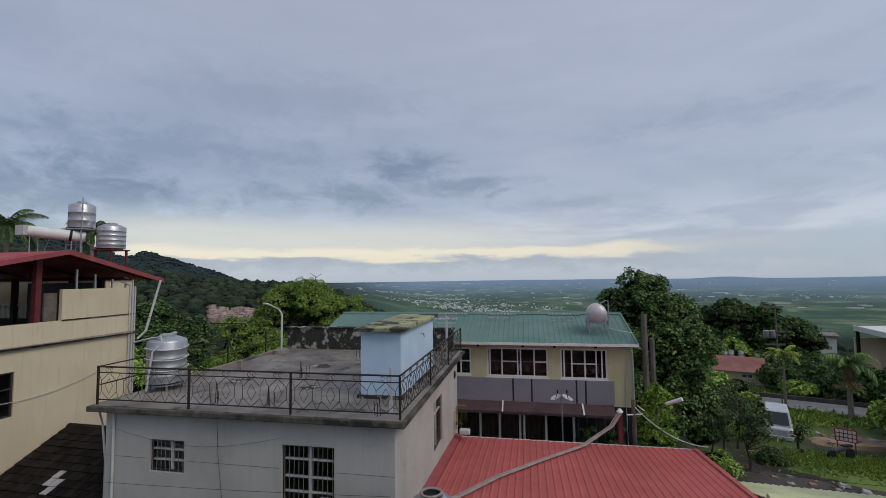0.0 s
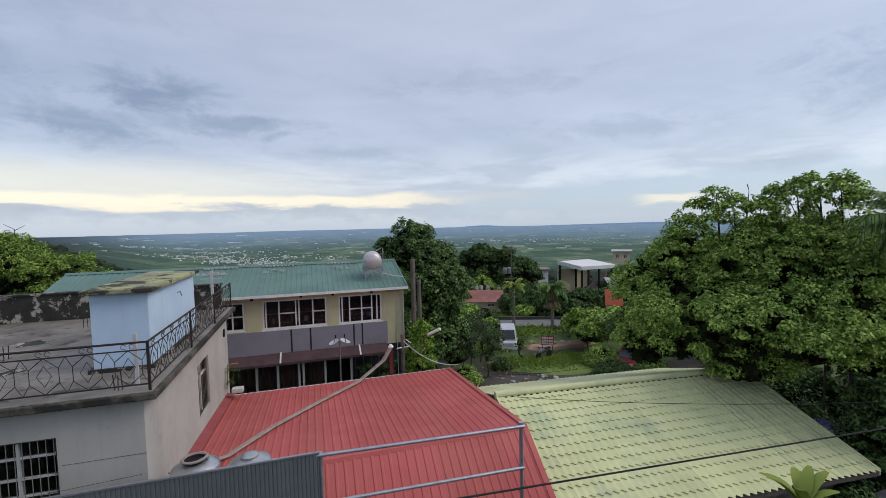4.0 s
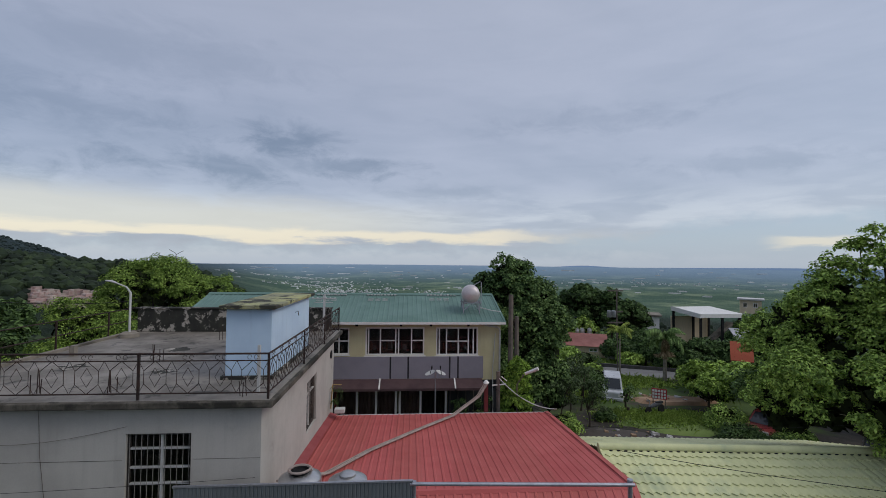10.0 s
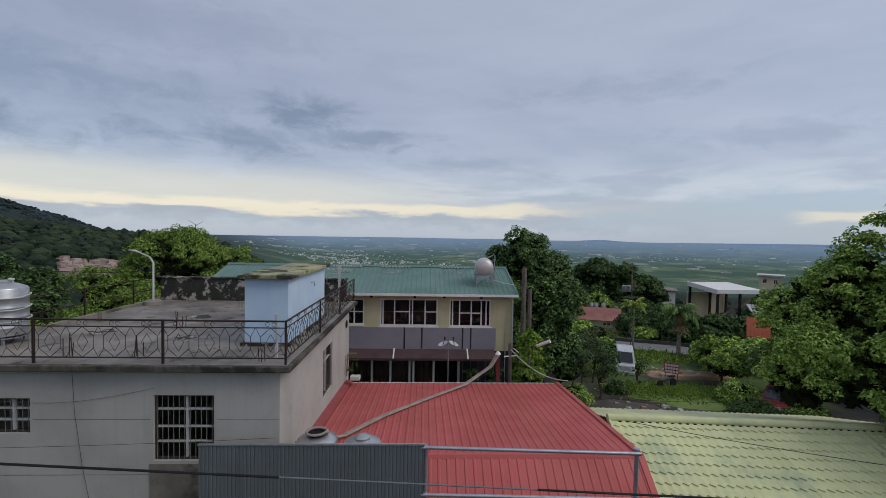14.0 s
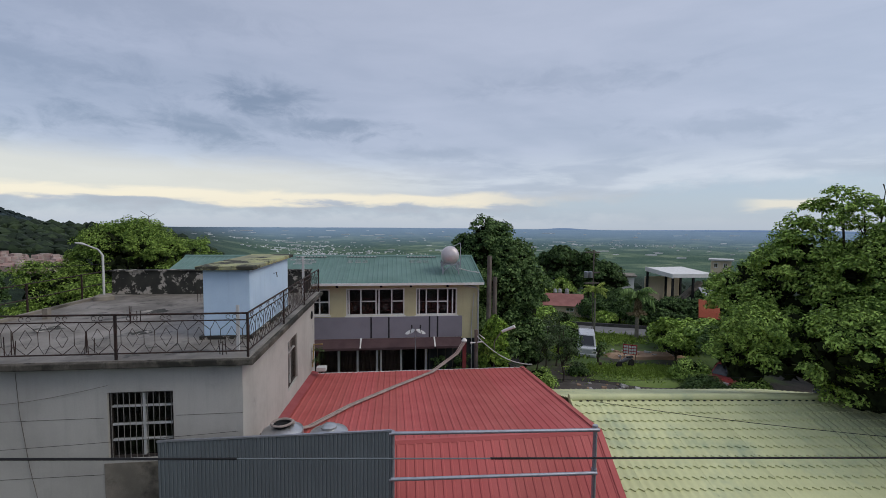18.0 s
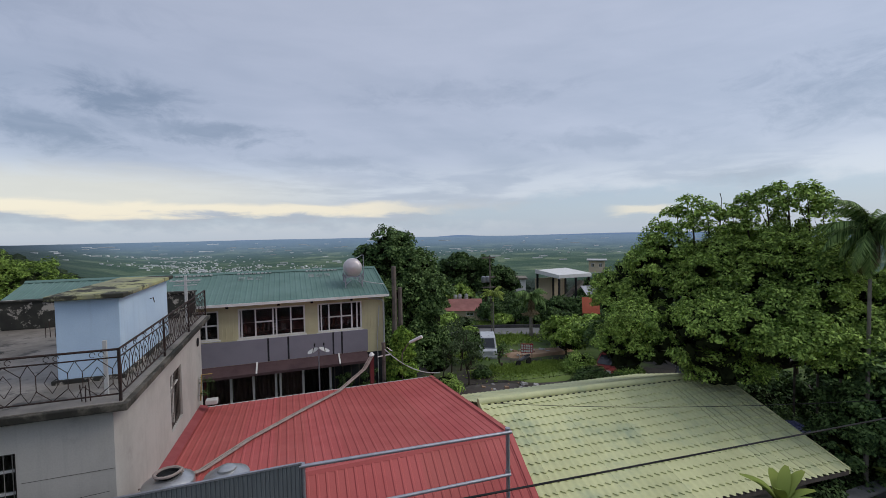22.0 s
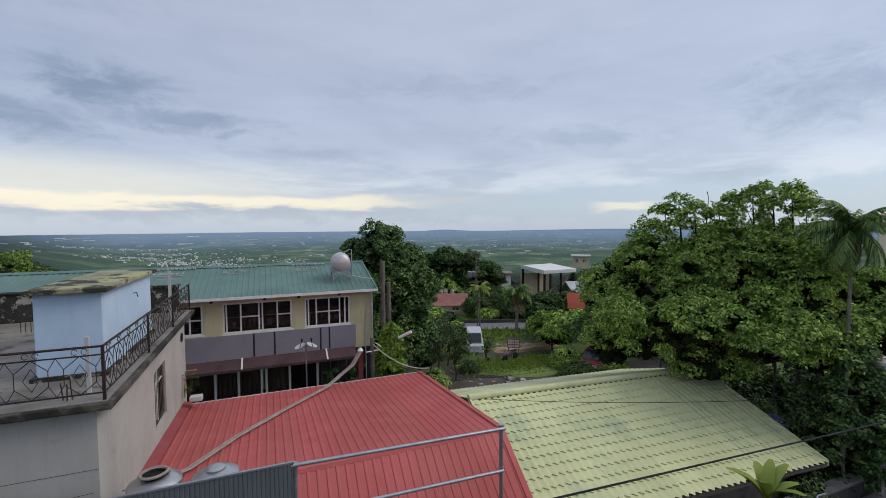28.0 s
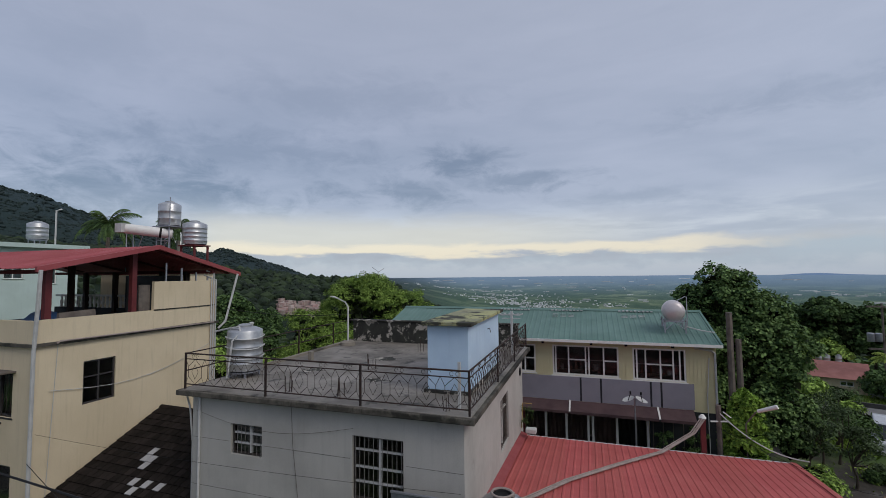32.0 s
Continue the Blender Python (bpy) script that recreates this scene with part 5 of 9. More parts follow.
# ---- the cream house with a roofed terrace ----
def cream_house():
    h = thing("cream_house", "cream-painted house with a red-roofed open terrace on top", "house")
    x1, y0, y1, base = -16.5, 8.9, 15.6, -0.9
    x0 = -27.0
    east = [(10.28, 11.32, 4.83, 6.26), (9.0, 9.5, 2.6, 3.6)]
    south = [(-18.9, -17.45, 4.75, 6.1), (-19.0, -17.4, 1.9, 3.3)]
    part("east_wall", wall_y(Geo(), y0 + 0.2, y1, x1 - 0.2, x1, base, 6.95, [east[0]]), M_CREAM, h)
    part("south_wall", wall_x(Geo(), x0, x1, y0, y0 + 0.2, base, 6.95, south), M_CREAM, h)
    part("north_wall", Geo().box(x0, x1 - 0.2, y1 - 0.2, y1, base, 6.95), M_CREAM, h)
    part("west_wall", Geo().box(x0, x0 + 0.2, y0 + 0.2, y1 - 0.2, base, 6.95), M_CREAM, h)
    part("terrace_slab", Geo().box(x0 - 0.1, x1 + 0.12, y0 - 0.12, y1 + 0.1, 6.95, 7.05), M_EDGE, h, "slab with a dark weathered edge")
    # parapets
    part("parapet", Geo().box(x1 - 0.12, x1 + 0.03, y0 + 0.1, 12.67, 7.05, 7.76), M_CREAM, h)
    part("parapet", Geo().box(x0, x1 + 0.03, y0 - 0.05, y0 + 0.1, 7.05, 7.74), M_CREAM, h)
    part("upper_wall", Geo().box(x1 - 0.12, x1 + 0.03, 12.67, 15.6, 7.05, 8.87), M_CREAM, h, bevel=0.01)
    part("wall_band", Geo().box(x1 + 0.03, x1 + 0.05, 12.67, 15.62, 7.74, 7.79), M_EDGE, h)
    # inner wall and far kerb wall have the terrace's shade in their colour
    part("inner_wall", Geo().box(x1 - 1.6, x1 - 1.5, 12.7, 15.2, 7.05, 9.1), M_SHADETONE, h)
    part("door_leaf", Geo().box(x1 - 0.2, x1 - 0.14, 12.2, 12.62, 7.05, 8.75), M_WOOD, h)
    # balusters along the far side of the terrace
    part("far_kerb_wall", Geo().box(x0, -17.2, 15.32, 15.5, 7.05, 7.55), M_SHADETONE, h)
    part("far_rail", Geo().box(x0, -17.2, 15.35, 15.5, 8.10, 8.19), M_WHITE, h)
    for k in range(30):
        x = -26.6 + k * 0.31
        part("baluster", smooth(Geo().lathe((x, 15.42, 7.55), [(0.07, 0), (0.05, 0.1), (0.085, 0.25), (0.045, 0.42), (0.07, 0.57)], 8)), M_WHITE, h)
    # posts, beams
    for x, y in ((x1 - 0.28, 9.32), (x1 - 0.28, 12.05), (-19.4, 9.2), (-22.5, 9.2), (-19.4, 15.3), (-22.5, 15.3), (-17.9, 15.3), (-25.6, 9.2), (-21.0, 12.5), (-24.6, 15.3)):
        top = 9.98 if 12 < y < 13 else 9.28
        part("post", Geo().box(x - 0.09, x + 0.09, y - 0.09, y + 0.09, 7.05, top), M_DARKRED if x > -17 else M_IRON, h)
    part("beam", Geo().box(x0, x1 + 0.1, 9.1, 9.25, 9.20, 9.33), M_DARKRED, h)
    part("beam", Geo().box(x0, x1 + 0.1, 15.3, 15.45, 9.20, 9.33), M_DARKRED, h)
    for x in (x1 - 0.05, -19.4, -22.5, -25.6):
        part("rafter", smooth(Geo().tube([(x, 8.9, 9.33), (x, 12.6, 10.12)], 0.05, 6)), M_DARKRED, h)
        part("rafter", smooth(Geo().tube([(x, 16.4, 9.18), (x, 12.6, 10.12)], 0.05, 6)), M_DARKRED, h)
    for y in (13.2, 13.9, 14.6, 15.2):
        part("stud", Geo().box(x1 - 0.07, x1 - 0.02, y - 0.03, y + 0.03, 8.87, 9.75 - (y - 12.6) * 0.26), M_GALV, h)
    # gable roof, ridge along the house
    sheets(h, "roof_sheet", (x0 - 0.3, 12.6, 10.24), (x1 + 0.35, 12.6, 10.24), (x0 - 0.3, 8.7, 9.36), M_LREDROOF, 0.9, 0.225, 0.02)
    sheets(h, "roof_sheet", (x1 + 0.35, 12.6, 10.24), (x0 - 0.3, 12.6, 10.24), (x1 + 0.35, 16.7, 9.18), M_LREDROOF, 0.9, 0.225, 0.03)
    for y, z in ((8.7, 9.36), (16.7, 9.18)):
        a, b = Vector((x1 + 0.35, 12.6, 10.24)), Vector((x1 + 0.35, y, z))
        part("rake_trim", Geo().hexa([tuple(p) for p in (a + Vector((-0.1, 0, -0.12)), a + Vector((0.02, 0, -0.12)), b + Vector((0.02, 0, -0.12)), b + Vector((-0.1, 0, -0.12)),
                                                         a + Vector((-0.1, 0, 0.05)), a + Vector((0.02, 0, 0.05)), b + Vector((0.02, 0, 0.05)), b + Vector((-0.1, 0, 0.05)))]), M_LREDROOF, h)
    # windows
    g = material("dark_window_frame", (0.05, 0.045, 0.045), None, 0.5, scale=3.0, bump=0.0)
    window(h, 1.04, 1.43, pose(x1 - 0.05, 10.28, 4.83, 0, 0, 90), cols=(0.5,), rows=(0.62,), bar=0.05, mat=g, sill=False)
    window(h, 1.45, 1.35, pose(-18.9, y0 + 0.05, 4.75), cols=(0.5,), rows=(), bar=0.05, mat=g, bars=7)
    window(h, 1.6, 1.4, pose(-19.0, y0 + 0.05, 1.9), cols=(0.5,), rows=(), bar=0.05, mat=g)
    part("window_hood", Geo().box(-19.1, -17.3, y0 - 0.4, y0, 6.15, 6.2), M_WOOD, h)
    part("window_cage", Geo().box(-19.0, -17.4, y0 - 0.3, y0 - 0.26, 4.66, 4.72), M_IRON, h)
    # pipes
    part("down_pipe", smooth(Geo().tube([(x1 + 0.5, 8.72, 9.3), (x1 + 0.25, 8.78, 7.4), (x1 + 0.07, 8.85, 6.8), (x1 + 0.07, 8.85, base)], 0.055, 8)), M_PVC, h)
    part("down_pipe", smooth(Geo().tube([(x1 + 0.38, 16.5, 9.15), (x1 + 0.3, 15.9, 7.0), (x1 + 0.1, 15.7, 6.7)], 0.05, 8)), M_PVC, h)
    for o, zt in ((0.0, 8.9), (0.12, 9.2), (0.24, 9.0)):
        part("riser_pipe", smooth(Geo().tube([(x1 + 0.08, 15.55 - o, -0.9), (x1 + 0.08, 15.55 - o, zt), (x1 - 0.1, 15.3 - o, zt + 0.1)], 0.03, 6)), M_PVC, h)
    part("ledge_pipe", smooth(Geo().tube([(x1 + 0.16, 9.4, 7.0), (x1 + 0.16, 9.5, 7.06), (x1 + 0.16, 15.4, 7.02)], 0.028, 6)), M_BEIGEPIPE, h)
    wire = [(x1 + 0.05, 9.3 + 0.66 * k, 5.55 + 0.06 * k - 0.5 * math.sin(math.pi * k / 9)) for k in range(10)]
    part("wall_cable", smooth(Geo().tube(wire, 0.010, 5)), M_PVC, h)
    wire = [(x1 + 0.04, 9.5 - 0.03 * k, 6.95 - 0.7 * k) for k in range(8)]
    part("wall_cable", smooth(Geo().tube(wire, 0.010, 5)), M_PVC, h)


def terrace_clutter():
    t = thing("terrace_table", "folded dark boards leaning in the roofed terrace", "boards")
    part("board", Geo().hexa([(-17.2, 9.8, 7.06), (-16.75, 9.8, 7.06), (-16.75, 10.9, 7.06), (-17.2, 10.9, 7.06), (-17.1, 9.8, 7.9), (-17.0, 9.8, 7.9), (-17.0, 10.9, 7.95), (-17.1, 10.9, 7.95)]), M_WOOD, t)
    b = thing("tarp_cover", "blue tarpaulin over goods on the terrace", "tarpaulin")
    mt = material("blue_tarp", (0.06, 0.13, 0.25), (0.05, 0.10, 0.20), 0.6, scale=2.0, bump=0.3)
    g = Geo()
    for i in range(9):
        for j in range(5):
            g.v.append((-20.0 + i * 0.28, 9.9 + j * 0.28, 7.06 + 0.85 * math.sin(math.pi * i / 8) ** 0.4 * math.sin(math.pi * j / 4) ** 0.4 + 0.05 * math.sin(i * 2.1 + j)))
    g.f += [(i * 5 + j, (i + 1) * 5 + j, (i + 1) * 5 + j + 1, i * 5 + j + 1) for i in range(8) for j in range(4)]
    part("cover", smooth(g), mt, b)


def tank_tower():
    """Tanks and the solar boiler behind the red roof."""
    b = thing("block_house", "plain cream flat-roofed block carrying water tanks", "house")
    part("wall", Geo().box(-26.0, -19.5, 16.9, 18.3, -0.9, 9.2), M_CREAM, b)
    part("roof_slab", Geo().box(-26.1, -19.4, 16.8, 18.4, 9.2, 9.35), M_EDGE, b)
    s = thing("tank_tower", "angle-steel tower for the upper water tank", "tower")
    for x in (-21.5, -20.65):
        for y in (16.6, 17.35):
            part("leg", smooth(Geo().tube([(x + 0, y, 9.35), (x, y, 11.6)], 0.03, 5)), M_GALV, s)
    for z in (10.2, 10.9, 11.5):
        part("tie", smooth(Geo().tube([(-21.5, 16.6, z), (-20.65, 16.6, z)], 0.02, 5)), M_GALV, s)
        part("tie", smooth(Geo().tube([(-21.5, 16.6, z - 0.6), (-20.65, 16.6, z)], 0.015, 5)), M_GALV, s)
    part("deck", Geo().box(-21.65, -20.5, 16.45, 17.5, 11.6, 11.66), M_GALV, s)
    part("mast", smooth(Geo().tube([(-20.55, 16.55, 11.66), (-20.55, 16.55, 13.1)], 0.025, 5)), M_GALV, s)
    steel_tank("tower_water_tank", -21.07, 16.95, 11.66, 0.52, 1.15, "steel water tank on top of a tower", legs=0.0, bands=2)
    st = thing("low_stand", "low red-brown steel frame under a water tank", "stand")
    for x in (-20.4, -19.5):
        for y in (17.1, 17.9):
            part("leg", Geo().box(x - 0.04, x + 0.04, y - 0.04, y + 0.04, 9.35, 10.62), M_DARKRED, st)
    part("deck", Geo().box(-20.5, -19.4, 17.0, 18.0, 10.62, 10.68), M_DARKRED, st)
    steel_tank("low_water_tank", -19.95, 17.5, 10.68, 0.58, 1.1, "ribbed steel water tank on a low frame", legs=0.0, bands=4)
    c = thing("solar_boiler", "horizontal steel solar boiler on a frame", "boiler")
    part("drum", smooth(Geo().lathe((-22.0, 15.3, 11.45), [(0.1, 0), (0.24, 0.03), (0.25, 0.1), (0.25, 1.95), (0.24, 2.0), (0.1, 2.04)], 18, (0.62, 0.78, -0.1))), M_WHITE, c)
    part("drum_band", smooth(Geo().lathe((-21.1, 16.43, 11.3), [(0.25, 0), (0.262, 0.01), (0.262, 0.09), (0.25, 0.1)], 18, (0.62, 0.78, -0.1))), M_BLACK, c)
    part("end_box", Geo().box(-22.3, -21.85, 15.05, 15.4, 11.25, 11.68), M_PVC, c)
    for k, (x, y) in enumerate(((-21.9, 15.35), (-21.0, 16.45), (-22.2, 15.9), (-21.3, 16.9))):
        part("leg", smooth(Geo().tube([(x, y, 9.3), (x, y, 11.3)], 0.025, 5)), M_GALV, c)
    part("strut", smooth(Geo().tube([(-22.3, 15.9, 9.6), (-21.5, 15.9, 11.2)], 0.02, 5)), M_GALV, c)


def tiled_roof():
    """The dark tiled roof between the two houses."""
    h = thing("tiled_outbuilding", "outbuilding under a dark tiled roof with pale replacement tiles", "outbuilding")
    a, b = Vector((-16.3, 12.9, 3.98)), Vector((-11.08, 12.9, 3.92))
    run, drop = 4.6, 2.05
    m = slope(a, b, a + Vector((0, -run, -drop)))
    length = math.hypot(run, drop)
    rows, cols = 18, 20
    ex, w = length / rows, (b - a).length / cols
    g = Geo().hexa([(0.01, 0, 0), (w - 0.01, 0, 0), (w - 0.01, ex + 0.05, 0.03), (0.01, ex + 0.05, 0.03), (0.01, 0, 0.02), (w - 0.01, 0, 0.02), (w - 0.01, ex + 0.05, 0.058), (0.01, ex + 0.05, 0.058)])
    dark, pale = g.mesh("tile", M_DARKTILE), g.mesh("tile", M_PALETILE)
    white = {(8, 1), (6, 12), (7, 11), (7, 12), (8, 11), (10, 6), (10, 8), (10, 10), (11, 9), (11, 1), (12, 2), (12, 3)}
    for r in range(rows):
        for c in range(cols):
            shared("tile", pale if (r, c) in white else dark, h, m @ pose(c * w, r * ex, 0.03 + 0.004 * ((r * 7 + c * 3) % 3)))
    part("deck", Geo().hexa([tuple(m @ Vector(p)) for p in ((0, 0, -0.08), (cols * w, 0, -0.08), (cols * w, length, -0.08), (0, length, -0.08), (0, 0, 0.01), (cols * w, 0, 0.01), (cols * w, length, 0.01), (0, length, 0.01))]), M_WOOD, h)
    part("ridge_tile", smooth(Geo().tube([a + Vector((0, 0.05, 0.02)), b + Vector((0, 0.05, 0.02))], 0.11, 10)), M_DARKTILE, h)
    part("wall", Geo().box(-16.3, -11.1, 8.5, 8.7, -0.9, 1.85), M_CONCRETE, h)
    part("back_wall", Geo().box(-16.3, -11.1, 12.85, 13.05, -0.9, 3.85), M_CONCRETE, h)


def mint_house():
    """The pale green house beyond the terrace."""
    h = thing("mint_house", "pale mint-green flat-roofed house", "house")
    m = material("mint_paint", (0.50, 0.61, 0.57), (0.46, 0.56, 0.52), 0.85, scale=0.6, streak=0.1, bump=0.1)
    part("wall", wall_y(Geo(), 14.0, 23.0, -38.2, -38.0, 0, 11.2, [(15.5, 16.6, 9.0, 10.2), (18.5, 19.6, 9.0, 10.2), (20.8, 21.6, 8.6, 10.0)]), m, h)
    part("wall", Geo().box(-46.0, -38.2, 14.0, 14.2, 0, 11.2), m, h)
    part("wall", Geo().box(-46.0, -38.2, 22.8, 23.0, 0, 11.2), m, h)
    part("roof_slab", Geo().box(-46.3, -37.5, 13.5, 23.5, 11.2, 11.5), m, h)
    part("stair_head", Geo().box(-45, -40.5, 14.4, 17.0, 11.5, 12.4), m, h)
    for y in (15.5, 18.5):
        window(h, 1.1, 1.2, pose(-38.06, y, 9.0, 0, 0, 90), cols=(0.5,), bar=0.06)
    window(h, 0.8, 1.4, pose(-38.06, 20.8, 8.6, 0, 0, 90), cols=(0.5,), bar=0.06)
    steel_tank("far_water_tank", -38.9, 20.8, 11.5, 0.62, 1.2, "white-banded water tank on the mint house", legs=0.35, bands=3)
    p = thing("bent_pole", "thin pale pole beside the far water tank", "pole")
    part("pole", smooth(Geo().tube([(-38.3, 21.6, 11.5), (-38.3, 21.6, 14.1), (-38.2, 21.9, 14.25)], 0.06, 6)), M_PVC, p)


cream_house()
terrace_clutter()
tank_tower()
tiled_roof()
mint_house()


# ---- trees ----
def leaf_mesh(name, at, normal, size, rng, mat, slim=0.55, fold=0.25):
    """Many folded leaves: one kite of two faces at each point, lying across its normal."""
    n = len(at)
    rnd = rng.normal(size=(n, 3))
    nor = normal + 0.5 * rnd
    nor /= np.linalg.norm(nor, axis=1)[:, None] + 1e-9
    tip = np.cross(nor, rng.normal(size=(n, 3)))
    tip[:, 2] -= 0.35
    tip -= nor * (tip * nor).sum(1)[:, None]
    tip /= np.linalg.norm(tip, axis=1)[:, None] + 1e-9
    side = np.cross(nor, tip)
    s = (size * rng.uniform(0.6, 1.35, n))[:, None]
    base = at - tip * s * 0.5
    v = np.stack([base, at + side * s * slim * 0.5 + nor * s * fold * 0.4, base + tip * s, at - side * s * slim * 0.5 + nor * s * fold * 0.4], 1).reshape(-1, 3)
    k = np.arange(n) * 4
    faces = np.stack([k, k + 1, k + 2, k, k + 2, k + 3], 1).reshape(-1)
    me = bpy.data.meshes.new(name)
    me.vertices.add(4 * n)
    me.vertices.foreach_set("co", v.ravel().astype(np.float32))
    me.loops.add(6 * n)
    me.loops.foreach_set("vertex_index", faces.astype(np.int32))
    me.polygons.add(2 * n)
    me.polygons.foreach_set("loop_start", (np.arange(2 * n) * 3).astype(np.int32))
    me.materials.append(mat)
    me.update(calc_edges=True)
    return me


def unit(rng, n, up=-1.0):
    d = rng.normal(size=(n * 3, 3))
    d /= np.linalg.norm(d, axis=1)[:, None]
    return d[d[:, 2] > up][:n]


def crown_points(blobs, count, clump, rng, low=-0.55, dense=0.75):
    """Points and normals of leaves in flat tufts that sit over the skins of some ellipsoids, with gaps between them."""
    cen, rad = np.array([b[:3] for b in blobs], float), np.array([b[3:6] for b in blobs], float)
    area = rad[:, 0] * rad[:, 2] + rad[:, 1] * rad[:, 2] + rad[:, 0] * rad[:, 1]
    share = np.maximum((1.25 * count * area / area.sum()).astype(int), 50)
    ps, ns = [], []
    for k, c in enumerate(share):
        m = max(7, int(dense * area[k] * 1.55 / clump ** 2))
        d = unit(rng, m, low)
        m = len(d)
        heart = cen[k] + d * rad[k] * rng.uniform(0.70, 1.10, (m, 1))
        size = clump * rng.uniform(0.6, 1.35, m)
        weight = size ** 2
        which = rng.choice(m, c, p=weight / weight.sum())
        q = unit(rng, c, -0.35)
        which = which[:len(q)]
        lift = rng.uniform(0.3, 1.0, (len(q), 1)) ** 0.5
        spread = np.array([1.08, 1.08, 0.82])
        p = heart[which] + q * size[which][:, None] * lift * spread
        # tufts hang outwards and down at their rims
        p += d[which] * np.array([0.25, 0.25, 0.0]) * size[which][:, None]
        p[:, 2] -= 0.35 * size[which] * (q[:, 0] ** 2 + q[:, 1] ** 2) * lift[:, 0]
        nor = q * 0.8 + d[which] * 0.3 + np.array([0, 0, 0.5])
        ps.append(p)
        ns.append(nor)
    p, n = np.concatenate(ps), np.concatenate(ns)
    # leaves deep inside a neighbouring limb's foliage never show
    keep = np.ones(len(p), bool)
    for k in range(len(blobs)):
        keep &= (((p - cen[k]) / rad[k]) ** 2).sum(1) > 0.36
    return p[keep], n[keep]


def lumpy(blobs, n, rng):
    """Rounded masses of foliage over the skins of the limbs' ellipsoids."""
    out = []
    for x, y, z, rx, ry, rz in blobs:
        for d in unit(rng, n, -0.5):
            k, s = rng.uniform(0.55, 0.80), rng.uniform(0.34, 0.52)
            r = s * (rx * ry * rz) ** (1 / 3)
            out.append((x + d[0] * rx * k, y + d[1] * ry * k, z + d[2] * rz * k, r * 1.1, r * 1.1, r * rng.uniform(0.8, 1.1)))
    return out


def tree(name, label, base, blobs, count, leaf, mat, seed, clump=0.6, trunk=0.18, bark=None, group="", slim=0.55, stems=1, dense=0.75, lumps=0):
    rng = np.random.default_rng(seed)
    rnd = random.Random(seed)
    t = thing(name, label, "tree", group)
    bx, by, bz = base
    g = smooth(Geo())
    cz = min(b[2] for b in blobs)
    for s in range(stems):
        sx = bx + (rnd.uniform(-0.5, 0.5) if stems > 1 else 0)
        fork = Vector((sx + rnd.uniform(-0.2, 0.2), by + rnd.uniform(-0.2, 0.2), bz + (cz - bz) * 0.75))
        g.tube([(sx, by, bz - 0.2), (sx + 0.05, by, bz + 0.3), tuple((Vector((sx, by, bz)) + fork) / 2 + Vector((rnd.uniform(-0.1, 0.1), 0, 0))), tuple(fork)], [trunk * 1.5, trunk * 1.1, trunk, trunk * 0.8], 8)
    part("trunk", g, bark or M_BARK, t)
    for b in blobs[:14]:
        end = Vector((b[0], b[1], b[2] + b[5] * 0.35))
        mid = (fork * 0.5 + end * 0.5) + Vector((rnd.uniform(-0.3, 0.3), rnd.uniform(-0.3, 0.3), -0.15 * b[5]))
        part("limb", smooth(Geo().tube([tuple(fork), tuple(mid), tuple(end)], [trunk * 0.6, trunk * 0.4, trunk * 0.12], 6)), bark or M_BARK, t)
    p, n = crown_points(lumpy(blobs, lumps, rng) if lumps else blobs, count, clump, rng, dense=dense)
    ob = new("crown", leaf_mesh("crown", p, n, leaf, rng, mat, slim))
    ob.parent = t
    if max(b[3] for b in blobs) < 1.25:
        return t
    # inner leaves, darkened in colour for the shade in the crown's gaps
    pick = unit(rng, 260 * len(blobs))
    which = rng.integers(0, len(blobs), len(pick))
    cen, rad = np.array([b[:3] for b in blobs])[which], np.array([b[3:6] for b in blobs])[which]
    p = cen + pick * rad * rng.uniform(0.5, 0.78, (len(pick), 1))
    keep = p[:, 2] < max(b[2] + b[5] for b in blobs) - 0.9
    p, pick = p[keep], pick[keep]
    ob = new("inner_crown", leaf_mesh("inner_crown", p, pick, 0.22 * rad.mean() + 0.12, rng, M_CROWNSHADE, 0.7))
    ob.parent = t
    return t


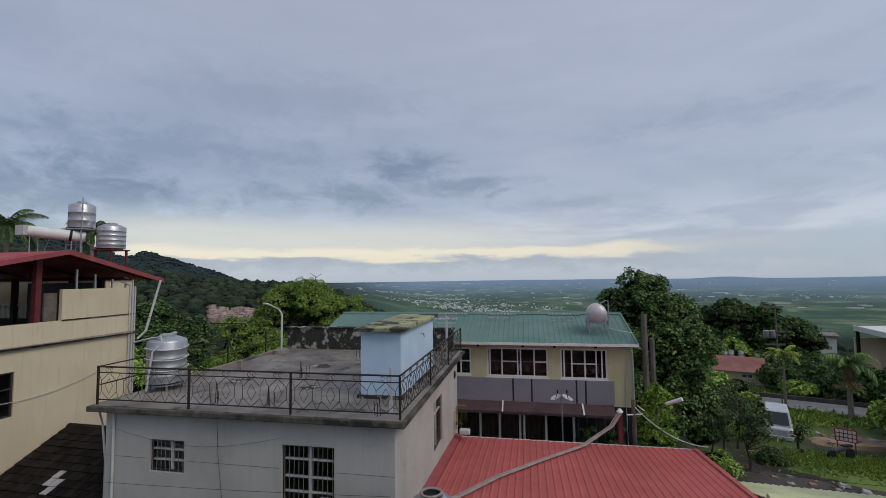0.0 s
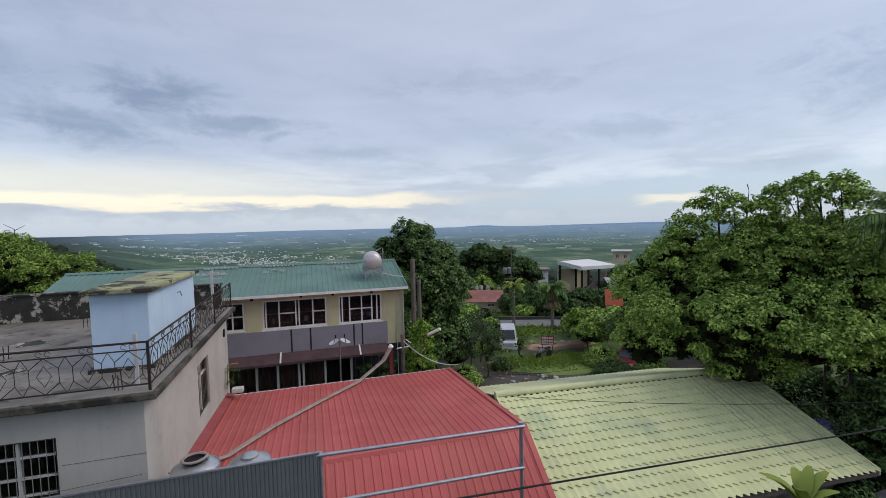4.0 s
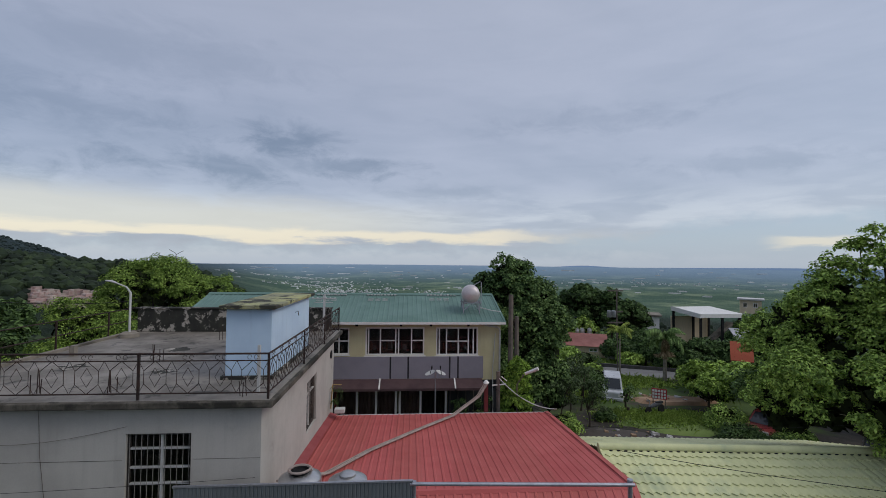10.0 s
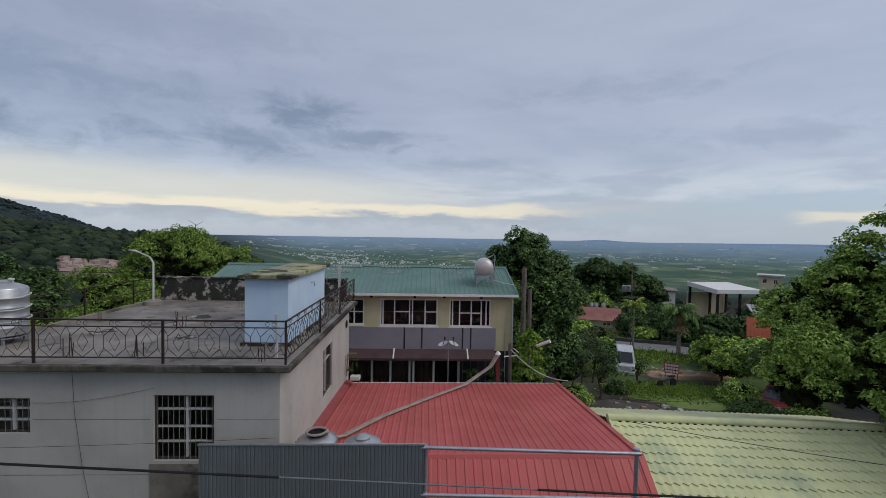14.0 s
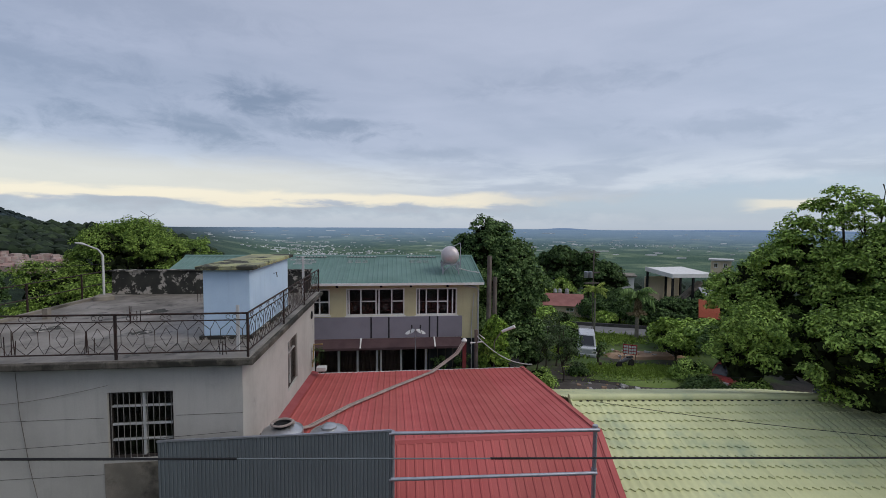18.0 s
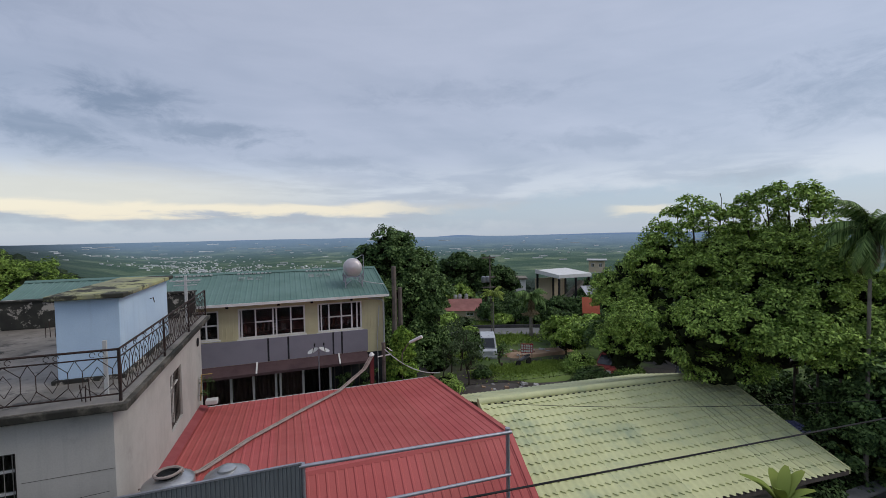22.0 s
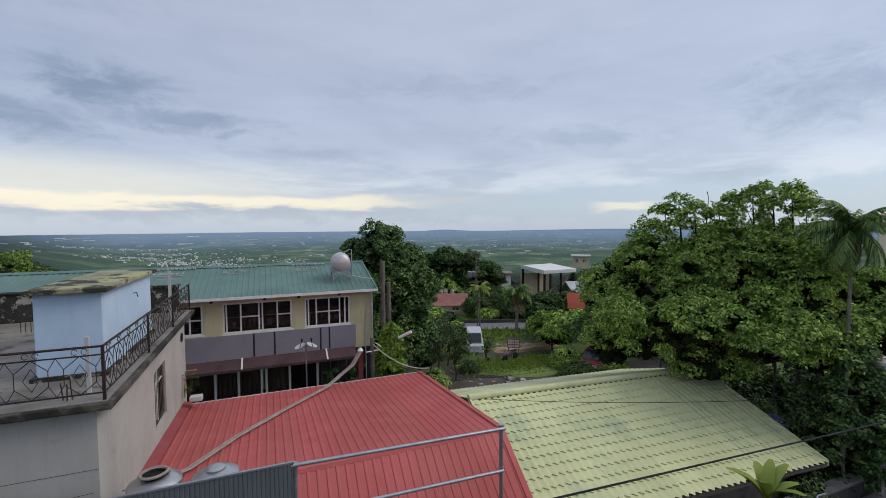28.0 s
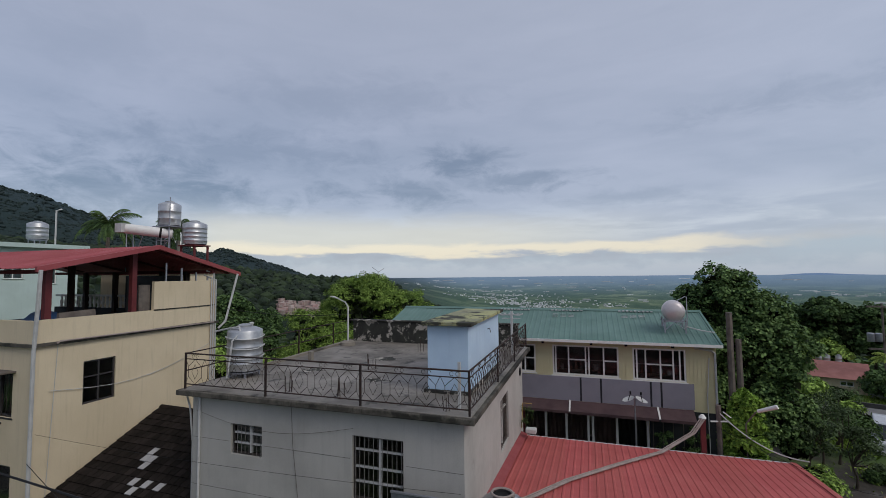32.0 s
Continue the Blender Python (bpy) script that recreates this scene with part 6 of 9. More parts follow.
def big_tree():
    """The broad tree that hangs over the yellow roof."""
    def at(az, d, z, r, rz):
        return (d * math.sin(radians(az)), d * math.cos(radians(az)), z, r, r * 0.9, rz)
    blobs = [at(43.5, 22.5, 6.1, 1.7, 1.5), at(47.6, 22.3, 6.8, 1.9, 2.0), at(53, 22.2, 7.0, 1.9, 2.0), at(58, 22.0, 7.3, 1.8, 2.0), at(61.8, 22.3, 6.9, 1.7, 1.9), at(66.0, 23.0, 5.7, 1.5, 1.8), at(69.0, 23.4, 4.5, 1.1, 1.7),
             at(46.5, 20.6, 4.5, 1.8, 1.6), at(52, 19.6, 4.8, 1.7, 1.6), at(57.5, 20, 5.1, 1.7, 1.6), at(62.5, 21.5, 4.7, 1.6, 1.7), at(43.0, 21.6, 3.4, 1.3, 1.2), at(53, 20.2, 3.5, 1.3, 0.95)]
    t = tree("broadleaf_tree", "broad bright-green tree hanging over the yellow roof", (18.6, 13.6, -0.9), blobs, 230000, 0.125, M_TREE, 11, 0.27, 0.34, dense=0.8, slim=0.5, lumps=11)
    rng = np.random.default_rng(12)
    tops = [at(48.6, 22, 9.4, 0.55, 0.5), at(50.0, 22, 9.95, 0.5, 0.4), at(51.6, 22, 9.5, 0.45, 0.4), at(54.0, 21.6, 9.35, 0.5, 0.45), at(55.2, 21.6, 9.8, 0.45, 0.4), at(57.0, 21.5, 9.9, 0.55, 0.5), at(58.7, 21.5, 10.15, 0.6, 0.4), at(60.3, 21.5, 9.9, 0.55, 0.55), at(61.5, 22, 9.3, 0.5, 0.5), at(46.6, 22, 8.75, 0.5, 0.4), at(52.8, 22, 9.2, 0.45, 0.3)]
    p, n = crown_points([(x, y, z - 0.1, r * 1.2, r * 1.2, rz * 1.5) for x, y, z, r, _, rz in tops], 9500, 0.24, rng)
    ob = new("crown_top", leaf_mesh("crown_top", p, n, 0.14, rng, M_TREE, 0.55))
    ob.parent = t
    for x, y, z, *_ in tops:
        part("twig", smooth(Geo().tube([(x + 0.3, y, z - 2.4), (x + 0.15, y, z - 1.0), (x, y, z + 0.2)], [0.05, 0.035, 0.012], 5)), M_BARK, t)
        part("twig", smooth(Geo().tube([(x + 0.15, y, z - 1.0), (x - 0.3, y + 0.1, z - 0.1)], [0.025, 0.008], 4)), M_BARK, t)
    part("bare_twig", smooth(Geo().tube([(17.4, 13.2, 9.0), (17.5, 13.2, 10.2), (17.4, 13.2, 10.45)], [0.03, 0.012, 0.02], 5)), M_BARK, t)


def vine_tree():
    blobs = [(6.5, 27.0, 8.0, 1.25, 1.2, 1.7), (6.2, 27.0, 6.2, 2.0, 1.7, 3.1), (6.4, 27.0, 2.6, 2.2, 1.8, 3.0), (4.9, 27.4, 4.9, 1.4, 1.4, 2.7), (5.1, 27.3, 7.2, 1.15, 1.1, 1.2), (8.2, 26.7, 5.2, 1.6, 1.4, 2.5), (7.2, 26.9, 6.4, 1.3, 1.3, 2.0), (8.4, 26.4, 2.4, 1.2, 1.3, 2.6), (8.9, 26.2, 1.0, 0.9, 1.0, 1.6), (7.0, 25.8, 1.8, 1.6, 1.0, 2.6), (7.2, 26.3, 5.0, 1.3, 1.0, 2.6)]
    tree("creeper_clad_tree", "tall tree wrapped in dark hanging creeper", (6.8, 27.0, -0.9), blobs, 95000, 0.155, M_VINE, 21, 0.28, 0.3, slim=0.75, dense=0.9, lumps=10)


def left_tree():
    blobs = [(-17.4, 30.6, 6.4, 3.1, 2.6, 2.3), (-15.0, 31.2, 6.0, 2.6, 2.4, 2.0), (-13.2, 31.8, 5.2, 1.9, 2.0, 1.8), (-18.2, 30.2, 7.6, 1.7, 1.6, 1.1), (-16.4, 30.8, 8.0, 1.8, 1.6, 1.0), (-20.0, 28.4, 4.4, 2.2, 1.8, 2.0), (-18.0, 27.4, 3.2, 2.2, 1.6, 2.0), (-19.6, 26.0, 2.4, 1.7, 1.5, 1.8)]
    t = tree("feathery_tree", "feathery bright yellow-green tree behind the flat roof", (-17.0, 30.5, -1.2), blobs, 115000, 0.16, M_FEATHER, 31, 0.34, 0.3, slim=0.36, dense=0.8, lumps=11)
    part("bare_twig", smooth(Geo().tube([(-16.0, 30.8, 8.2), (-16.1, 30.8, 9.3), (-16.6, 30.8, 9.6)], [0.04, 0.02, 0.012], 5)), M_BARK, t)
    part("bare_twig", smooth(Geo().tube([(-16.1, 30.8, 9.2), (-15.6, 30.8, 9.5)], [0.02, 0.01], 5)), M_BARK, t)


M_BUSH = leaf_material("yellow_green_shrub_leaf", (0.075, 0.150, 0.026), (0.205, 0.325, 0.052))


def bush(x, y, z, h, r, seed, mat=None, label="dense bright-green shrub beside the red roof", count=5000, leaf=0.11):
    rng = np.random.default_rng(seed)
    t = thing("shrub", label, "shrub", "shrubs")
    blobs = [(x, y, z + h * 0.35, r, r, h * 0.38), (x, y, z + h * 0.68, r * 0.72, r * 0.72, h * 0.30)]
    p, n = crown_points(blobs, count, 0.26 * r / 0.6, rng, -0.9, 1.6)
    ob = new("foliage", leaf_mesh("foliage", p, n, leaf, rng, mat or M_TREELIGHT, 0.5))
    ob.parent = t
    # inner leaves in painted shade, so the shrub's gaps read dark
    pick = unit(rng, 700)
    heart = np.where(rng.random(len(pick))[:, None] < 0.6, np.array([blobs[0][:3]]), np.array([blobs[1][:3]]))
    ob = new("inner_foliage", leaf_mesh("inner_foliage", heart + pick * np.array([r * 0.62, r * 0.62, h * 0.25]), pick, 0.3 * r + 0.05, rng, M_CROWNSHADE, 0.7))
    ob.parent = t
    part("stem", smooth(Geo().tube([(x, y, z - 0.05), (x, y, z + h * 0.5)], [0.06, 0.03], 6)), M_BARK, t)


def palm(x, y, z, h, n, length, seed, mat=None, label="slender palm with arching fronds", droop=1.0, lean=0.0, r=0.13, low=-0.1, skirt=0):
    """A palm: ringed trunk, arching fronds with leaflets."""
    rng = random.Random(seed)
    t = thing("palm_tree", label, "palm", "palms")
    top = Vector((x + lean, y, z + h))
    pts = [(x + lean * (k / 8) ** 1.5, y, z - 0.1 + (h + 0.1) * k / 8) for k in range(9)]
    part("trunk", smooth(Geo().tube(pts, [r * (1.25 - 0.5 * k / 8) for k in range(9)], 8)), M_PALMBARK, t)
    part("crownshaft", smooth(Geo().tube([tuple(top - Vector((0, 0, 0.1))), tuple(top + Vector((0, 0, 0.7)))], [r * 0.9, r * 0.5], 8)), mat or M_PALM, t)
    for k in range(n + skirt):
        a = 2 * math.pi * k / n * 2.618 + rng.uniform(-0.2, 0.2)
        rise = low + (1.5 - low) * rng.random() ** 0.8 if k < n else rng.uniform(-1.3, -0.7)
        d = Vector((math.cos(a), math.sin(a), 0))
        ln = length * rng.uniform(0.8, 1.1)
        spine = []
        p, e = top + Vector((0, 0, 0.55)), rise
        for j in range(11):
            spine.append(p.copy())
            p = p + (d * math.cos(e) + Vector((0, 0, math.sin(e)))) * (ln / 10)
            e -= 0.15 * droop
        g = Geo()
        g.tube([tuple(s) for s in spine], [0.022 * (1 - j / 12) for j in range(11)], 4)
        side = d.cross(Vector((0, 0, 1)))
        for j in range(1, 11):
            f = (spine[j] - spine[j - 1]).normalized()
            for q in (0.0, 0.2, 0.4, 0.6, 0.8):
                o = spine[j - 1].lerp(spine[j], q)
                size = ln * 0.30 * math.sin(math.pi * (0.12 + 0.85 * (j + q) / 11.5))
                for s in (1, -1):
                    tip = o + (side * s * 0.7 + f * 0.65 + Vector((0, 0, -0.55 - 0.6 * rng.random()))).normalized() * size
                    w = f * (0.030 * ln / 2.2)
                    g.face(o - w, o + w, tip)
        part("frond" if k < n else "dead_frond", g, (mat or M_PALM) if k < n else M_DEADFROND, t)


big_tree()
vine_tree()
left_tree()
def column_shrub():
    """A clipped-looking shrub of upright leaf tufts, pointed at the top."""
    rng = np.random.default_rng(41)
    x, y, z, h = 4.92, 19.3, -0.9, 5.5
    t = thing("column_shrub", "dense bright-green column shrub beside the red roof", "shrub")
    blobs = [(x, y, z + h * 0.30, 0.66, 0.66, h * 0.32), (x - 0.05, y, z + h * 0.64, 0.62, 0.62, h * 0.25), (x + 0.08, y, z + h * 0.84, 0.42, 0.42, h * 0.14), (x - 0.3, y - 0.1, z + h * 0.74, 0.32, 0.32, h * 0.11)]
    p, n = crown_points(blobs, 40000, 0.16, rng, -0.8, 1.7)
    n = (p - np.array([x, y, 0])) * np.array([1.0, 1.0, 0.0]) + np.array([0, 0, 0.7])
    ob = new("foliage", leaf_mesh("foliage", p, n, 0.115, rng, M_BUSH, 0.6))
    ob.parent = t
    # darkened inner leaves paint the shade between the column's tufts
    d = unit(rng, 2400)
    pick = rng.integers(0, len(blobs), len(d))
    heart = np.array([b[:3] for b in blobs])[pick] + d * np.array([b[3:6] for b in blobs])[pick] * rng.uniform(0.5, 0.72, (len(d), 1))
    ob = new("inner_foliage", leaf_mesh("inner_foliage", heart, d, 0.28, rng, M_CROWNSHADE, 0.7))
    ob.parent = t
    part("stem", smooth(Geo().tube([(x, y, z - 0.05), (x, y, z + h * 0.6)], [0.08, 0.03], 6)), M_BARK, t)


column_shrub()
bay_climbers()
palm(18.15, 8.5, -0.9, 9.15, 42, 1.65, 51, M_PALMDARK, "tall palm standing out over the broad tree", droop=1.1, r=0.065, low=-1.2, skirt=3)
palm(20.2, 40.2, -2.1, 3.9, 13, 1.75, 52, M_PALMGOLD, "yellow-green palm beside the road", droop=1.3, low=0.35, r=0.09)
palm(24.1, 39.2, -2.0, 3.4, 22, 2.3, 53, M_PALMDARK, "dark palm with a skirt of dead fronds", droop=1.4, r=0.16, low=0.0, skirt=20)
palm(-26.0, 17.2, -0.9, 12.3, 22, 1.9, 54, M_DARKLEAF, "dark palm behind the roof tanks", droop=1.3, low=-0.3)
palm(-23.6, 19.6, -0.9, 12.2, 18, 1.9, 55, M_DARKLEAF, "palm crown behind the tank tower", droop=1.7, low=-0.5)


def wood_edge():
    """The small trees and scrub round the open lot."""
    rnd = random.Random(77)
    kinds = (("garden_tree", "dark small-leaved garden tree among the houses", M_DARKLEAF), ("garden_tree", "mid-green garden tree among the houses", M_TREE), ("garden_tree", "bright young garden tree among the houses", M_TREELIGHT), ("garden_tree", "thin see-through tree beside the open lot", M_DULLLEAF))
    rows = [(11.2, 30.4, 2.6, 0.85, 0), (12.9, 31.6, 2.5, 0.7, 0), (14.6, 27.9, 1.8, 0.3, 0), (9.9, 31.6, 3.2, 1.0, 0), (10.1, 26.6, 3.5, 0.95, 3), (11.6, 28.4, 3.4, 0.9, 3), (9.2, 25.4, 3.0, 0.85, 3), (10.9, 25.4, 2.6, 0.7, 3), (12.9, 29.6, 2.4, 0.8, 0),
            (15.2, 40.0, 3.0, 1.3, 1), (17.6, 48.6, 2.0, 1.2, 2), (25.2, 48.0, 1.6, 1.2, 2), (18.6, 43.0, 0.9, 0.6, 2), (17.4, 55.0, 4.6, 2.4, 0), (26.2, 52.0, 2.6, 1.8, 0), (25.0, 50.6, 3.0, 1.1, 0), (32.0, 44.6, 3.9, 1.8, 0), (29.6, 46.4, 3.6, 1.6, 0), (34.6, 43.4, 3.8, 1.6, 0), (29.6, 53.5, 3.4, 2.0, 0), (27.8, 49.2, 3.0, 1.6, 0), (31.4, 55.5, 3.6, 2.2, 0), (19.6, 58.6, 5.6, 1.8, 1), (57.4, 69.2, 8.0, 2.6, 0), (24.4, 60.0, 5.4, 1.9, 1), (26.8, 36.2, 2.8, 1.3, 0), (25.4, 34.4, 2.4, 1.2, 1),
            (-24.0, 26.4, 6.8, 1.7, 0), (-23.4, 24.2, 5.6, 1.6, 1), (-21.4, 24.0, 4.4, 1.3, 1),
            (22.6, 31.5, 3.2, 1.7, 2), (20.8, 28.4, 2.6, 1.3, 2), (23.8, 27.5, 3.8, 2.0, 1), (22.4, 24.8, 4.0, 1.9, 0),
            (27.0, 38.4, 3.2, 1.3, 0), (31.2, 31.4, 4.4, 2.2, 1), (28.6, 46.8, 2.8, 1.6, 0), (31.4, 46.6, 3.0, 1.5, 0),
            (13.0, 41.0, 3.6, 2.0, 1), (25.4, 62.5, 10.2, 3.4, 0), (29.4, 61.2, 9.6, 3.2, 0), (32.4, 61.0, 7.6, 2.4, 0), (40.0, 44.5, 4.6, 2.6, 0), (35.5, 36.0, 5.0, 2.6, 0),
            # low trees round (22.6, 14.6) are added to imitate shade under the canopy
            (26.8, 14.0, 6.0, 2.4, 1), (29.0, 17.0, 6.0, 2.8, 0), (24.8, 19.5, 6.0, 2.8, 0), (33.0, 24.0, 6.0, 3.2, 0), (25.6, 12.6, 4.0, 1.3, 1), (29.8, 9.6, 1.8, 0.9, 2), (28.6, 11.4, 3.4, 1.5, 0), (31.5, 11.6, 3.2, 1.4, 0), (33.6, 12.4, 3.8, 1.4, 0), (34.0, 6.4, 2.2, 1.1, 0), (22.6, 14.6, 2.8, 1.4, 0), (24.6, 13.0, 3.0, 1.4, 0), (22.9, 12.0, 2.0, 1.0, 0), (26.4, 12.2, 2.6, 1.3, 0),
            (-30.5, 33.0, 7.4, 2.6, 0), (-35.0, 36.5, 8.5, 3.2, 0), (-27.6, 38.5, 3.2, 2.0, 0), (-38.0, 37.0, 9.6, 3.8, 0), (-29.5, 27.0, 6.2, 2.4, 1), (-41.5, 46.0, 8.4, 3.4, 0), (-23.5, 42.0, 5.2, 2.8, 1), (-8.0, 40.0, 3.2, 2.4, 0), (-2.5, 42.0, 3.0, 2.4, 1)]
    for k, (x, y, h, r, kind) in enumerate(rows):
        name, label, mat = kinds[kind]
        z = land(x, y)
        blobs = [(x, y, z + h * 0.62, r, r, h * 0.34)]
        if kind == 3:
            blobs = [(x + rnd.uniform(-0.7, 0.7) * r, y + rnd.uniform(-0.7, 0.7) * r, z + h * q, r * rnd.uniform(0.35, 0.6), r * rnd.uniform(0.35, 0.6), 0.22) for q in (0.48, 0.58, 0.66, 0.74, 0.8, 0.86, 0.93, 0.97)]
            tree(name, label, (x, y, z), blobs, 1700, 0.12, mat, 100 + k, 0.16, 0.05, group="garden trees")
            continue
        for j in range(4):
            a = rnd.uniform(0, 6.28)
            blobs.append((x + r * 0.6 * math.cos(a), y + r * 0.6 * math.sin(a), z + h * rnd.uniform(0.45, 0.85), r * rnd.uniform(0.45, 0.7), r * rnd.uniform(0.45, 0.7), h * rnd.uniform(0.14, 0.24)))
        d = math.hypot(x, y)
        leaf = 0.17 if d < 36 else 0.28
        tree(name, label, (x, y, z), blobs, int((7000 if r > 1.25 else 9000 if kind else 5000) * (r / 2.0) ** 2), leaf * (1 + 0.12 * r), mat, 100 + k, (0.2 + 0.08 * r) if d < 36 else 0.42, 0.06 + 0.03 * h / 3, group="garden trees", lumps=6 if r > 1.2 else 0)
    # shrubs round (19.6, 15.2) are added as darkness below the broad tree
    for k, (x, y, r, hgt) in enumerate(((9.0, 24.6, 0.8, 0.9), (12.4, 26.6, 0.5, 0.5), (18.6, 22.8, 0.8, 0.9), (20.9, 21.9, 0.8, 1.0), (17.6, 21.8, 0.8, 0.8), (19.0, 20.8, 0.9, 0.8), (19.0, 24.6, 0.8, 1.2), (19.7, 22.4, 0.55, 0.5), (15.6, 34.0, 1.2, 1.2), (24.5, 33.6, 1.3, 1.4), (16.6, 37.6, 1.3, 1.2), (19.4, 47.0, 1.6, 1.6), (30.0, 46.5, 1.6, 1.6), (17.4, 9.2, 0.9, 2.0), (18.2, 9.6, 1.0, 2.6), (17.6, 14.6, 1.2, 2.4), (19.6, 15.2, 1.3, 2.6), (21.0, 14.0, 1.2, 2.2), (16.6, 16.2, 1.2, 2.2), (21.2, 9.4, 1.0, 2.0), (17.6, 10.6, 0.9, 1.8), (9.0, 8.0, 0.7, 1.3), (11.3, 7.6, 0.8, 1.5), (13.0, 7.5, 0.8, 1.6), (14.6, 7.4, 0.8, 1.5), (16.0, 8.6, 0.8, 1.8), (20.2, 9.0, 0.8, 1.8), (22.4, 9.6, 1.0, 2.2))):
        bush(x, y, land(x, y), hgt, r, 200 + k, M_DARKLEAF if k % 3 else M_TREE, "low dark-green scrub on the ground", 3200, 0.15)


wood_edge()


# ---- the alley with its wall, pole, scooter and tin-roofed shop ----
M_PAVE = material("wet_alley_concrete", (0.150, 0.136, 0.110), (0.105, 0.095, 0.078), 0.5, scale=0.8, stain=(0.05, 0.05, 0.048), stain_at=(0.55, 0.75), bump=0.2)
M_DARKWALL = material("dark_damp_wall", (0.075, 0.075, 0.075), (0.045, 0.046, 0.046), 0.85, scale=1.2, streak=0.4, stain=(0.03, 0.035, 0.025), stain_at=(0.5, 0.7), bump=0.3)
M_COPING = material("wet_grey_coping", (0.17, 0.172, 0.175), (0.11, 0.112, 0.115), 0.6, scale=1.5, bump=0.2)
M_SHINGLE = material("black_felt_shingle", (0.034, 0.034, 0.037), (0.048, 0.047, 0.050), 0.85, scale=1.5, fine=60.0, bump=0.3, vary=0.12)
M_ORANGEWOOD = material("orange_brown_timber", (0.13, 0.060, 0.030), (0.08, 0.038, 0.022), 0.7, scale=3.0, streak=0.4, bump=0.15)
M_POLE = material("grey_concrete_pole", (0.18, 0.165, 0.15), (0.11, 0.10, 0.092), 0.9, scale=2.0, streak=0.3, bump=0.25)
M_PINK = material("salmon_terrace_floor", (0.50, 0.30, 0.24), (0.44, 0.26, 0.21), 0.8, scale=1.5, stain=(0.32, 0.2, 0.16), stain_at=(0.6, 0.8), bump=0.15)
M_MAROON = material("maroon_parapet", (0.105, 0.048, 0.046), (0.07, 0.036, 0.034), 0.7, scale=2.0, stain=(0.05, 0.03, 0.03), stain_at=(0.5, 0.75), bump=0.2)
M_TARP = material("bright_blue_tarp", (0.045, 0.20, 0.44), (0.04, 0.16, 0.37), 0.45, scale=3.0, bump=0.25)


def alley():
    ob = part("alley_paving", weld(Geo().box(14.0, 40.0, -14.0, 7.55, -0.9, -0.86)), M_PAVE)
    tagged(ob, "wet grey concrete alley", "pavement", kind="structure")
    w = thing("retaining_wall", "dark damp double retaining wall along the alley", "wall")
    part("upper_wall", Geo().box(11.5, 24.0, 8.0, 8.35, -0.9, 0.32), M_DARKWALL, w, bevel=0.02)
    part("lower_wall", Geo().box(13.5, 24.0, 7.55, 8.0, -0.9, -0.28), M_DARKWALL, w, bevel=0.02)
    part("coping", Geo().box(11.5, 24.0, 7.95, 8.4, 0.32, 0.37), M_COPING, w)
    part("coping", Geo().box(13.5, 24.0, 7.5, 7.95, -0.28, -0.23), M_COPING, w)


def upper_yard():
    """The pale concrete yard that climbs from the alley to the teal house."""
    low, mid, top = ((28.5, 12.6, -0.9), (31.5, 2.0, -0.9)), ((36.0, 13.4, 0.45), (38.5, 0.8, 0.45)), ((43.2, 13.6, 2.15), (46.0, 0.2, 2.15))
    g = Geo()
    for (a, b), (c, d) in ((low, mid), (mid, top)):
        g.hexa([(a[0], a[1], -1.6), (b[0], b[1], -1.6), (d[0], d[1], -1.6), (c[0], c[1], -1.6), a, b, d, c])
    tagged(part("yard", weld(g), material("pale_worn_concrete", (0.22, 0.205, 0.18), (0.15, 0.14, 0.12), 0.9, scale=0.5, stain=(0.10, 0.10, 0.085), stain_at=(0.52, 0.7), bump=0.2)), "pale worn concrete yard climbing to the teal house", "pavement", kind="structure")


def terrace():
    t = thing("salmon_terrace", "salmon-floored roof terrace with a maroon parapet", "terrace")
    part("floor", Geo().box(4.2, 9.0, -3.0, 5.2, 2.9, 3.1), M_PINK, t)
    part("parapet", Geo().box(4.0, 9.2, 5.2, 5.42, -0.9, 3.5), M_MAROON, t, bevel=0.015)
    part("parapet", Geo().box(9.0, 9.22, -3.0, 5.2, -0.9, 3.5), M_MAROON, t, bevel=0.015)
    part("inner_kerb", Geo().box(8.1, 8.25, -3.0, 4.6, 3.1, 3.28), M_MAROON, t)
    part("inner_kerb", Geo().box(4.2, 8.1, 4.45, 4.6, 3.1, 3.28), M_MAROON, t)
    l = thing("ladder_hoops", "thin pale steel ladder hoops standing over the parapet", "ladder")
    for y in (4.2, 4.75):
        part("hoop", smooth(Geo().tube([(8.9, y, 2.9), (8.95, y, 3.9), (9.05, y, 4.02), (9.3, y, 4.0), (9.38, y, 3.85), (9.38, y, 1.5)], 0.014, 6)), M_GALV, l)
    for z in (3.3, 2.9, 2.5, 2.1):
        part("rung", smooth(Geo().tube([(9.38, 4.2, z), (9.38, 4.75, z)], 0.011, 6)), M_GALV, l)


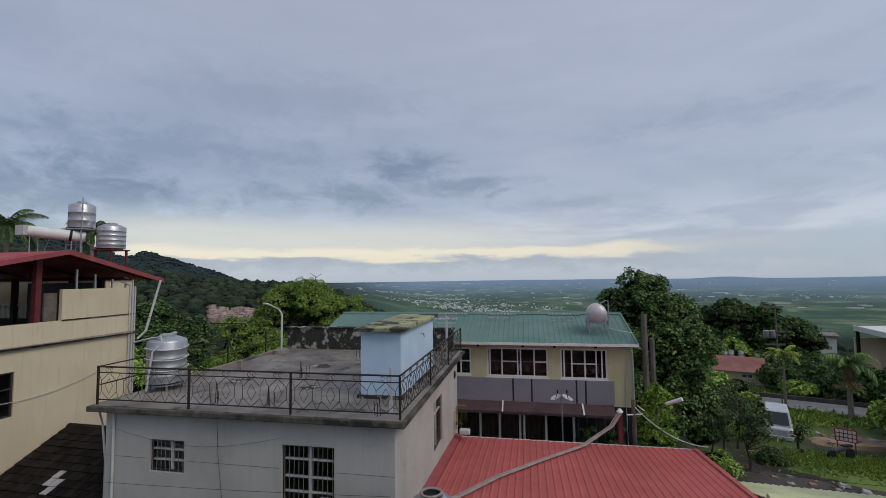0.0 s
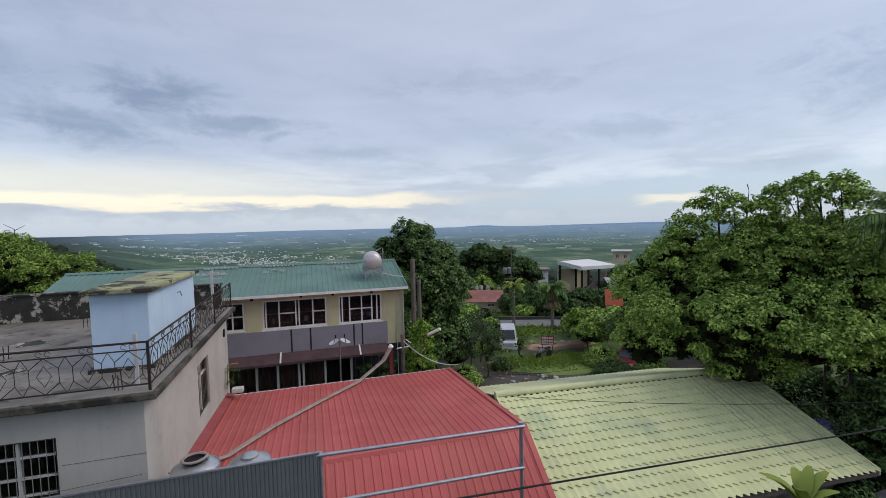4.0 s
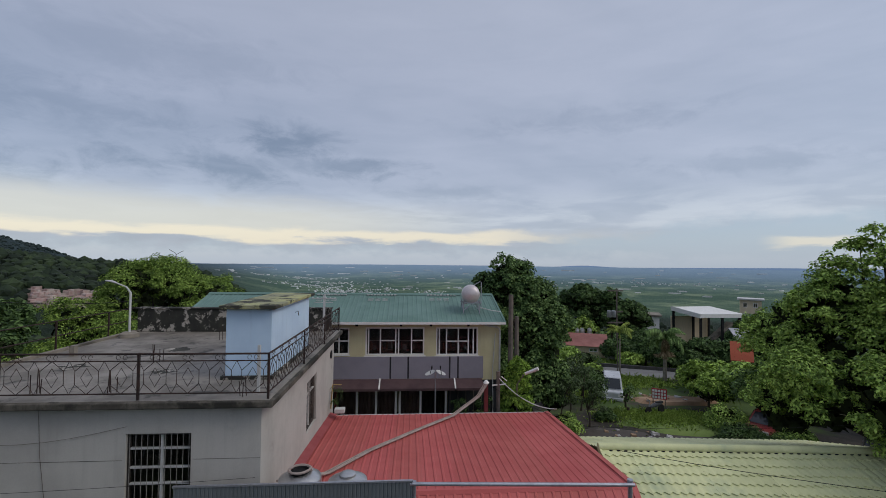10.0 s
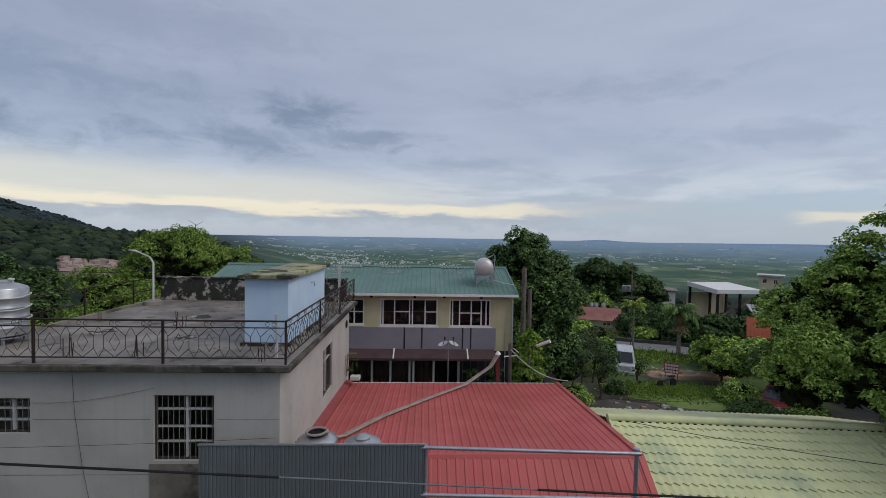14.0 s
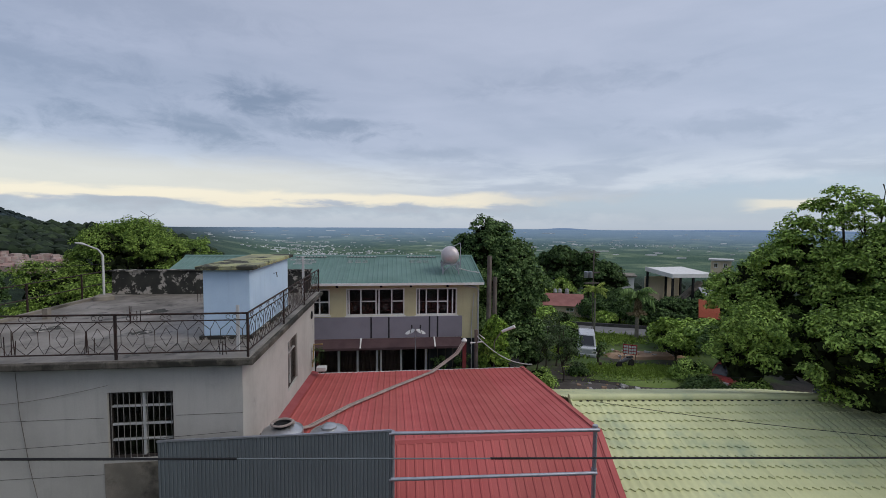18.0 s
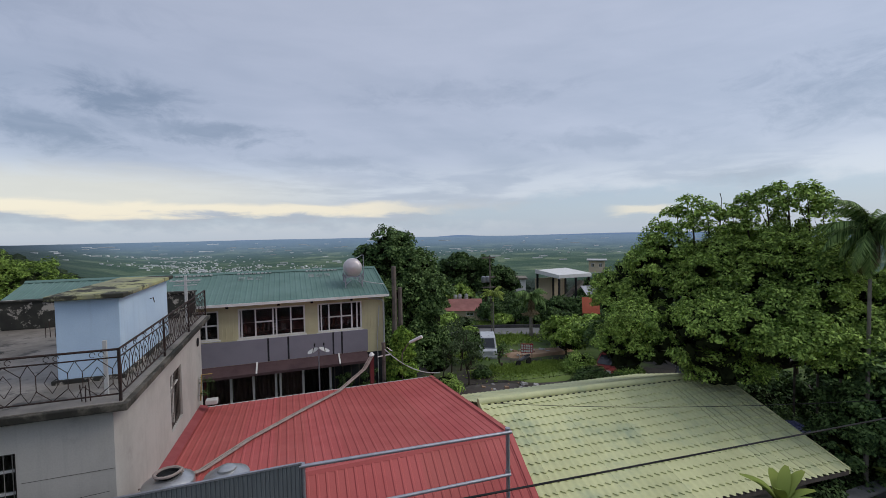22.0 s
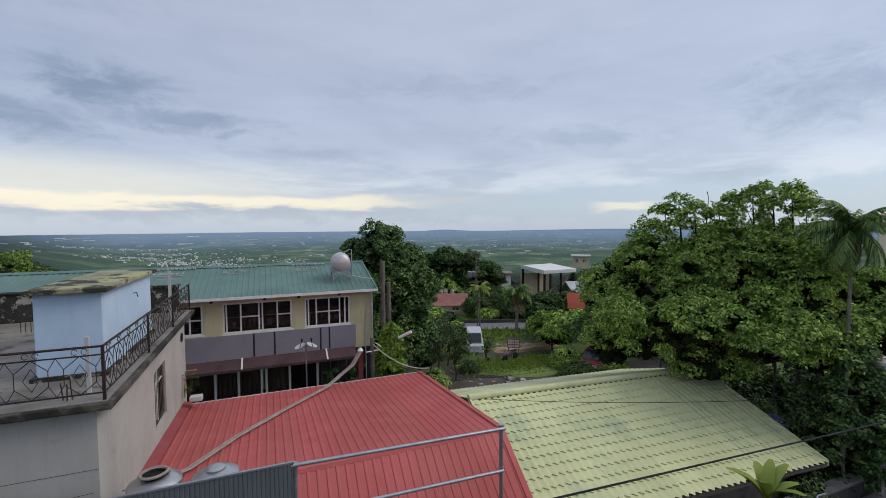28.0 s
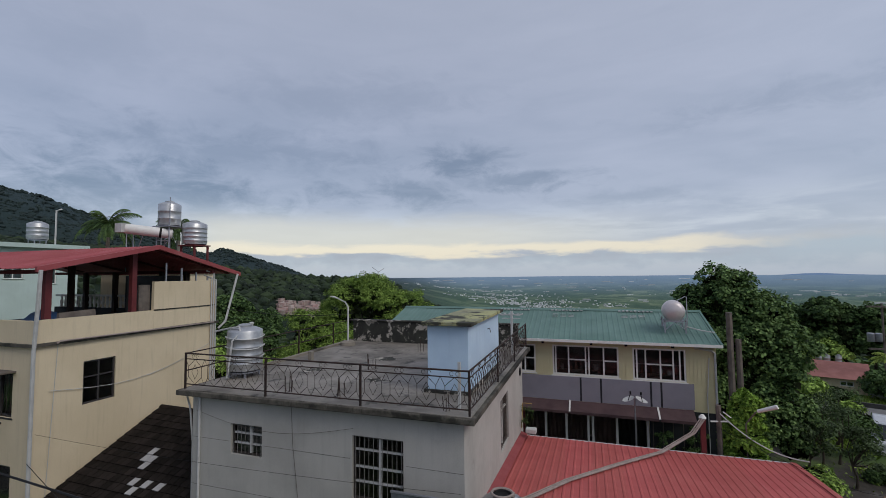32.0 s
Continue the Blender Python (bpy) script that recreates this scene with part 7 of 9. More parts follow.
def shop():
    """The open shop under a hipped felt roof, its front eave running across the alley."""
    h = thing("felt_roofed_shop", "open timber shop under a hipped black felt roof", "shop")
    p1, u, n = Vector((25.3, 6.5, 0)), Vector((-0.829, -0.559, 0)), Vector((0.559, -0.829, 0))
    turn = Matrix((u, n, Vector((0, 0, 1)))).transposed().to_4x4()
    turn.translation = p1
    ze, zr, ln, run = 2.35, 4.75, 14.0, 3.2
    a, b, c, d = (0, 0, ze), (ln, 0, ze), (ln, 2 * run, ze), (0, 2 * run, ze)
    r1, r2 = (1.7, run, zr), (ln - 1.7, run, zr)
    for pts in ((a, b, r2, r1), (b, c, r2), (c, d, r1, r2), (d, a, r1)):
        low, high = Vector(pts[0]), Vector(pts[1])
        courses = 8
        top = [Vector(p) for p in pts[2:]]
        hi_l, hi_r = (top[-1], top[0]) if len(top) == 2 else (top[0], top[0])
        for k in range(courses):
            s, e = k / courses, (k + 1) / courses
            q = [low.lerp(hi_l, s), high.lerp(hi_r, s), high.lerp(hi_r, e), low.lerp(hi_l, e)]
            o = Vector((0, 0, 0.012))
            part("shingle_course", Geo().hexa([tuple(v) for v in (*q, q[0] + o, q[1] + o, q[2] + o * 0.3, q[3] + o * 0.3)]), M_SHINGLE, h).matrix_basis = turn
    for x in (0.4, 2.6, 5.1, 7.6, 10.2):
        part("post", Geo().box(x - 0.1, x + 0.1, 0.45, 0.65, -0.86, 2.4), M_ORANGEWOOD, h).matrix_basis = turn
    part("eave_beam", Geo().box(0.1, ln - 0.1, 0.08, 0.2, 2.2, 2.335), M_ORANGEWOOD, h).matrix_basis = turn
    part("rail", Geo().box(2.7, 5.0, 0.5, 0.58, -0.1, 0.0), M_ORANGEWOOD, h).matrix_basis = turn
    # back and side wall colour paints the shade inside the shop
    part("back_wall", Geo().box(0.3, ln - 0.3, 4.6, 4.8, -0.86, 2.35), M_SHADETONE, h).matrix_basis = turn
    part("side_wall", Geo().box(0.3, 0.45, 0.7, 4.6, -0.86, 2.35), M_SHADETONE, h).matrix_basis = turn
    part("counter", Geo().box(5.8, 9.0, 1.4, 2.0, -0.86, 0.1), M_ORANGEWOOD, h).matrix_basis = turn
    # small side roof
    part("lean_to", Geo().hexa([(22.75, 7.8, 1.98), (25.1, 6.75, 2.16), (25.7, 7.7, 2.3), (23.3, 8.8, 2.15), (22.75, 7.8, 2.05), (25.1, 6.75, 2.23), (25.7, 7.7, 2.37), (23.3, 8.8, 2.22)]), M_DARKWALL, h)
    part("lean_to_post", Geo().box(23.0, 23.14, 7.75, 7.89, -0.9, 2.05), M_ORANGEWOOD, h)
    steel_tank("banded_water_tank", 35.9, 6.2, 2.25, 0.85, 1.3, "water tank with faded red and pale bands", legs=0.1, bands=4,
               mat=material("faded_white_tank", (0.55, 0.52, 0.48), (0.48, 0.45, 0.42), 0.5, 0.2, scale=0.8, bump=0.05))
    b = thing("tank_band_wrap", "faded red bands round the white water tank", "tank bands")
    for z in (2.62, 2.98, 3.32):
        part("band", smooth(Geo().lathe((35.9, 6.2, z), [(0.865, 0), (0.875, 0.02), (0.875, 0.13), (0.865, 0.15)], 24)), M_LREDROOF, b)
    s = thing("tower_stand", "galvanised tower under the banded water tank", "stand")
    for x in (35.3, 36.5):
        for y in (5.6, 6.8):
            part("leg", Geo().box(x - 0.05, x + 0.05, y - 0.05, y + 0.05, -0.9, 2.2), M_GALV, s)
    part("brace", smooth(Geo().tube([(35.3, 5.6, 1.2), (35.3, 6.8, 2.2)], 0.03, 5)), M_GALV, s)
    part("deck", Geo().box(35.1, 36.7, 5.4, 7.0, 2.17, 2.25), M_GALV, s)
    # climbers behind the posts
    rng = np.random.default_rng(301)
    t = thing("hanging_climber", "dry dark climber hanging along the shop front", "climber")
    blobs = [(*(p1 + u * q + n * 0.9)[:2], z, 0.7, 0.5, r) for q, z, r in ((1.2, 1.0, 1.2), (2.2, 0.6, 1.3), (3.2, 0.8, 1.3), (4.2, 0.9, 1.2), (4.8, 0.2, 0.8))]
    p, nn = crown_points(blobs, 9000, 0.24, rng, -0.95)
    ob = new("foliage", leaf_mesh("foliage", p, nn, 0.12, rng, M_DARKLEAF, 0.5))
    ob.parent = t
    k = thing("white_sack", "pile of pale sacks beside the retaining wall", "sacks")
    mw = material("dirty_white_sack", (0.52, 0.48, 0.38), (0.40, 0.36, 0.28), 0.85, scale=3.0, bump=0.4)
    for q, (x, y, z, r) in enumerate(((22.2, 7.5, 1.0, 0.36), (22.55, 7.62, 1.25, 0.3))):
        g = smooth(Geo().lathe((x, y, z - r * 0.7), [(0.08, 0), (r * 0.9, r * 0.15), (r, r * 0.5), (r * 0.85, r * 0.95), (r * 0.3, r * 1.2), (0.05, r * 1.25)], 14))
        g.v = [tuple(Vector(v) + 0.09 * noise.noise_vector(Vector(v) * 5.0 + Vector((q, 0, 0)))) for v in g.v]
        part("sack", g, mw, k)
    part("crate", Geo().box(21.8, 22.8, 7.25, 7.85, -0.86, 0.72), M_DARKWALL, k)


def low_shed():
    h = thing("low_shed", "low dark shed under felt sheets behind the retaining wall", "shed")
    part("wall", Geo().box(23.6, 28.4, 8.9, 11.4, -0.9, 0.75), M_DARKWALL, h)
    for k in range(4):
        x = 23.4 + 1.3 * k
        part("roof_sheet", Geo().hexa([(x, 8.6, 0.78), (x + 1.27, 8.6, 0.78), (x + 1.27, 11.7, 1.25), (x, 11.7, 1.25), (x, 8.6, 0.83), (x + 1.27, 8.6, 0.83), (x + 1.27, 11.7, 1.3), (x, 11.7, 1.3)]), M_SHINGLE, h)
    part("loose_sheet", Geo().hexa([(24.2, 9.4, 0.93), (25.4, 9.0, 0.93), (25.7, 9.6, 1.0), (24.5, 10.0, 1.05), (24.2, 9.4, 0.97), (25.4, 9.0, 0.97), (25.7, 9.6, 1.04), (24.5, 10.0, 1.09)]), M_PVC, h, "pale loose sheet")


def sign_board():
    s = thing("shop_sign", "white upright sign with black writing on a post", "sign")
    part("post", smooth(Geo().tube([(20.93, 3.35, -0.86), (20.93, 3.35, 2.0)], 0.03, 6)), M_GALV, s)
    part("board", Geo().box(20.86, 20.90, 3.12, 3.62, 0.75, 2.05), M_WHITE, s)
    for k, (w, h) in enumerate(((0.24, 0.16), (0.26, 0.16), (0.22, 0.14), (0.26, 0.12), (0.26, 0.12))):
        part("writing_bar", Geo().box(20.852, 20.858, 3.37 - w / 2, 3.37 + w / 2, 1.82 - k * 0.23, 1.82 - k * 0.23 + h * 0.45), M_BLACK, s)
    c = thing("blue_crate", "blue plastic crate with plants beside the sign", "crate")
    m = material("blue_plastic", (0.03, 0.08, 0.30), None, 0.4, scale=4.0, bump=0.05)
    part("tub", weld(Geo().box(20.5, 21.1, 2.9, 3.9, -0.86, -0.5)), m, c, bevel=0.03)
    rng = np.random.default_rng(303)
    p, n = crown_points([(20.8, 3.4, -0.2, 0.3, 0.45, 0.4)], 900, 0.2, rng, -0.5)
    ob = new("plants", leaf_mesh("plants", p, n, 0.14, rng, M_TREE, 0.4))
    ob.parent = c
    b = thing("white_bench", "pale trough bench in front of the shop", "bench")
    part("seat", Geo().box(21.15, 21.4, 5.0, 5.7, -0.46, -0.34), M_PVC, b, bevel=0.03)
    for y in (5.05, 5.55):
        part("leg", Geo().box(21.2, 21.35, y, y + 0.08, -0.86, -0.46), M_PVC, b)


def scooter():
    x, y, z = 20.9, 6.15, -0.86
    s = thing("scooter", "parked scooter half covered by a bright blue tarpaulin", "scooter", at=(x, y, z), turn=-68)
    for wx in (-0.62, 0.62):
        part("wheel", smooth(Geo().lathe((wx, 0.05, 0.24), [(0.12, -0.10), (0.22, -0.1), (0.245, -0.05), (0.22, 0.0), (0.12, 0.0)], 20, (0, 1, 0))), M_BLACK, s)
    part("floorboard", Geo().box(-0.3, 0.35, -0.16, 0.16, 0.22, 0.32), M_BLACK, s, bevel=0.03)
    part("body", smooth(Geo().tube([(0.25, 0, 0.45), (0.6, 0, 0.62), (0.95, 0, 0.66)], [0.14, 0.2, 0.1], 10)), M_BLACK, s)
    part("seat", Geo().box(0.1, 0.85, -0.14, 0.14, 0.68, 0.8), M_BLACK, s, bevel=0.05)
    part("front_shield", Geo().hexa([(-0.55, -0.2, 0.35), (-0.4, -0.2, 0.3), (-0.4, 0.2, 0.3), (-0.55, 0.2, 0.35), (-0.42, -0.18, 0.95), (-0.34, -0.18, 0.95), (-0.34, 0.18, 0.95), (-0.42, 0.18, 0.95)]), M_BLACK, s)
    part("handlebar", smooth(Geo().tube([(-0.3, -0.33, 1.02), (-0.38, 0, 1.05), (-0.3, 0.33, 1.02)], 0.02, 6)), M_BLACK, s)
    part("number_plate", Geo().box(0.95, 0.97, -0.12, 0.12, 0.42, 0.56), material("yellow_plate", (0.6, 0.5, 0.05), None, 0.5, bump=0.0), s)
    g = Geo()
    rows, cols = 7, 14
    rng = random.Random(9)
    for j in range(rows):
        f = j / (rows - 1)
        for k in range(cols):
            a = 2 * math.pi * k / cols
            r = 0.12 + 0.48 * f ** 0.8
            g.v.append((-0.3 + r * 1.15 * math.cos(a) * (1 + 0.1 * rng.uniform(-1, 1)), r * 0.75 * math.sin(a) * (1 + 0.15 * rng.uniform(-1, 1)), 1.36 - 1.0 * f + 0.05 * math.sin(3 * a) * f))
    g.f += [(j * cols + k, (j + 1) * cols + k, (j + 1) * cols + (k + 1) % cols, j * cols + (k + 1) % cols) for j in range(rows - 1) for k in range(cols)]
    g.f.append(tuple(reversed(range(cols))))
    part("tarpaulin", g, M_TARP, s, "creased bright blue tarpaulin")


def picket_fence():
    f = thing("picket_fence", "short white picket fence in the shade of the tree", "fence")
    a, b = Vector((21.3, 12.6, 0)), Vector((22.3, 11.2, 0))
    turn = math.degrees(math.atan2(b.y - a.y, b.x - a.x))
    f.matrix_world = pose(a.x, a.y, 3.1, 0, 0, turn)
    for k in range(12):
        part("picket", Geo().hexa([(k * 0.14, 0, 0), (k * 0.14 + 0.08, 0, 0), (k * 0.14 + 0.08, 0.02, 0), (k * 0.14, 0.02, 0), (k * 0.14, 0, 0.85), (k * 0.14 + 0.08, 0, 0.85), (k * 0.14 + 0.06, 0.02, 0.9), (k * 0.14 + 0.02, 0.02, 0.9)]), M_WHITE, f)
    for z in (0.15, 0.6):
        part("rail", Geo().box(0, 1.66, 0.021, 0.05, z, z + 0.07), M_WHITE, f)
    for x in (0.05, 0.85, 1.6):
        part("post", Geo().box(x - 0.04, x + 0.04, 0.052, 0.12, -4.0, 0.8), M_WOOD, f)


def utility_pole():
    x, y = 15.35, 4.15
    p = thing("utility_pole", "round grey concrete utility pole with lamp and wires", "utility pole")
    part("shaft", smooth(Geo().tube([(x, y, -0.9), (x, y, 5.42)], [0.155, 0.115], 12)), M_POLE, p)
    for z in (4.9, 4.2, 3.6, 2.2):
        part("band", smooth(Geo().lathe((x, y, z), [(0.13, 0), (0.145, 0.01), (0.145, 0.05), (0.13, 0.06)], 14)), M_POLE, p)
    part("cross_head", Geo().box(x - 0.08, x + 0.08, y - 0.2, y + 0.2, 5.4, 5.5), M_WOOD, p, bevel=0.02)
    part("lamp_arm", smooth(Geo().tube([(x, y - 0.1, 4.95), (x + 0.08, y - 0.32, 5.06)], 0.022, 6)), M_POLE, p)
    part("lamp_head", smooth(Geo().tube([(x + 0.08, y - 0.28, 5.05), (x + 0.1, y - 0.4, 5.08), (x + 0.13, y - 0.6, 5.06)], [0.035, 0.065, 0.03], 8)), M_PVC, p)
    part("meter_box", Geo().box(x - 0.1, x + 0.08, y - 0.32, y - 0.16, 3.78, 4.0), M_POLE, p, bevel=0.02)
    part("insulator_arm", smooth(Geo().tube([(x, y - 0.12, 3.75), (x, y - 0.55, 3.9)], 0.018, 6)), M_POLE, p)
    for k in range(3):
        part("insulator", smooth(Geo().lathe((x, y - 0.3 - 0.11 * k, 3.86), [(0.025, 0), (0.04, 0.04), (0.02, 0.1)], 10)), M_POLE, p)
    part("hose", smooth(Geo().tube([(x - 0.12, y + 0.12, 3.6), (x - 0.2, y + 0.18, 3.2), (x - 0.16, y + 0.2, 2.7), (x - 0.05, y + 0.2, 2.5)], 0.03, 7)), material("old_yellow_hose", (0.40, 0.33, 0.16), None, 0.8, bump=0.1), p)
    part("transformer", smooth(Geo().lathe((x + 0.05, y + 0.28, 2.1), [(0.14, 0), (0.15, 0.03), (0.15, 0.5), (0.12, 0.55)], 14)), M_BLACK, p)


def wire(label, pts, r, mat, sag=0.0, group="overhead wires"):
    w = thing("overhead_wire", label, "wire", group)
    out = []
    for a, b in zip(pts, pts[1:]):
        a, b = Vector(a), Vector(b)
        for k in range(12):
            t = k / 12
            out.append(tuple(a.lerp(b, t) - Vector((0, 0, sag * 4 * t * (1 - t)))))
    out.append(tuple(pts[-1]))
    part("cable", smooth(Geo().tube(out, r, 5)), mat, w)


def tank_on_stand():
    steel_tank("stand_water_tank", 19.35, 8.1, 3.3, 0.38, 0.95, "old water tank on a rusty stand wrapped in creeper", legs=0.05, bands=2,
               mat=material("dull_rusted_tank", (0.44, 0.42, 0.40), (0.33, 0.30, 0.28), 0.45, 0.45, scale=2.0, bump=0.1))
    s = thing("creeper_stand", "pipe stand grown over with creeper", "stand")
    for x, y in ((18.95, 7.75), (19.75, 7.75), (18.95, 8.5), (19.75, 8.5)):
        part("leg", smooth(Geo().tube([(x, y, -0.9), (x, y, 3.27)], 0.04, 6)), M_PVC, s)
    for z in (1.0, 2.4):
        part("tie", smooth(Geo().tube([(18.95, 7.75, z), (19.75, 7.75, z)], 0.025, 6)), M_POLE, s)
    part("deck", Geo().box(18.9, 19.8, 7.7, 8.55, 3.24, 3.3), M_WOOD, s)
    rng = np.random.default_rng(305)
    p, n = crown_points([(18.7, 8.6, 2.0, 0.8, 0.7, 1.2), (18.5, 8.9, 1.0, 1.0, 0.9, 1.6), (19.0, 7.85, 1.2, 0.5, 0.4, 1.7), (18.9, 9.6, 1.6, 0.9, 0.8, 1.5), (19.9, 8.0, 2.2, 0.6, 0.5, 1.5), (18.5, 7.95, 2.3, 0.5, 0.4, 0.9), (18.75, 8.0, 3.1, 0.4, 0.35, 0.8), (19.5, 7.7, 1.9, 0.45, 0.3, 1.4), (18.3, 8.45, 3.4, 0.5, 0.4, 1.5), (18.7, 8.2, 4.0, 0.35, 0.3, 0.8)], 34000, 0.26, rng, -0.95)
    ob = new("creeper", leaf_mesh("creeper", p, n, 0.13, rng, M_VINE, 0.7))
    ob.parent = s


def banana(x, y, z, n, size, seed, label, stem=0.55):
    rnd = random.Random(seed)
    t = thing("banana_plant", label, "plant", "banana plants")
    part("stem", smooth(Geo().tube([(x, y, z), (x, y, z + size * stem + 0.3)], [0.09, 0.05], 8)), M_BANANA, t)
    for k in range(n):
        a = 2.4 * k + rnd.uniform(-0.3, 0.3)
        d = Vector((math.cos(a), math.sin(a), 0))
        e = rnd.uniform(1.0, 1.55)
        p = Vector((x, y, z + size * stem))
        side = d.cross(Vector((0, 0, 1)))
        rows = []
        ln = size * rnd.uniform(0.7, 1.0)
        for j in range(8):
            w = 0.105 * size * min(1.0, 0.12 + (j / 2.6) ** 1.5) * min(1.0, (7.25 - j) / 2.4) ** 0.5
            rows.append((p - side * w + Vector((0, 0, 0.10 * w)), p.copy(), p + side * w + Vector((0, 0, 0.10 * w))))
            p = p + (d * math.cos(e) + Vector((0, 0, math.sin(e)))) * ln / 7
            e -= 0.17
        g = smooth(Geo())
        for r in rows:
            g.v += [tuple(v) for v in r]
        for j in range(7):
            b = 3 * j
            g.f += [(b, b + 1, b + 4, b + 3), (b + 1, b + 2, b + 5, b + 4)]
        part("leaf", g, M_BANANA, t)


alley()
upper_yard()
terrace()
shop()
low_shed()
sign_board()
scooter()
picket_fence()
utility_pole()
tank_on_stand()
banana(11.35, 6.95, -0.9, 10, 1.3, 61, "broad-leaved yellow-green plant beside the yellow roof", 2.2)
banana(10.3, 6.9, -0.9, 7, 1.4, 62, "smaller broad-leaved plant below the eave", 1.3)
banana(18.4, 9.0, -0.9, 8, 1.9, 63, "broad-leaved plant by the retaining wall")


# ---- the chapel hall, the teal house and the tower beyond ----
def hall():
    h = thing("church_hall", "cream hall with an ochre metal roof and red corner trim", "hall")
    c, l, r = Vector((57.0, 18.4, 0)), Vector((69.2, 28.9, 0)), Vector((64.0, 15.4, 0))
    r = c + (r - c) * 0.88
    b = l + (r - c)
    m = material("hall_cream_paint", (0.88, 0.79, 0.60), (0.84, 0.75, 0.57), 0.85, scale=0.3, streak=0.06, bump=0.05)
    m2 = material("ochre_roof_sheet", (0.55, 0.33, 0.14), (0.48, 0.28, 0.12), 0.6, scale=0.3, bump=0.05)
    zl, zh, z0 = 8.25, 10.1, -2.0

    def up(p, z):
        return (p.x, p.y, z)
    part("long_wall", Geo().hexa([up(c, z0), up(l, z0), up(l + (r - c) * 0.02, z0), up(c + (r - c) * 0.02, z0), up(c, zl), up(l, zh), up(l + (r - c) * 0.02, zh), up(c + (r - c) * 0.02, zl)]), m, h)
    u = (r - c).normalized()
    n = (l - c).normalized()
    wide = (r - c).length
    q = slope(c, c + u, c + Vector((0, 0, 1)))
    wins = [(0.32 + k * 1.27, 1.32 + k * 1.27, 5.35, 6.75) for k in range(5)]
    g = wall_x(Geo(), 0.0, wide, -0.25, 0.0, z0, zl, wins)
    wall = part("front_wall", g, m, h)
    turn = math.degrees(math.atan2(u.y, u.x))
    wall.matrix_basis = pose(c.x, c.y, 0, 0, 0, turn) @ pose(0, 0.25, 0)
    part("lower_band", Geo().box(0.02, wide, -0.06, -0.01, z0, 5.0), M_PVC, h).matrix_basis = pose(c.x, c.y, 0, 0, 0, turn)
    fr = material("dark_hall_window", (0.06, 0.06, 0.06), None, 0.4, bump=0.0)
    for a, e, z1, z2 in wins:
        window(h, e - a, z2 - z1, pose(c.x, c.y, 0, 0, 0, turn) @ pose(a, 0.05, z1), cols=(0.5,), rows=(), bar=0.09, mat=fr, sill=False)
    part("corner_trim", Geo().box(-0.08, 0.08, -0.06, 0.2, z0, zl), M_DARKRED, h).matrix_basis = pose(c.x, c.y, 0, 0, 0, turn)
    part("down_pipe", Geo().box(wide - 0.3, wide - 0.18, -0.14, -0.06, z0, zl), M_PVC, h).matrix_basis = pose(c.x, c.y, 0, 0, 0, turn)
    part("door", Geo().box(0.9, 2.0, -0.12, -0.07, 1.5, 4.4), M_LILAC, h).matrix_basis = pose(c.x, c.y, 0, 0, 0, turn)
    over = u * 0.4
    part("roof", Geo().hexa([up(c - over - n * 0.3, zl), up(r + over - n * 0.3, zl), up(b + over, zh), up(l - over, zh), up(c - over - n * 0.3, zl + 0.15), up(r + over - n * 0.3, zl + 0.15), up(b + over, zh + 0.15), up(l - over, zh + 0.15)]), m2, h)
    part("roof_edge", Geo().hexa([up(c - over * 1.3 - n * 0.3, zl - 0.12), up(c - over - n * 0.3, zl - 0.12), up(l - over, zh - 0.12), up(l - over * 1.3, zh - 0.12), up(c - over * 1.3 - n * 0.3, zl + 0.2), up(c - over - n * 0.3, zl + 0.2), up(l - over, zh + 0.2), up(l - over * 1.3, zh + 0.2)]), M_DARKRED, h)
    part("back_wall", Geo().hexa([up(b, z0), up(r, z0), up(r - u * 0.2, z0), up(b - u * 0.2, z0), up(b, zh), up(r, zl), up(r - u * 0.2, zl), up(b - u * 0.2, zh)]), m, h)
    part("far_wall", Geo().hexa([up(l, z0), up(b, z0), up(b - n * 0.2, z0), up(l - n * 0.2, z0), up(l, zh), up(b, zh), up(b - n * 0.2, zh), up(l - n * 0.2, zh)]), m, h)


def star_tower():
    t = thing("star_tower", "thin lattice tower carrying a five-pointed star frame", "tower")
    # reddish grey, paled in colour for the haze before the tower
    m = material("haze_paled_lattice", (0.30, 0.26, 0.28), (0.26, 0.22, 0.24), 0.7, bump=0.0)
    cx, cy, z0, z1 = 113.4, 39.0, 0.0, 21.0
    side, dep = Vector((0.33, -0.94, 0)), Vector((0.94, 0.33, 0))

    def leg(s, d, z):
        w = 1.7 - 1.0 * (z - z0) / (z1 - z0)
        return Vector((cx, cy, z)) + side * (s * w) + dep * (d * w)
    for s in (-1, 1):
        for d in (-1, 1):
            part("leg", Geo().tube([leg(s, d, z0), leg(s, d, z1)], 0.035, 5), m, t)
    zs = [2 + 2.6 * k for k in range(8)]
    for a, b in zip(zs[:-1], zs[1:]):
        for d in (-1, 1):
            part("brace", Geo().tube([leg(-1, d, a), leg(1, d, b if b < z1 else z1)], 0.020, 4), m, t)
            part("tie", Geo().tube([leg(-1, d, a), leg(1, d, a)], 0.020, 4), m, t)
    c = Vector((cx, cy, 20.3))
    pts = []
    for k in range(5):
        a = math.pi / 2 + k * 4 * math.pi / 5
        pts.append(c + side * (-1.9 * math.cos(a)) + Vector((0, 0, 2.7 * math.sin(a))))
    for k in range(5):
        part("star_bar", Geo().tube([pts[k], pts[(k + 1) % 5]], 0.06, 5), m, t)


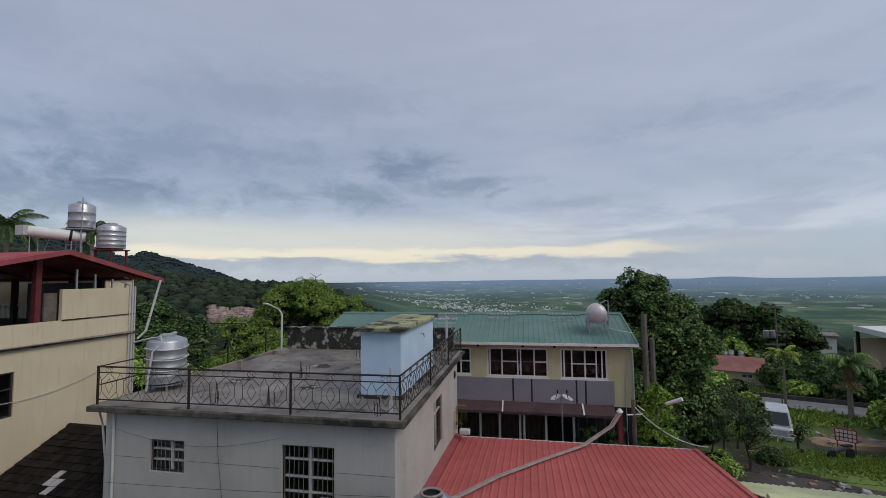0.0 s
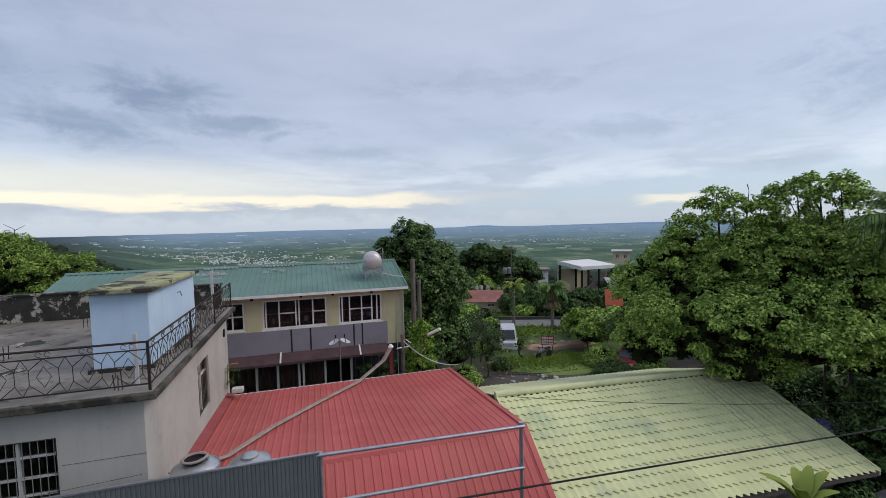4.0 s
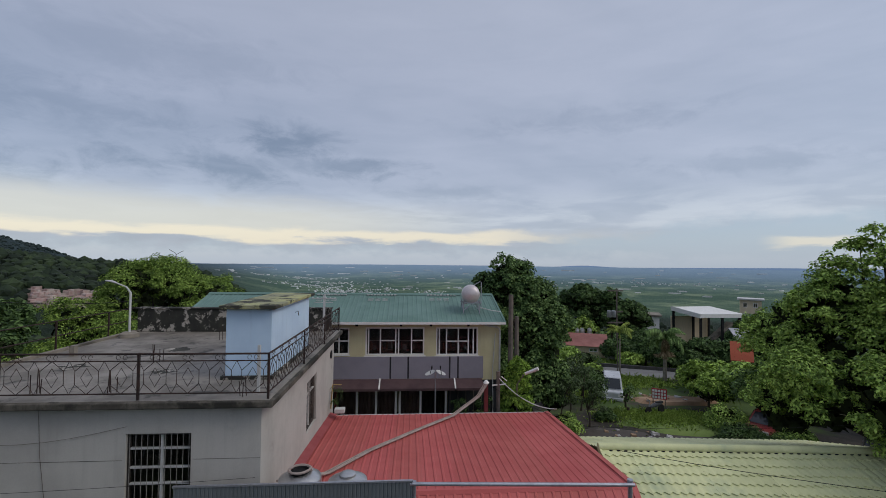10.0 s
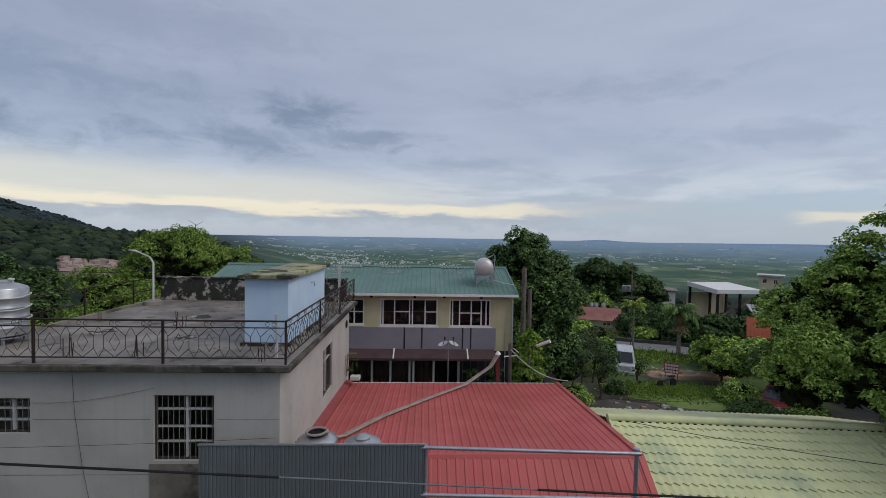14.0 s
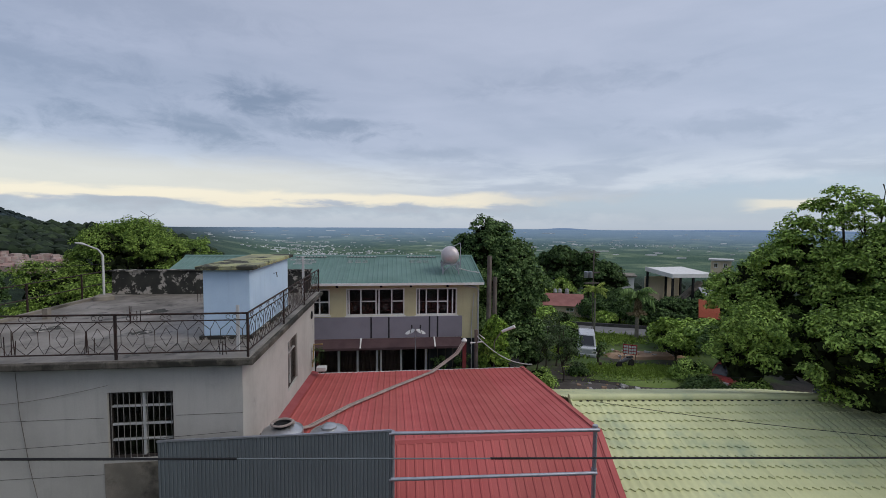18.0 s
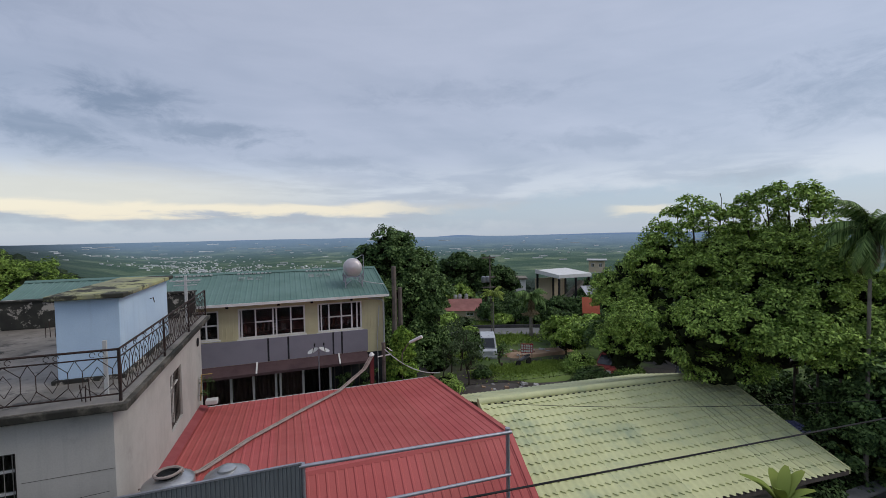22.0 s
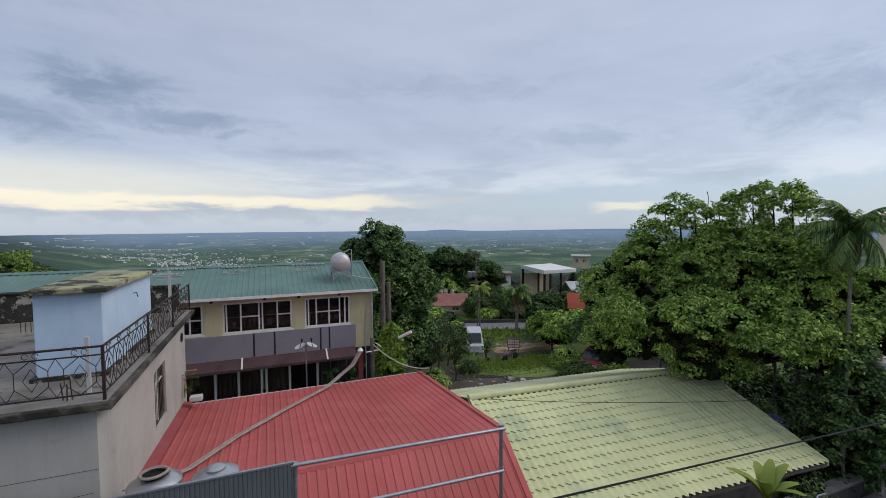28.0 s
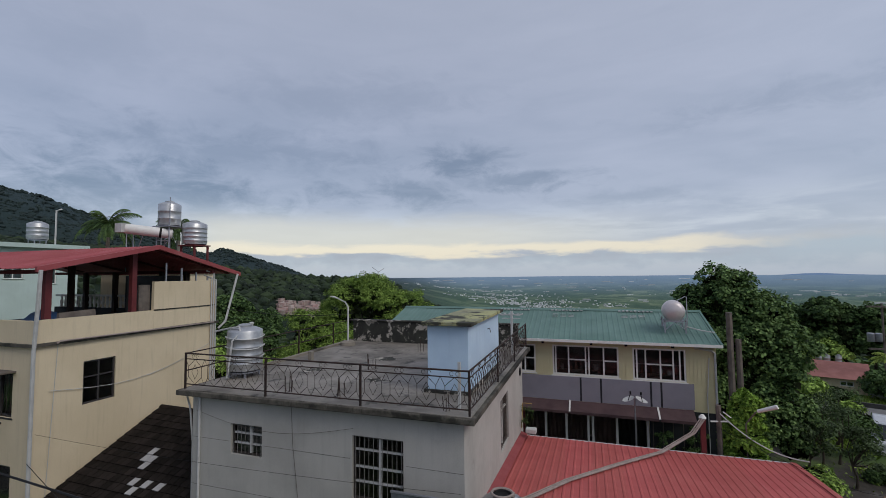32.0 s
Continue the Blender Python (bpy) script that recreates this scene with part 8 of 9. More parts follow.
def chapel():
    t = thing("chapel_spire", "red stepped chapel roof with a white-edged cross", "chapel")
    m = material("brick_red_chapel", (0.24, 0.075, 0.07), (0.20, 0.06, 0.06), 0.8, scale=0.5, bump=0.05)
    cx, cy = 91.0, 27.1
    part("wall", Geo().box(cx - 2.6, cx + 2.6, cy - 2.6, cy + 2.6, -3, 8.6), m, t)
    part("spire", Geo().lathe((cx, cy, 8.6), [(2.2, 0.0), (2.2, 0.35), (1.75, 0.45), (1.55, 1.0), (1.8, 1.1), (1.8, 1.3), (1.0, 1.9), (0.75, 2.3), (0.25, 2.9), (0.2, 3.0)], 8), m, t)
    k = material("pale_cross_paint", (0.50, 0.43, 0.42), None, 0.7, bump=0.0)
    d = Vector((0.29, -0.957, 0))
    o = Vector((cx, cy, 0))
    part("cross_upright", Geo().tube([o + Vector((0, 0, 11.0)), o + Vector((0, 0, 14.6))], 0.10, 4), k, t)
    part("cross_arm", Geo().tube([o - d * 0.95 + Vector((0, 0, 13.75)), o + d * 0.95 + Vector((0, 0, 13.75))], 0.10, 4), k, t)
    for s in (-1, 1):
        part("side_bar", Geo().tube([o + d * s * 1.7 + Vector((0, 0, 9.75)), o + d * s * 2.6 + Vector((0, 0, 9.75))], 0.10, 4), k, t)
    part("ladder", Geo().box(cx - 2.45, cx - 2.3, cy - 0.4, cy + 0.4, 8.6, 9.9), k, t)
    s = thing("lamp_gantry", "distant lighting gantry on two thin masts", "gantry")
    gx, gy, gz = 108.3, 28.6, 11.4
    for y in (gy - 0.4, gy + 0.4):
        part("mast", Geo().tube([(gx, y, 0), (gx, y, gz - 0.4)], 0.06, 5), M_GALV, s)
    for k in range(4):
        part("lamp", Geo().box(gx - 0.2, gx + 0.1, gy - 1.1 + 0.55 * k, gy - 0.75 + 0.55 * k, gz - 0.4, gz), M_WOOD, s)
    part("lamp_bar", Geo().box(gx - 0.1, gx, gy - 1.1, gy + 0.95, gz - 0.6, gz - 0.48), M_WOOD, s)


def teal_house():
    h = thing("teal_house", "teal-painted flat-roofed house with a blue door and moss", "house")
    m = material("teal_paint", (0.58, 0.82, 0.80), (0.53, 0.76, 0.75), 0.85, scale=0.5, streak=0.15, bump=0.08)
    c, e = Vector((43.0, 13.1, 0)), Vector((45.6, 1.0, 0))
    u = (e - c).normalized()
    turn = math.degrees(math.atan2(u.y, u.x))
    ln = (e - c).length
    at = pose(c.x, c.y, 0, 0, 0, turn)
    part("front_wall", wall_x(Geo(), 0, ln, 0, 0.2, -1.2, 4.75, [(1.95, 3.15, 3.05, 4.35)]), m, h).matrix_basis = at
    part("side_wall", Geo().box(0, 0.2, 0.2, 7.0, -1.2, 4.75), m, h).matrix_basis = at
    part("side_wall", Geo().box(ln - 0.2, ln, 0.2, 7.0, -1.2, 4.75), m, h).matrix_basis = at
    part("back_wall", Geo().box(0.2, ln - 0.2, 6.8, 7.0, -1.2, 4.75), m, h).matrix_basis = at
    part("roof_slab", Geo().box(-0.3, ln + 0.3, -0.3, 7.3, 4.75, 5.1), material("mossy_roof_slab", (0.16, 0.18, 0.09), (0.10, 0.13, 0.05), 0.95, scale=0.8, stain=(0.06, 0.06, 0.05), stain_at=(0.5, 0.7), bump=0.3), h).matrix_basis = at
    window(h, 1.2, 1.3, at @ pose(1.95, 0.06, 3.05), cols=(0.5,), rows=(0.5,), bar=0.08, bars=5)
    part("door", Geo().box(4.05, 4.9, -0.06, -0.005, 2.1, 3.9), material("blue_door_paint", (0.03, 0.13, 0.34), None, 0.6, bump=0.05), h).matrix_basis = at
    rng = np.random.default_rng(321)
    g = thing("roof_moss", "bright moss and weeds growing on the teal house roof", "moss")
    p, n = crown_points([(44.0 + 0.21 * k, 12.4 - 0.97 * k, 5.1, 0.5, 0.6, 0.10 + 0.08 * (k % 3)) for k in range(9)], 3200, 0.25, rng, 0.0)
    ob = new("foliage", leaf_mesh("foliage", p, n, 0.18, rng, M_TREELIGHT, 0.4))
    ob.parent = g
    g = thing("roof_shrub", "bright rounded shrub growing over the teal roof edge", "shrub")
    p, n = crown_points([(46.2, 7.6, 5.9, 1.2, 1.2, 0.9), (46.4, 6.4, 5.7, 1.2, 1.2, 0.9)], 3600, 0.3, rng, -0.6)
    ob = new("foliage", leaf_mesh("foliage", p, n, 0.22, rng, M_TREELIGHT, 0.5))
    ob.parent = g
    k = thing("slatted_crate", "pale slatted crate standing on the mossy roof", "crate")
    for z in (5.15, 5.4, 5.65, 5.9):
        part("slat", Geo().box(44.6, 45.6, 9.9, 10.9, z, z + 0.14), M_PVC, k)
    for x, y in ((44.62, 9.92), (45.5, 9.92), (44.62, 10.8), (45.5, 10.8)):
        part("corner_post", Geo().box(x, x + 0.09, y, y + 0.09, 5.1, 6.1), M_WOOD, k)
    b = thing("grey_house", "cream house under a weathered grey sheet roof", "house")
    part("wall", Geo().box(58.4, 68.0, 2.0, 15.0, -1.5, 5.9), M_CREAM, b)
    # dark strip paints the dim inside of a window row
    part("window_band", Geo().box(58.37, 58.395, 8.0, 13.8, 4.4, 5.4), M_SHADETONE, b)
    m2 = material("grey_sheet_roof", (0.30, 0.30, 0.31), (0.22, 0.22, 0.23), 0.6, scale=0.6, stain=(0.14, 0.14, 0.13), stain_at=(0.55, 0.75), bump=0.1)
    for k in range(9):
        y = 15.4 - 1.5 * k
        part("roof_sheet", Geo().hexa([(57.6, y - 1.47, 5.85), (61.8, y - 1.47, 7.25), (61.8, y, 7.25), (57.6, y, 5.85), (57.6, y - 1.47, 5.95), (61.8, y - 1.47, 7.35), (61.8, y, 7.35), (57.6, y, 5.95)]), m2, b)
    part("back_roof", Geo().hexa([(61.8, 1.9, 7.2), (68.4, 1.9, 5.6), (68.4, 15.4, 5.6), (61.8, 15.4, 7.2), (61.8, 1.9, 7.34), (68.4, 1.9, 5.75), (68.4, 15.4, 5.75), (61.8, 15.4, 7.34)]), m2, b)
    s = thing("solar_heater", "solar water heater with a white drum on a grey panel", "solar heater")
    part("panel", Geo().hexa([(58.2, 12.4, 6.4), (60.0, 12.4, 7.4), (60.0, 14.8, 7.4), (58.2, 14.8, 6.4), (58.15, 12.4, 6.5), (59.95, 12.4, 7.5), (59.95, 14.8, 7.5), (58.15, 14.8, 6.5)]), M_GALV, s)
    part("drum", smooth(Geo().lathe((60.0, 12.5, 7.85), [(0.28, 0), (0.38, 0.05), (0.38, 2.1), (0.28, 2.15)], 16, (0, 1, 0))), M_WHITE, s)
    for y in (12.6, 14.5):
        part("leg", Geo().box(59.93, 60.07, y, y + 0.12, 6.4, 7.6), M_GALV, s)


def almond_tree():
    """A tree in flat storeys of dark leaves in front of the teal house."""
    def at(az, d, z, r, rz=0.42):
        return (d * math.sin(radians(az)), d * math.cos(radians(az)), z, r, r, rz)
    blobs = [at(71.8, 38, 3.9, 0.9), at(73.2, 37.6, 4.2, 0.9), at(74.6, 38, 3.9, 0.8), at(75.2, 37.2, 3.4, 1.1), at(76.8, 37.6, 2.7, 1.0), at(78.2, 37.2, 2.3, 0.8), at(73.4, 37, 3.0, 1.0), at(71.2, 37.4, 2.4, 0.9), at(74.6, 36.6, 2.4, 1.0), at(76.4, 37, 1.8, 0.9)]
    tree("almond_tree", "dark tree with leaves in flat layers before the teal house", (36.0, 10.6, 0.4), blobs, 18000, 0.26, M_VINE, 71, 0.36, 0.13, dense=1.1)


hall()
star_tower()
chapel()
teal_house()
almond_tree()


# ---- the open lot, the road and the houses beyond ----
M_ASPHALT = material("grey_asphalt", (0.19, 0.19, 0.185), (0.145, 0.145, 0.145), 0.8, scale=0.6, bump=0.15)
M_DIRT = material("tan_earth", (0.34, 0.23, 0.15), (0.26, 0.17, 0.11), 0.95, scale=0.9, stain=(0.42, 0.33, 0.24), stain_at=(0.6, 0.75), bump=0.4)
M_CARWHITE = material("white_car_paint", (0.55, 0.57, 0.60), None, 0.3, scale=2.0, bump=0.0, spec=0.5)
M_CARGREY = material("dark_car_paint", (0.05, 0.055, 0.065), None, 0.3, scale=2.0, bump=0.0, spec=0.5)
M_CARRED = material("red_car_paint", (0.27, 0.045, 0.042), None, 0.35, scale=2.0, bump=0.0, spec=0.5)
M_CARGLASS = material("dark_car_glass", (0.02, 0.025, 0.03), None, 0.08, scale=2.0, bump=0.0, spec=0.6)
M_ORANGE = material("orange_awning_sheet", (0.42, 0.10, 0.05), (0.36, 0.085, 0.045), 0.7, scale=0.7, bump=0.05)


def patch(name, label, category, cx, cy, rx, ry, mat, lift, seed, kind="structure"):
    """A flat irregular patch that follows the ground."""
    rnd = random.Random(seed)
    g = Geo()
    rings, n = 6, 36
    w = [1 + 0.22 * math.sin(2 * math.pi * k / n * 2 + seed) + 0.12 * math.sin(2 * math.pi * k / n * 5 + seed * 2) + rnd.uniform(-0.05, 0.05) for k in range(n)]
    g.v.append((cx, cy, land(cx, cy) + lift))
    for j in range(1, rings + 1):
        for k in range(n):
            a = 2 * math.pi * k / n
            x, y = cx + rx * j / rings * w[k] * math.cos(a), cy + ry * j / rings * w[k] * math.sin(a)
            g.v.append((x, y, land(x, y) + (lift if j < rings else -0.05) + (0.03 * rnd.random() if j < rings else 0)))
    g.f += [(0, 1 + k, 1 + (k + 1) % n) for k in range(n)]
    for j in range(rings - 1):
        a = 1 + j * n
        g.f += [(a + k, a + n + k, a + n + (k + 1) % n, a + (k + 1) % n) for k in range(n)]
    return tagged(part(name, smooth(g), mat), label, category, kind=kind)


def grass(cx, cy, rx, ry, count, seed, hgt=0.4):
    rng = np.random.default_rng(seed)
    q = rng.normal(size=(count, 2)) * 0.48
    x, y = cx + q[:, 0] * rx, cy + q[:, 1] * ry
    z = np.array([land(a, b) for a, b in zip(x, y)])
    at = np.stack([x, y, z + hgt * 0.35], 1)
    nor = np.stack([rng.normal(size=count), rng.normal(size=count), np.full(count, 0.5)], 1)
    ob = new("rough_grass", leaf_mesh("rough_grass", at, nor, hgt, rng, M_GRASS, 0.22))
    tagged(ob, "rough bright-green grass on the open lot", "grass", kind="stuff")


def vehicle(name, label, category, x, y, turn, ln, w, h, paint, boxy, z=None):
    """A parked car or van: body, cabin glass, wheels and lights."""
    c = thing(name, label, category, "parked vehicles", at=(x, y, land(x, y) if z is None else z), turn=turn)
    b0, b1 = 0.28, h * (0.55 if not boxy else 0.52)
    part("body", Geo().box(-ln / 2, ln / 2, -w / 2, w / 2, b0, b1), paint, c, bevel=0.10)
    if boxy:
        cab = [(-ln / 2 + 0.02, -w / 2 + 0.04, b1), (ln / 2 - 0.55, -w / 2 + 0.04, b1), (ln / 2 - 0.55, w / 2 - 0.04, b1), (-ln / 2 + 0.02, w / 2 - 0.04, b1),
               (-ln / 2 + 0.1, -w / 2 + 0.12, h), (ln / 2 - 1.0, -w / 2 + 0.12, h), (ln / 2 - 1.0, w / 2 - 0.12, h), (-ln / 2 + 0.1, w / 2 - 0.12, h)]
    else:
        cab = [(-ln / 2 + 0.3, -w / 2 + 0.05, b1), (ln / 2 - 1.1, -w / 2 + 0.05, b1), (ln / 2 - 1.1, w / 2 - 0.05, b1), (-ln / 2 + 0.3, w / 2 - 0.05, b1),
               (-ln / 2 + 0.8, -w / 2 + 0.2, h), (ln / 2 - 1.9, -w / 2 + 0.2, h), (ln / 2 - 1.9, w / 2 - 0.2, h), (-ln / 2 + 0.8, w / 2 - 0.2, h)]
    part("cabin", Geo().hexa(cab), paint, c, bevel=0.06)
    k = Vector((0, 0, 0))
    mid = [Vector(p) for p in cab]
    for (i, j, m, q) in ((0, 1, 5, 4), (2, 3, 7, 6), (1, 2, 6, 5), (3, 0, 4, 7)):
        a, b, d, e = mid[i], mid[j], mid[m], mid[q]
        cen = (a + b + d + e) / 4
        nor = (b - a).cross(e - a).normalized() * 0.03
        pts = [cen + (p - cen) * 0.82 + nor for p in (a, b, d, e)]
        part("glass", Geo().face(*pts), M_CARGLASS, c)
    for wx in (-ln * 0.32, ln * 0.32):
        for wy in (-w / 2 - 0.005, w / 2 - 0.175):
            part("wheel", smooth(Geo().lathe((wx, wy, 0.3), [(0.18, 0), (0.29, 0.0), (0.31, 0.04), (0.31, 0.14), (0.29, 0.18), (0.18, 0.18)], 18, (0, 1, 0))), M_BLACK, c)
    for s in (-1, 1):
        part("headlight", Geo().box(ln / 2 - 0.02, ln / 2 + 0.015, s * w * 0.34 - 0.14, s * w * 0.34 + 0.14, b0 + 0.3, b0 + 0.48), M_WHITE, c)
    part("bumper", Geo().box(ln / 2 - 0.02, ln / 2 + 0.08, -w / 2 + 0.05, w / 2 - 0.05, b0 - 0.02, b0 + 0.2), paint, c, bevel=0.03)


def lot():
    patch("bare_soil", "wet bare soil of the open lot", "ground", 12.4, 22.6, 5.2, 2.4, material("wet_dark_soil", (0.075, 0.062, 0.052), (0.05, 0.043, 0.038), 0.7, scale=0.7, stain=(0.11, 0.10, 0.09), stain_at=(0.6, 0.7), bump=0.4), 0.03, 3)
    patch("grass_patch", "low grass on the open lot", "ground", 17.2, 26.2, 4.6, 1.9, material("short_turf", (0.11, 0.17, 0.04), (0.16, 0.22, 0.06), 0.95, scale=0.8, bump=0.5), 0.05, 5)
    patch("puddle_rim", "pale concrete remains in the soil", "rubble", 13.6, 22.8, 0.9, 0.22, M_CONCRETE, 0.1, 8)
    patch("earth_heap", "heap of tan earth beside the lot", "earth", 20.2, 31.6, 3.6, 1.1, M_DIRT, 0.28, 6)
    grass(18.0, 26.8, 4.6, 1.7, 14000, 71, 0.26)
    grass(22.5, 50.5, 6.0, 2.4, 6000, 74, 0.5)
    # stones and broken slabs lying in the soil
    rnd = random.Random(44)
    heap = thing("rubble", "scattered pale stones and broken slabs on the soil", "rubble")
    for k in range(46):
        x, y = (rnd.gauss(20.0, 1.7), rnd.gauss(32.0, 0.6)) if k < 30 else (rnd.gauss(13.4, 1.3), rnd.gauss(23.8, 0.7))
        z, r = land(x, y) + (0.25 if k < 30 else 0.02), rnd.uniform(0.08, 0.32)
        a = rnd.uniform(0, 6.28)
        q = [(x + r * math.cos(a + t) * rnd.uniform(0.6, 1.2), y + r * math.sin(a + t) * rnd.uniform(0.6, 1.2)) for t in (0, 1.5, 3.1, 4.7)]
        part("stone", Geo().hexa([(*v, z) for v in q] + [(0.8 * v[0] + 0.2 * x, 0.8 * v[1] + 0.2 * y, z + r * rnd.uniform(0.25, 0.6)) for v in q]), M_PALETILE if k % 3 else M_DIRT, heap)
    grass(18.0, 39.0, 6.0, 2.6, 6000, 72, 0.5)
    grass(12.0, 34.0, 4.0, 3.0, 5000, 73, 0.45)
    # the road across, with its kerb
    g = Geo()
    pts = [(-6, 47.5), (6, 46.5), (14, 45.4), (20.5, 44.2), (27, 42.6), (34, 39.8), (43, 34.5)]
    for x, y in pts:
        z = land(x, y) + 0.12
        g.v += [(x - 0.4, y - 1.9, z), (x + 0.4, y + 1.9, z)]
    g.f += [(2 * k, 2 * k + 2, 2 * k + 3, 2 * k + 1) for k in range(len(pts) - 1)]
    tagged(part("road", g, M_ASPHALT), "grey asphalt road across the hillside", "road", kind="structure")
    k = thing("road_kerb", "dark concrete kerb wall along the road", "kerb")
    for (x, y), (u, v) in zip(pts, pts[1:]):
        a, b = Vector((x + 0.5, y + 2.0, land(x, y))), Vector((u + 0.5, v + 2.0, land(u, v)))
        part("kerb_stone", Geo().hexa([tuple(a), tuple(b), tuple(b + Vector((0, 0.25, 0))), tuple(a + Vector((0, 0.25, 0))), tuple(a + Vector((0, 0, 0.45))), tuple(b + Vector((0, 0, 0.45))), tuple(b + Vector((0, 0.25, 0.45))), tuple(a + Vector((0, 0.25, 0.45)))]), M_DARKWALL, k)


def lot_sign():
    s = thing("lot_sign", "red notice board with white writing on posts", "sign")
    x, y, z = 17.5, 29.1, land(17.5, 29.1)
    m = material("red_sign_paint", (0.42, 0.04, 0.05), None, 0.6, bump=0.0)
    ob = part("board", Geo().box(-0.48, 0.48, -0.02, 0.02, 0.72, 1.44), m, s)
    s.matrix_world = pose(x, y, z, 0, 0, -30)
    for q in (-0.38, 0.38):
        part("post", Geo().box(q - 0.03, q + 0.03, 0.022, 0.08, 0, 1.5), M_WOOD, s)
    for r in range(3):
        for c in range(5):
            part("writing_bar", Geo().box(-0.43 + c * 0.178, -0.29 + c * 0.178, -0.028, -0.022, 0.77 + r * 0.22, 0.93 + r * 0.22), M_WHITE, s)


def small_house(name, label, x, y, w, d, h, roof_h, wall, roof, turn=0.0, z=None, flat=False):
    z = land(x, y) - 0.3 if z is None else z
    s = thing(name, label, "house", at=(x, y, z), turn=turn)
    wins = [(-w * 0.35, -w * 0.15, h * 0.45, h * 0.8), (w * 0.12, w * 0.32, h * 0.45, h * 0.8)]
    part("front_wall", wall_x(Geo(), -w / 2, w / 2, -d / 2, -d / 2 + 0.2, 0, h, wins), wall, s)
    part("side_wall", Geo().box(-w / 2, -w / 2 + 0.2, -d / 2 + 0.2, d / 2, 0, h), wall, s)
    part("side_wall", Geo().box(w / 2 - 0.2, w / 2, -d / 2 + 0.2, d / 2, 0, h), wall, s)
    part("back_wall", Geo().box(-w / 2 + 0.2, w / 2 - 0.2, d / 2 - 0.2, d / 2, 0, h), wall, s)
    for a, b, c, e in wins:
        window(s, b - a, e - c, pose(a, -d / 2 + 0.05, c), cols=(0.5,), bar=0.08, sill=False)
    o = 0.4
    if flat:
        part("roof", Geo().box(-w / 2 - o, w / 2 + o, -d / 2 - o, d / 2 + o, h, h + 0.25), roof, s)
    else:
        part("roof", Geo().hexa([(-w / 2 - o, -d / 2 - o, h), (w / 2 + o, -d / 2 - o, h), (w / 2 + o, d / 2 + o, h), (-w / 2 - o, d / 2 + o, h),
                                 (-w / 2 - o, -0.05, h + roof_h), (w / 2 + o, -0.05, h + roof_h), (w / 2 + o, 0.05, h + roof_h), (-w / 2 - o, 0.05, h + roof_h)]), roof, s)
    return s


def mid_houses():
    small_house("red_roofed_cottage", "low cottage under a dull red roof among trees", 23.2, 56.4, 5.2, 5.0, 1.4, 1.2, M_CREAM, material("dull_terracotta_sheet", (0.36, 0.16, 0.14), (0.27, 0.12, 0.105), 0.8, scale=0.8, bump=0.05), -20, z=-3.1)
    for x in (22.6, 23.3, 24.3):
        steel_tank("cottage_tank", x, 56.9, -1.2, 0.28, 0.9, "small steel tank beside the cottage roof", legs=0.3, bands=2, group="cottage tanks")
    # white canopy on posts
    c = thing("white_canopy", "white metal canopy roof on dark posts", "canopy")
    part("roof", Geo().hexa([(33.6, 47.6, 2.98), (38.7, 47.6, 3.1), (38.7, 53.2, 3.25), (33.6, 53.2, 3.25), (33.6, 47.6, 3.08), (38.7, 47.6, 3.2), (38.7, 53.2, 3.5), (33.6, 53.2, 3.4)]), M_WHITE, c)
    part("fascia", Geo().hexa([(33.5, 47.5, 2.65), (33.6, 47.5, 2.65), (33.6, 53.2, 2.95), (33.5, 53.2, 2.95), (33.5, 47.5, 3.15), (33.6, 47.5, 3.15), (33.6, 53.2, 3.5), (33.5, 53.2, 3.5)]), M_WHITE, c)
    part("fascia", Geo().box(33.6, 38.7, 47.5, 47.6, 2.72, 3.16), M_WHITE, c)
    for x in (33.75, 36.4, 38.5):
        for y in (47.8, 53.0):
            part("post", Geo().box(x - 0.11, x + 0.11, y - 0.11, y + 0.11, -4.0, 3.0), M_BLACK, c)
    part("back_wall", Geo().box(33.6, 38.7, 53.25, 53.4, -4.0, 2.2), M_CREAM, c)
    part("side_stair", Geo().hexa([(35.0, 49.0, -1.2), (38.6, 49.0, 1.6), (38.6, 50.0, 1.6), (35.0, 50.0, -1.2), (35.0, 49.0, -0.9), (38.6, 49.0, 2.0), (38.6, 50.0, 2.0), (35.0, 50.0, -0.9)]), M_CONCRETE, c)
    part("grey_lean_to", Geo().hexa([(36.4, 45.4, 0.3), (40.2, 45.0, 0.2), (40.6, 47.2, 1.3), (36.8, 47.4, 1.5), (36.4, 45.4, 0.4), (40.2, 45.0, 0.3), (40.6, 47.2, 1.4), (36.8, 47.4, 1.6)]), M_GALV, c)
    a = thing("orange_awning", "orange metal awning among the trees", "awning")
    for k in range(6):
        x, y = 28.3 + 0.22 * k, 36.2 - 0.17 * k
        part("sheet", Geo().hexa([(x - 0.5, y - 0.7, 0.62), (x - 0.29, y - 0.87, 0.62), (x + 0.41, y + 0.13, 2.05), (x + 0.2, y + 0.3, 2.05), (x - 0.5, y - 0.7, 0.68), (x - 0.29, y - 0.87, 0.68), (x + 0.41, y + 0.13, 2.12), (x + 0.2, y + 0.3, 2.12)]), M_ORANGE, a)
    for x, y in ((27.85, 35.55), (28.95, 34.7)):
        part("post", Geo().box(x - 0.05, x + 0.05, y - 0.05, y + 0.05, -2.6, 0.63), M_DARKRED, a)
    small_house("upper_house", "pale house showing above the tree", 61.3, 73.5, 3.2, 3, 2.4, 0.25, M_CREAM, M_PVC, -40, z=0.2, flat=True)
    small_house("hill_house", "small white block house below the trees", 41.7, 74.2, 4.5, 4, 3.4, 0.5, M_WHITE, M_CONCRETE, -25, z=-3.6, flat=True)
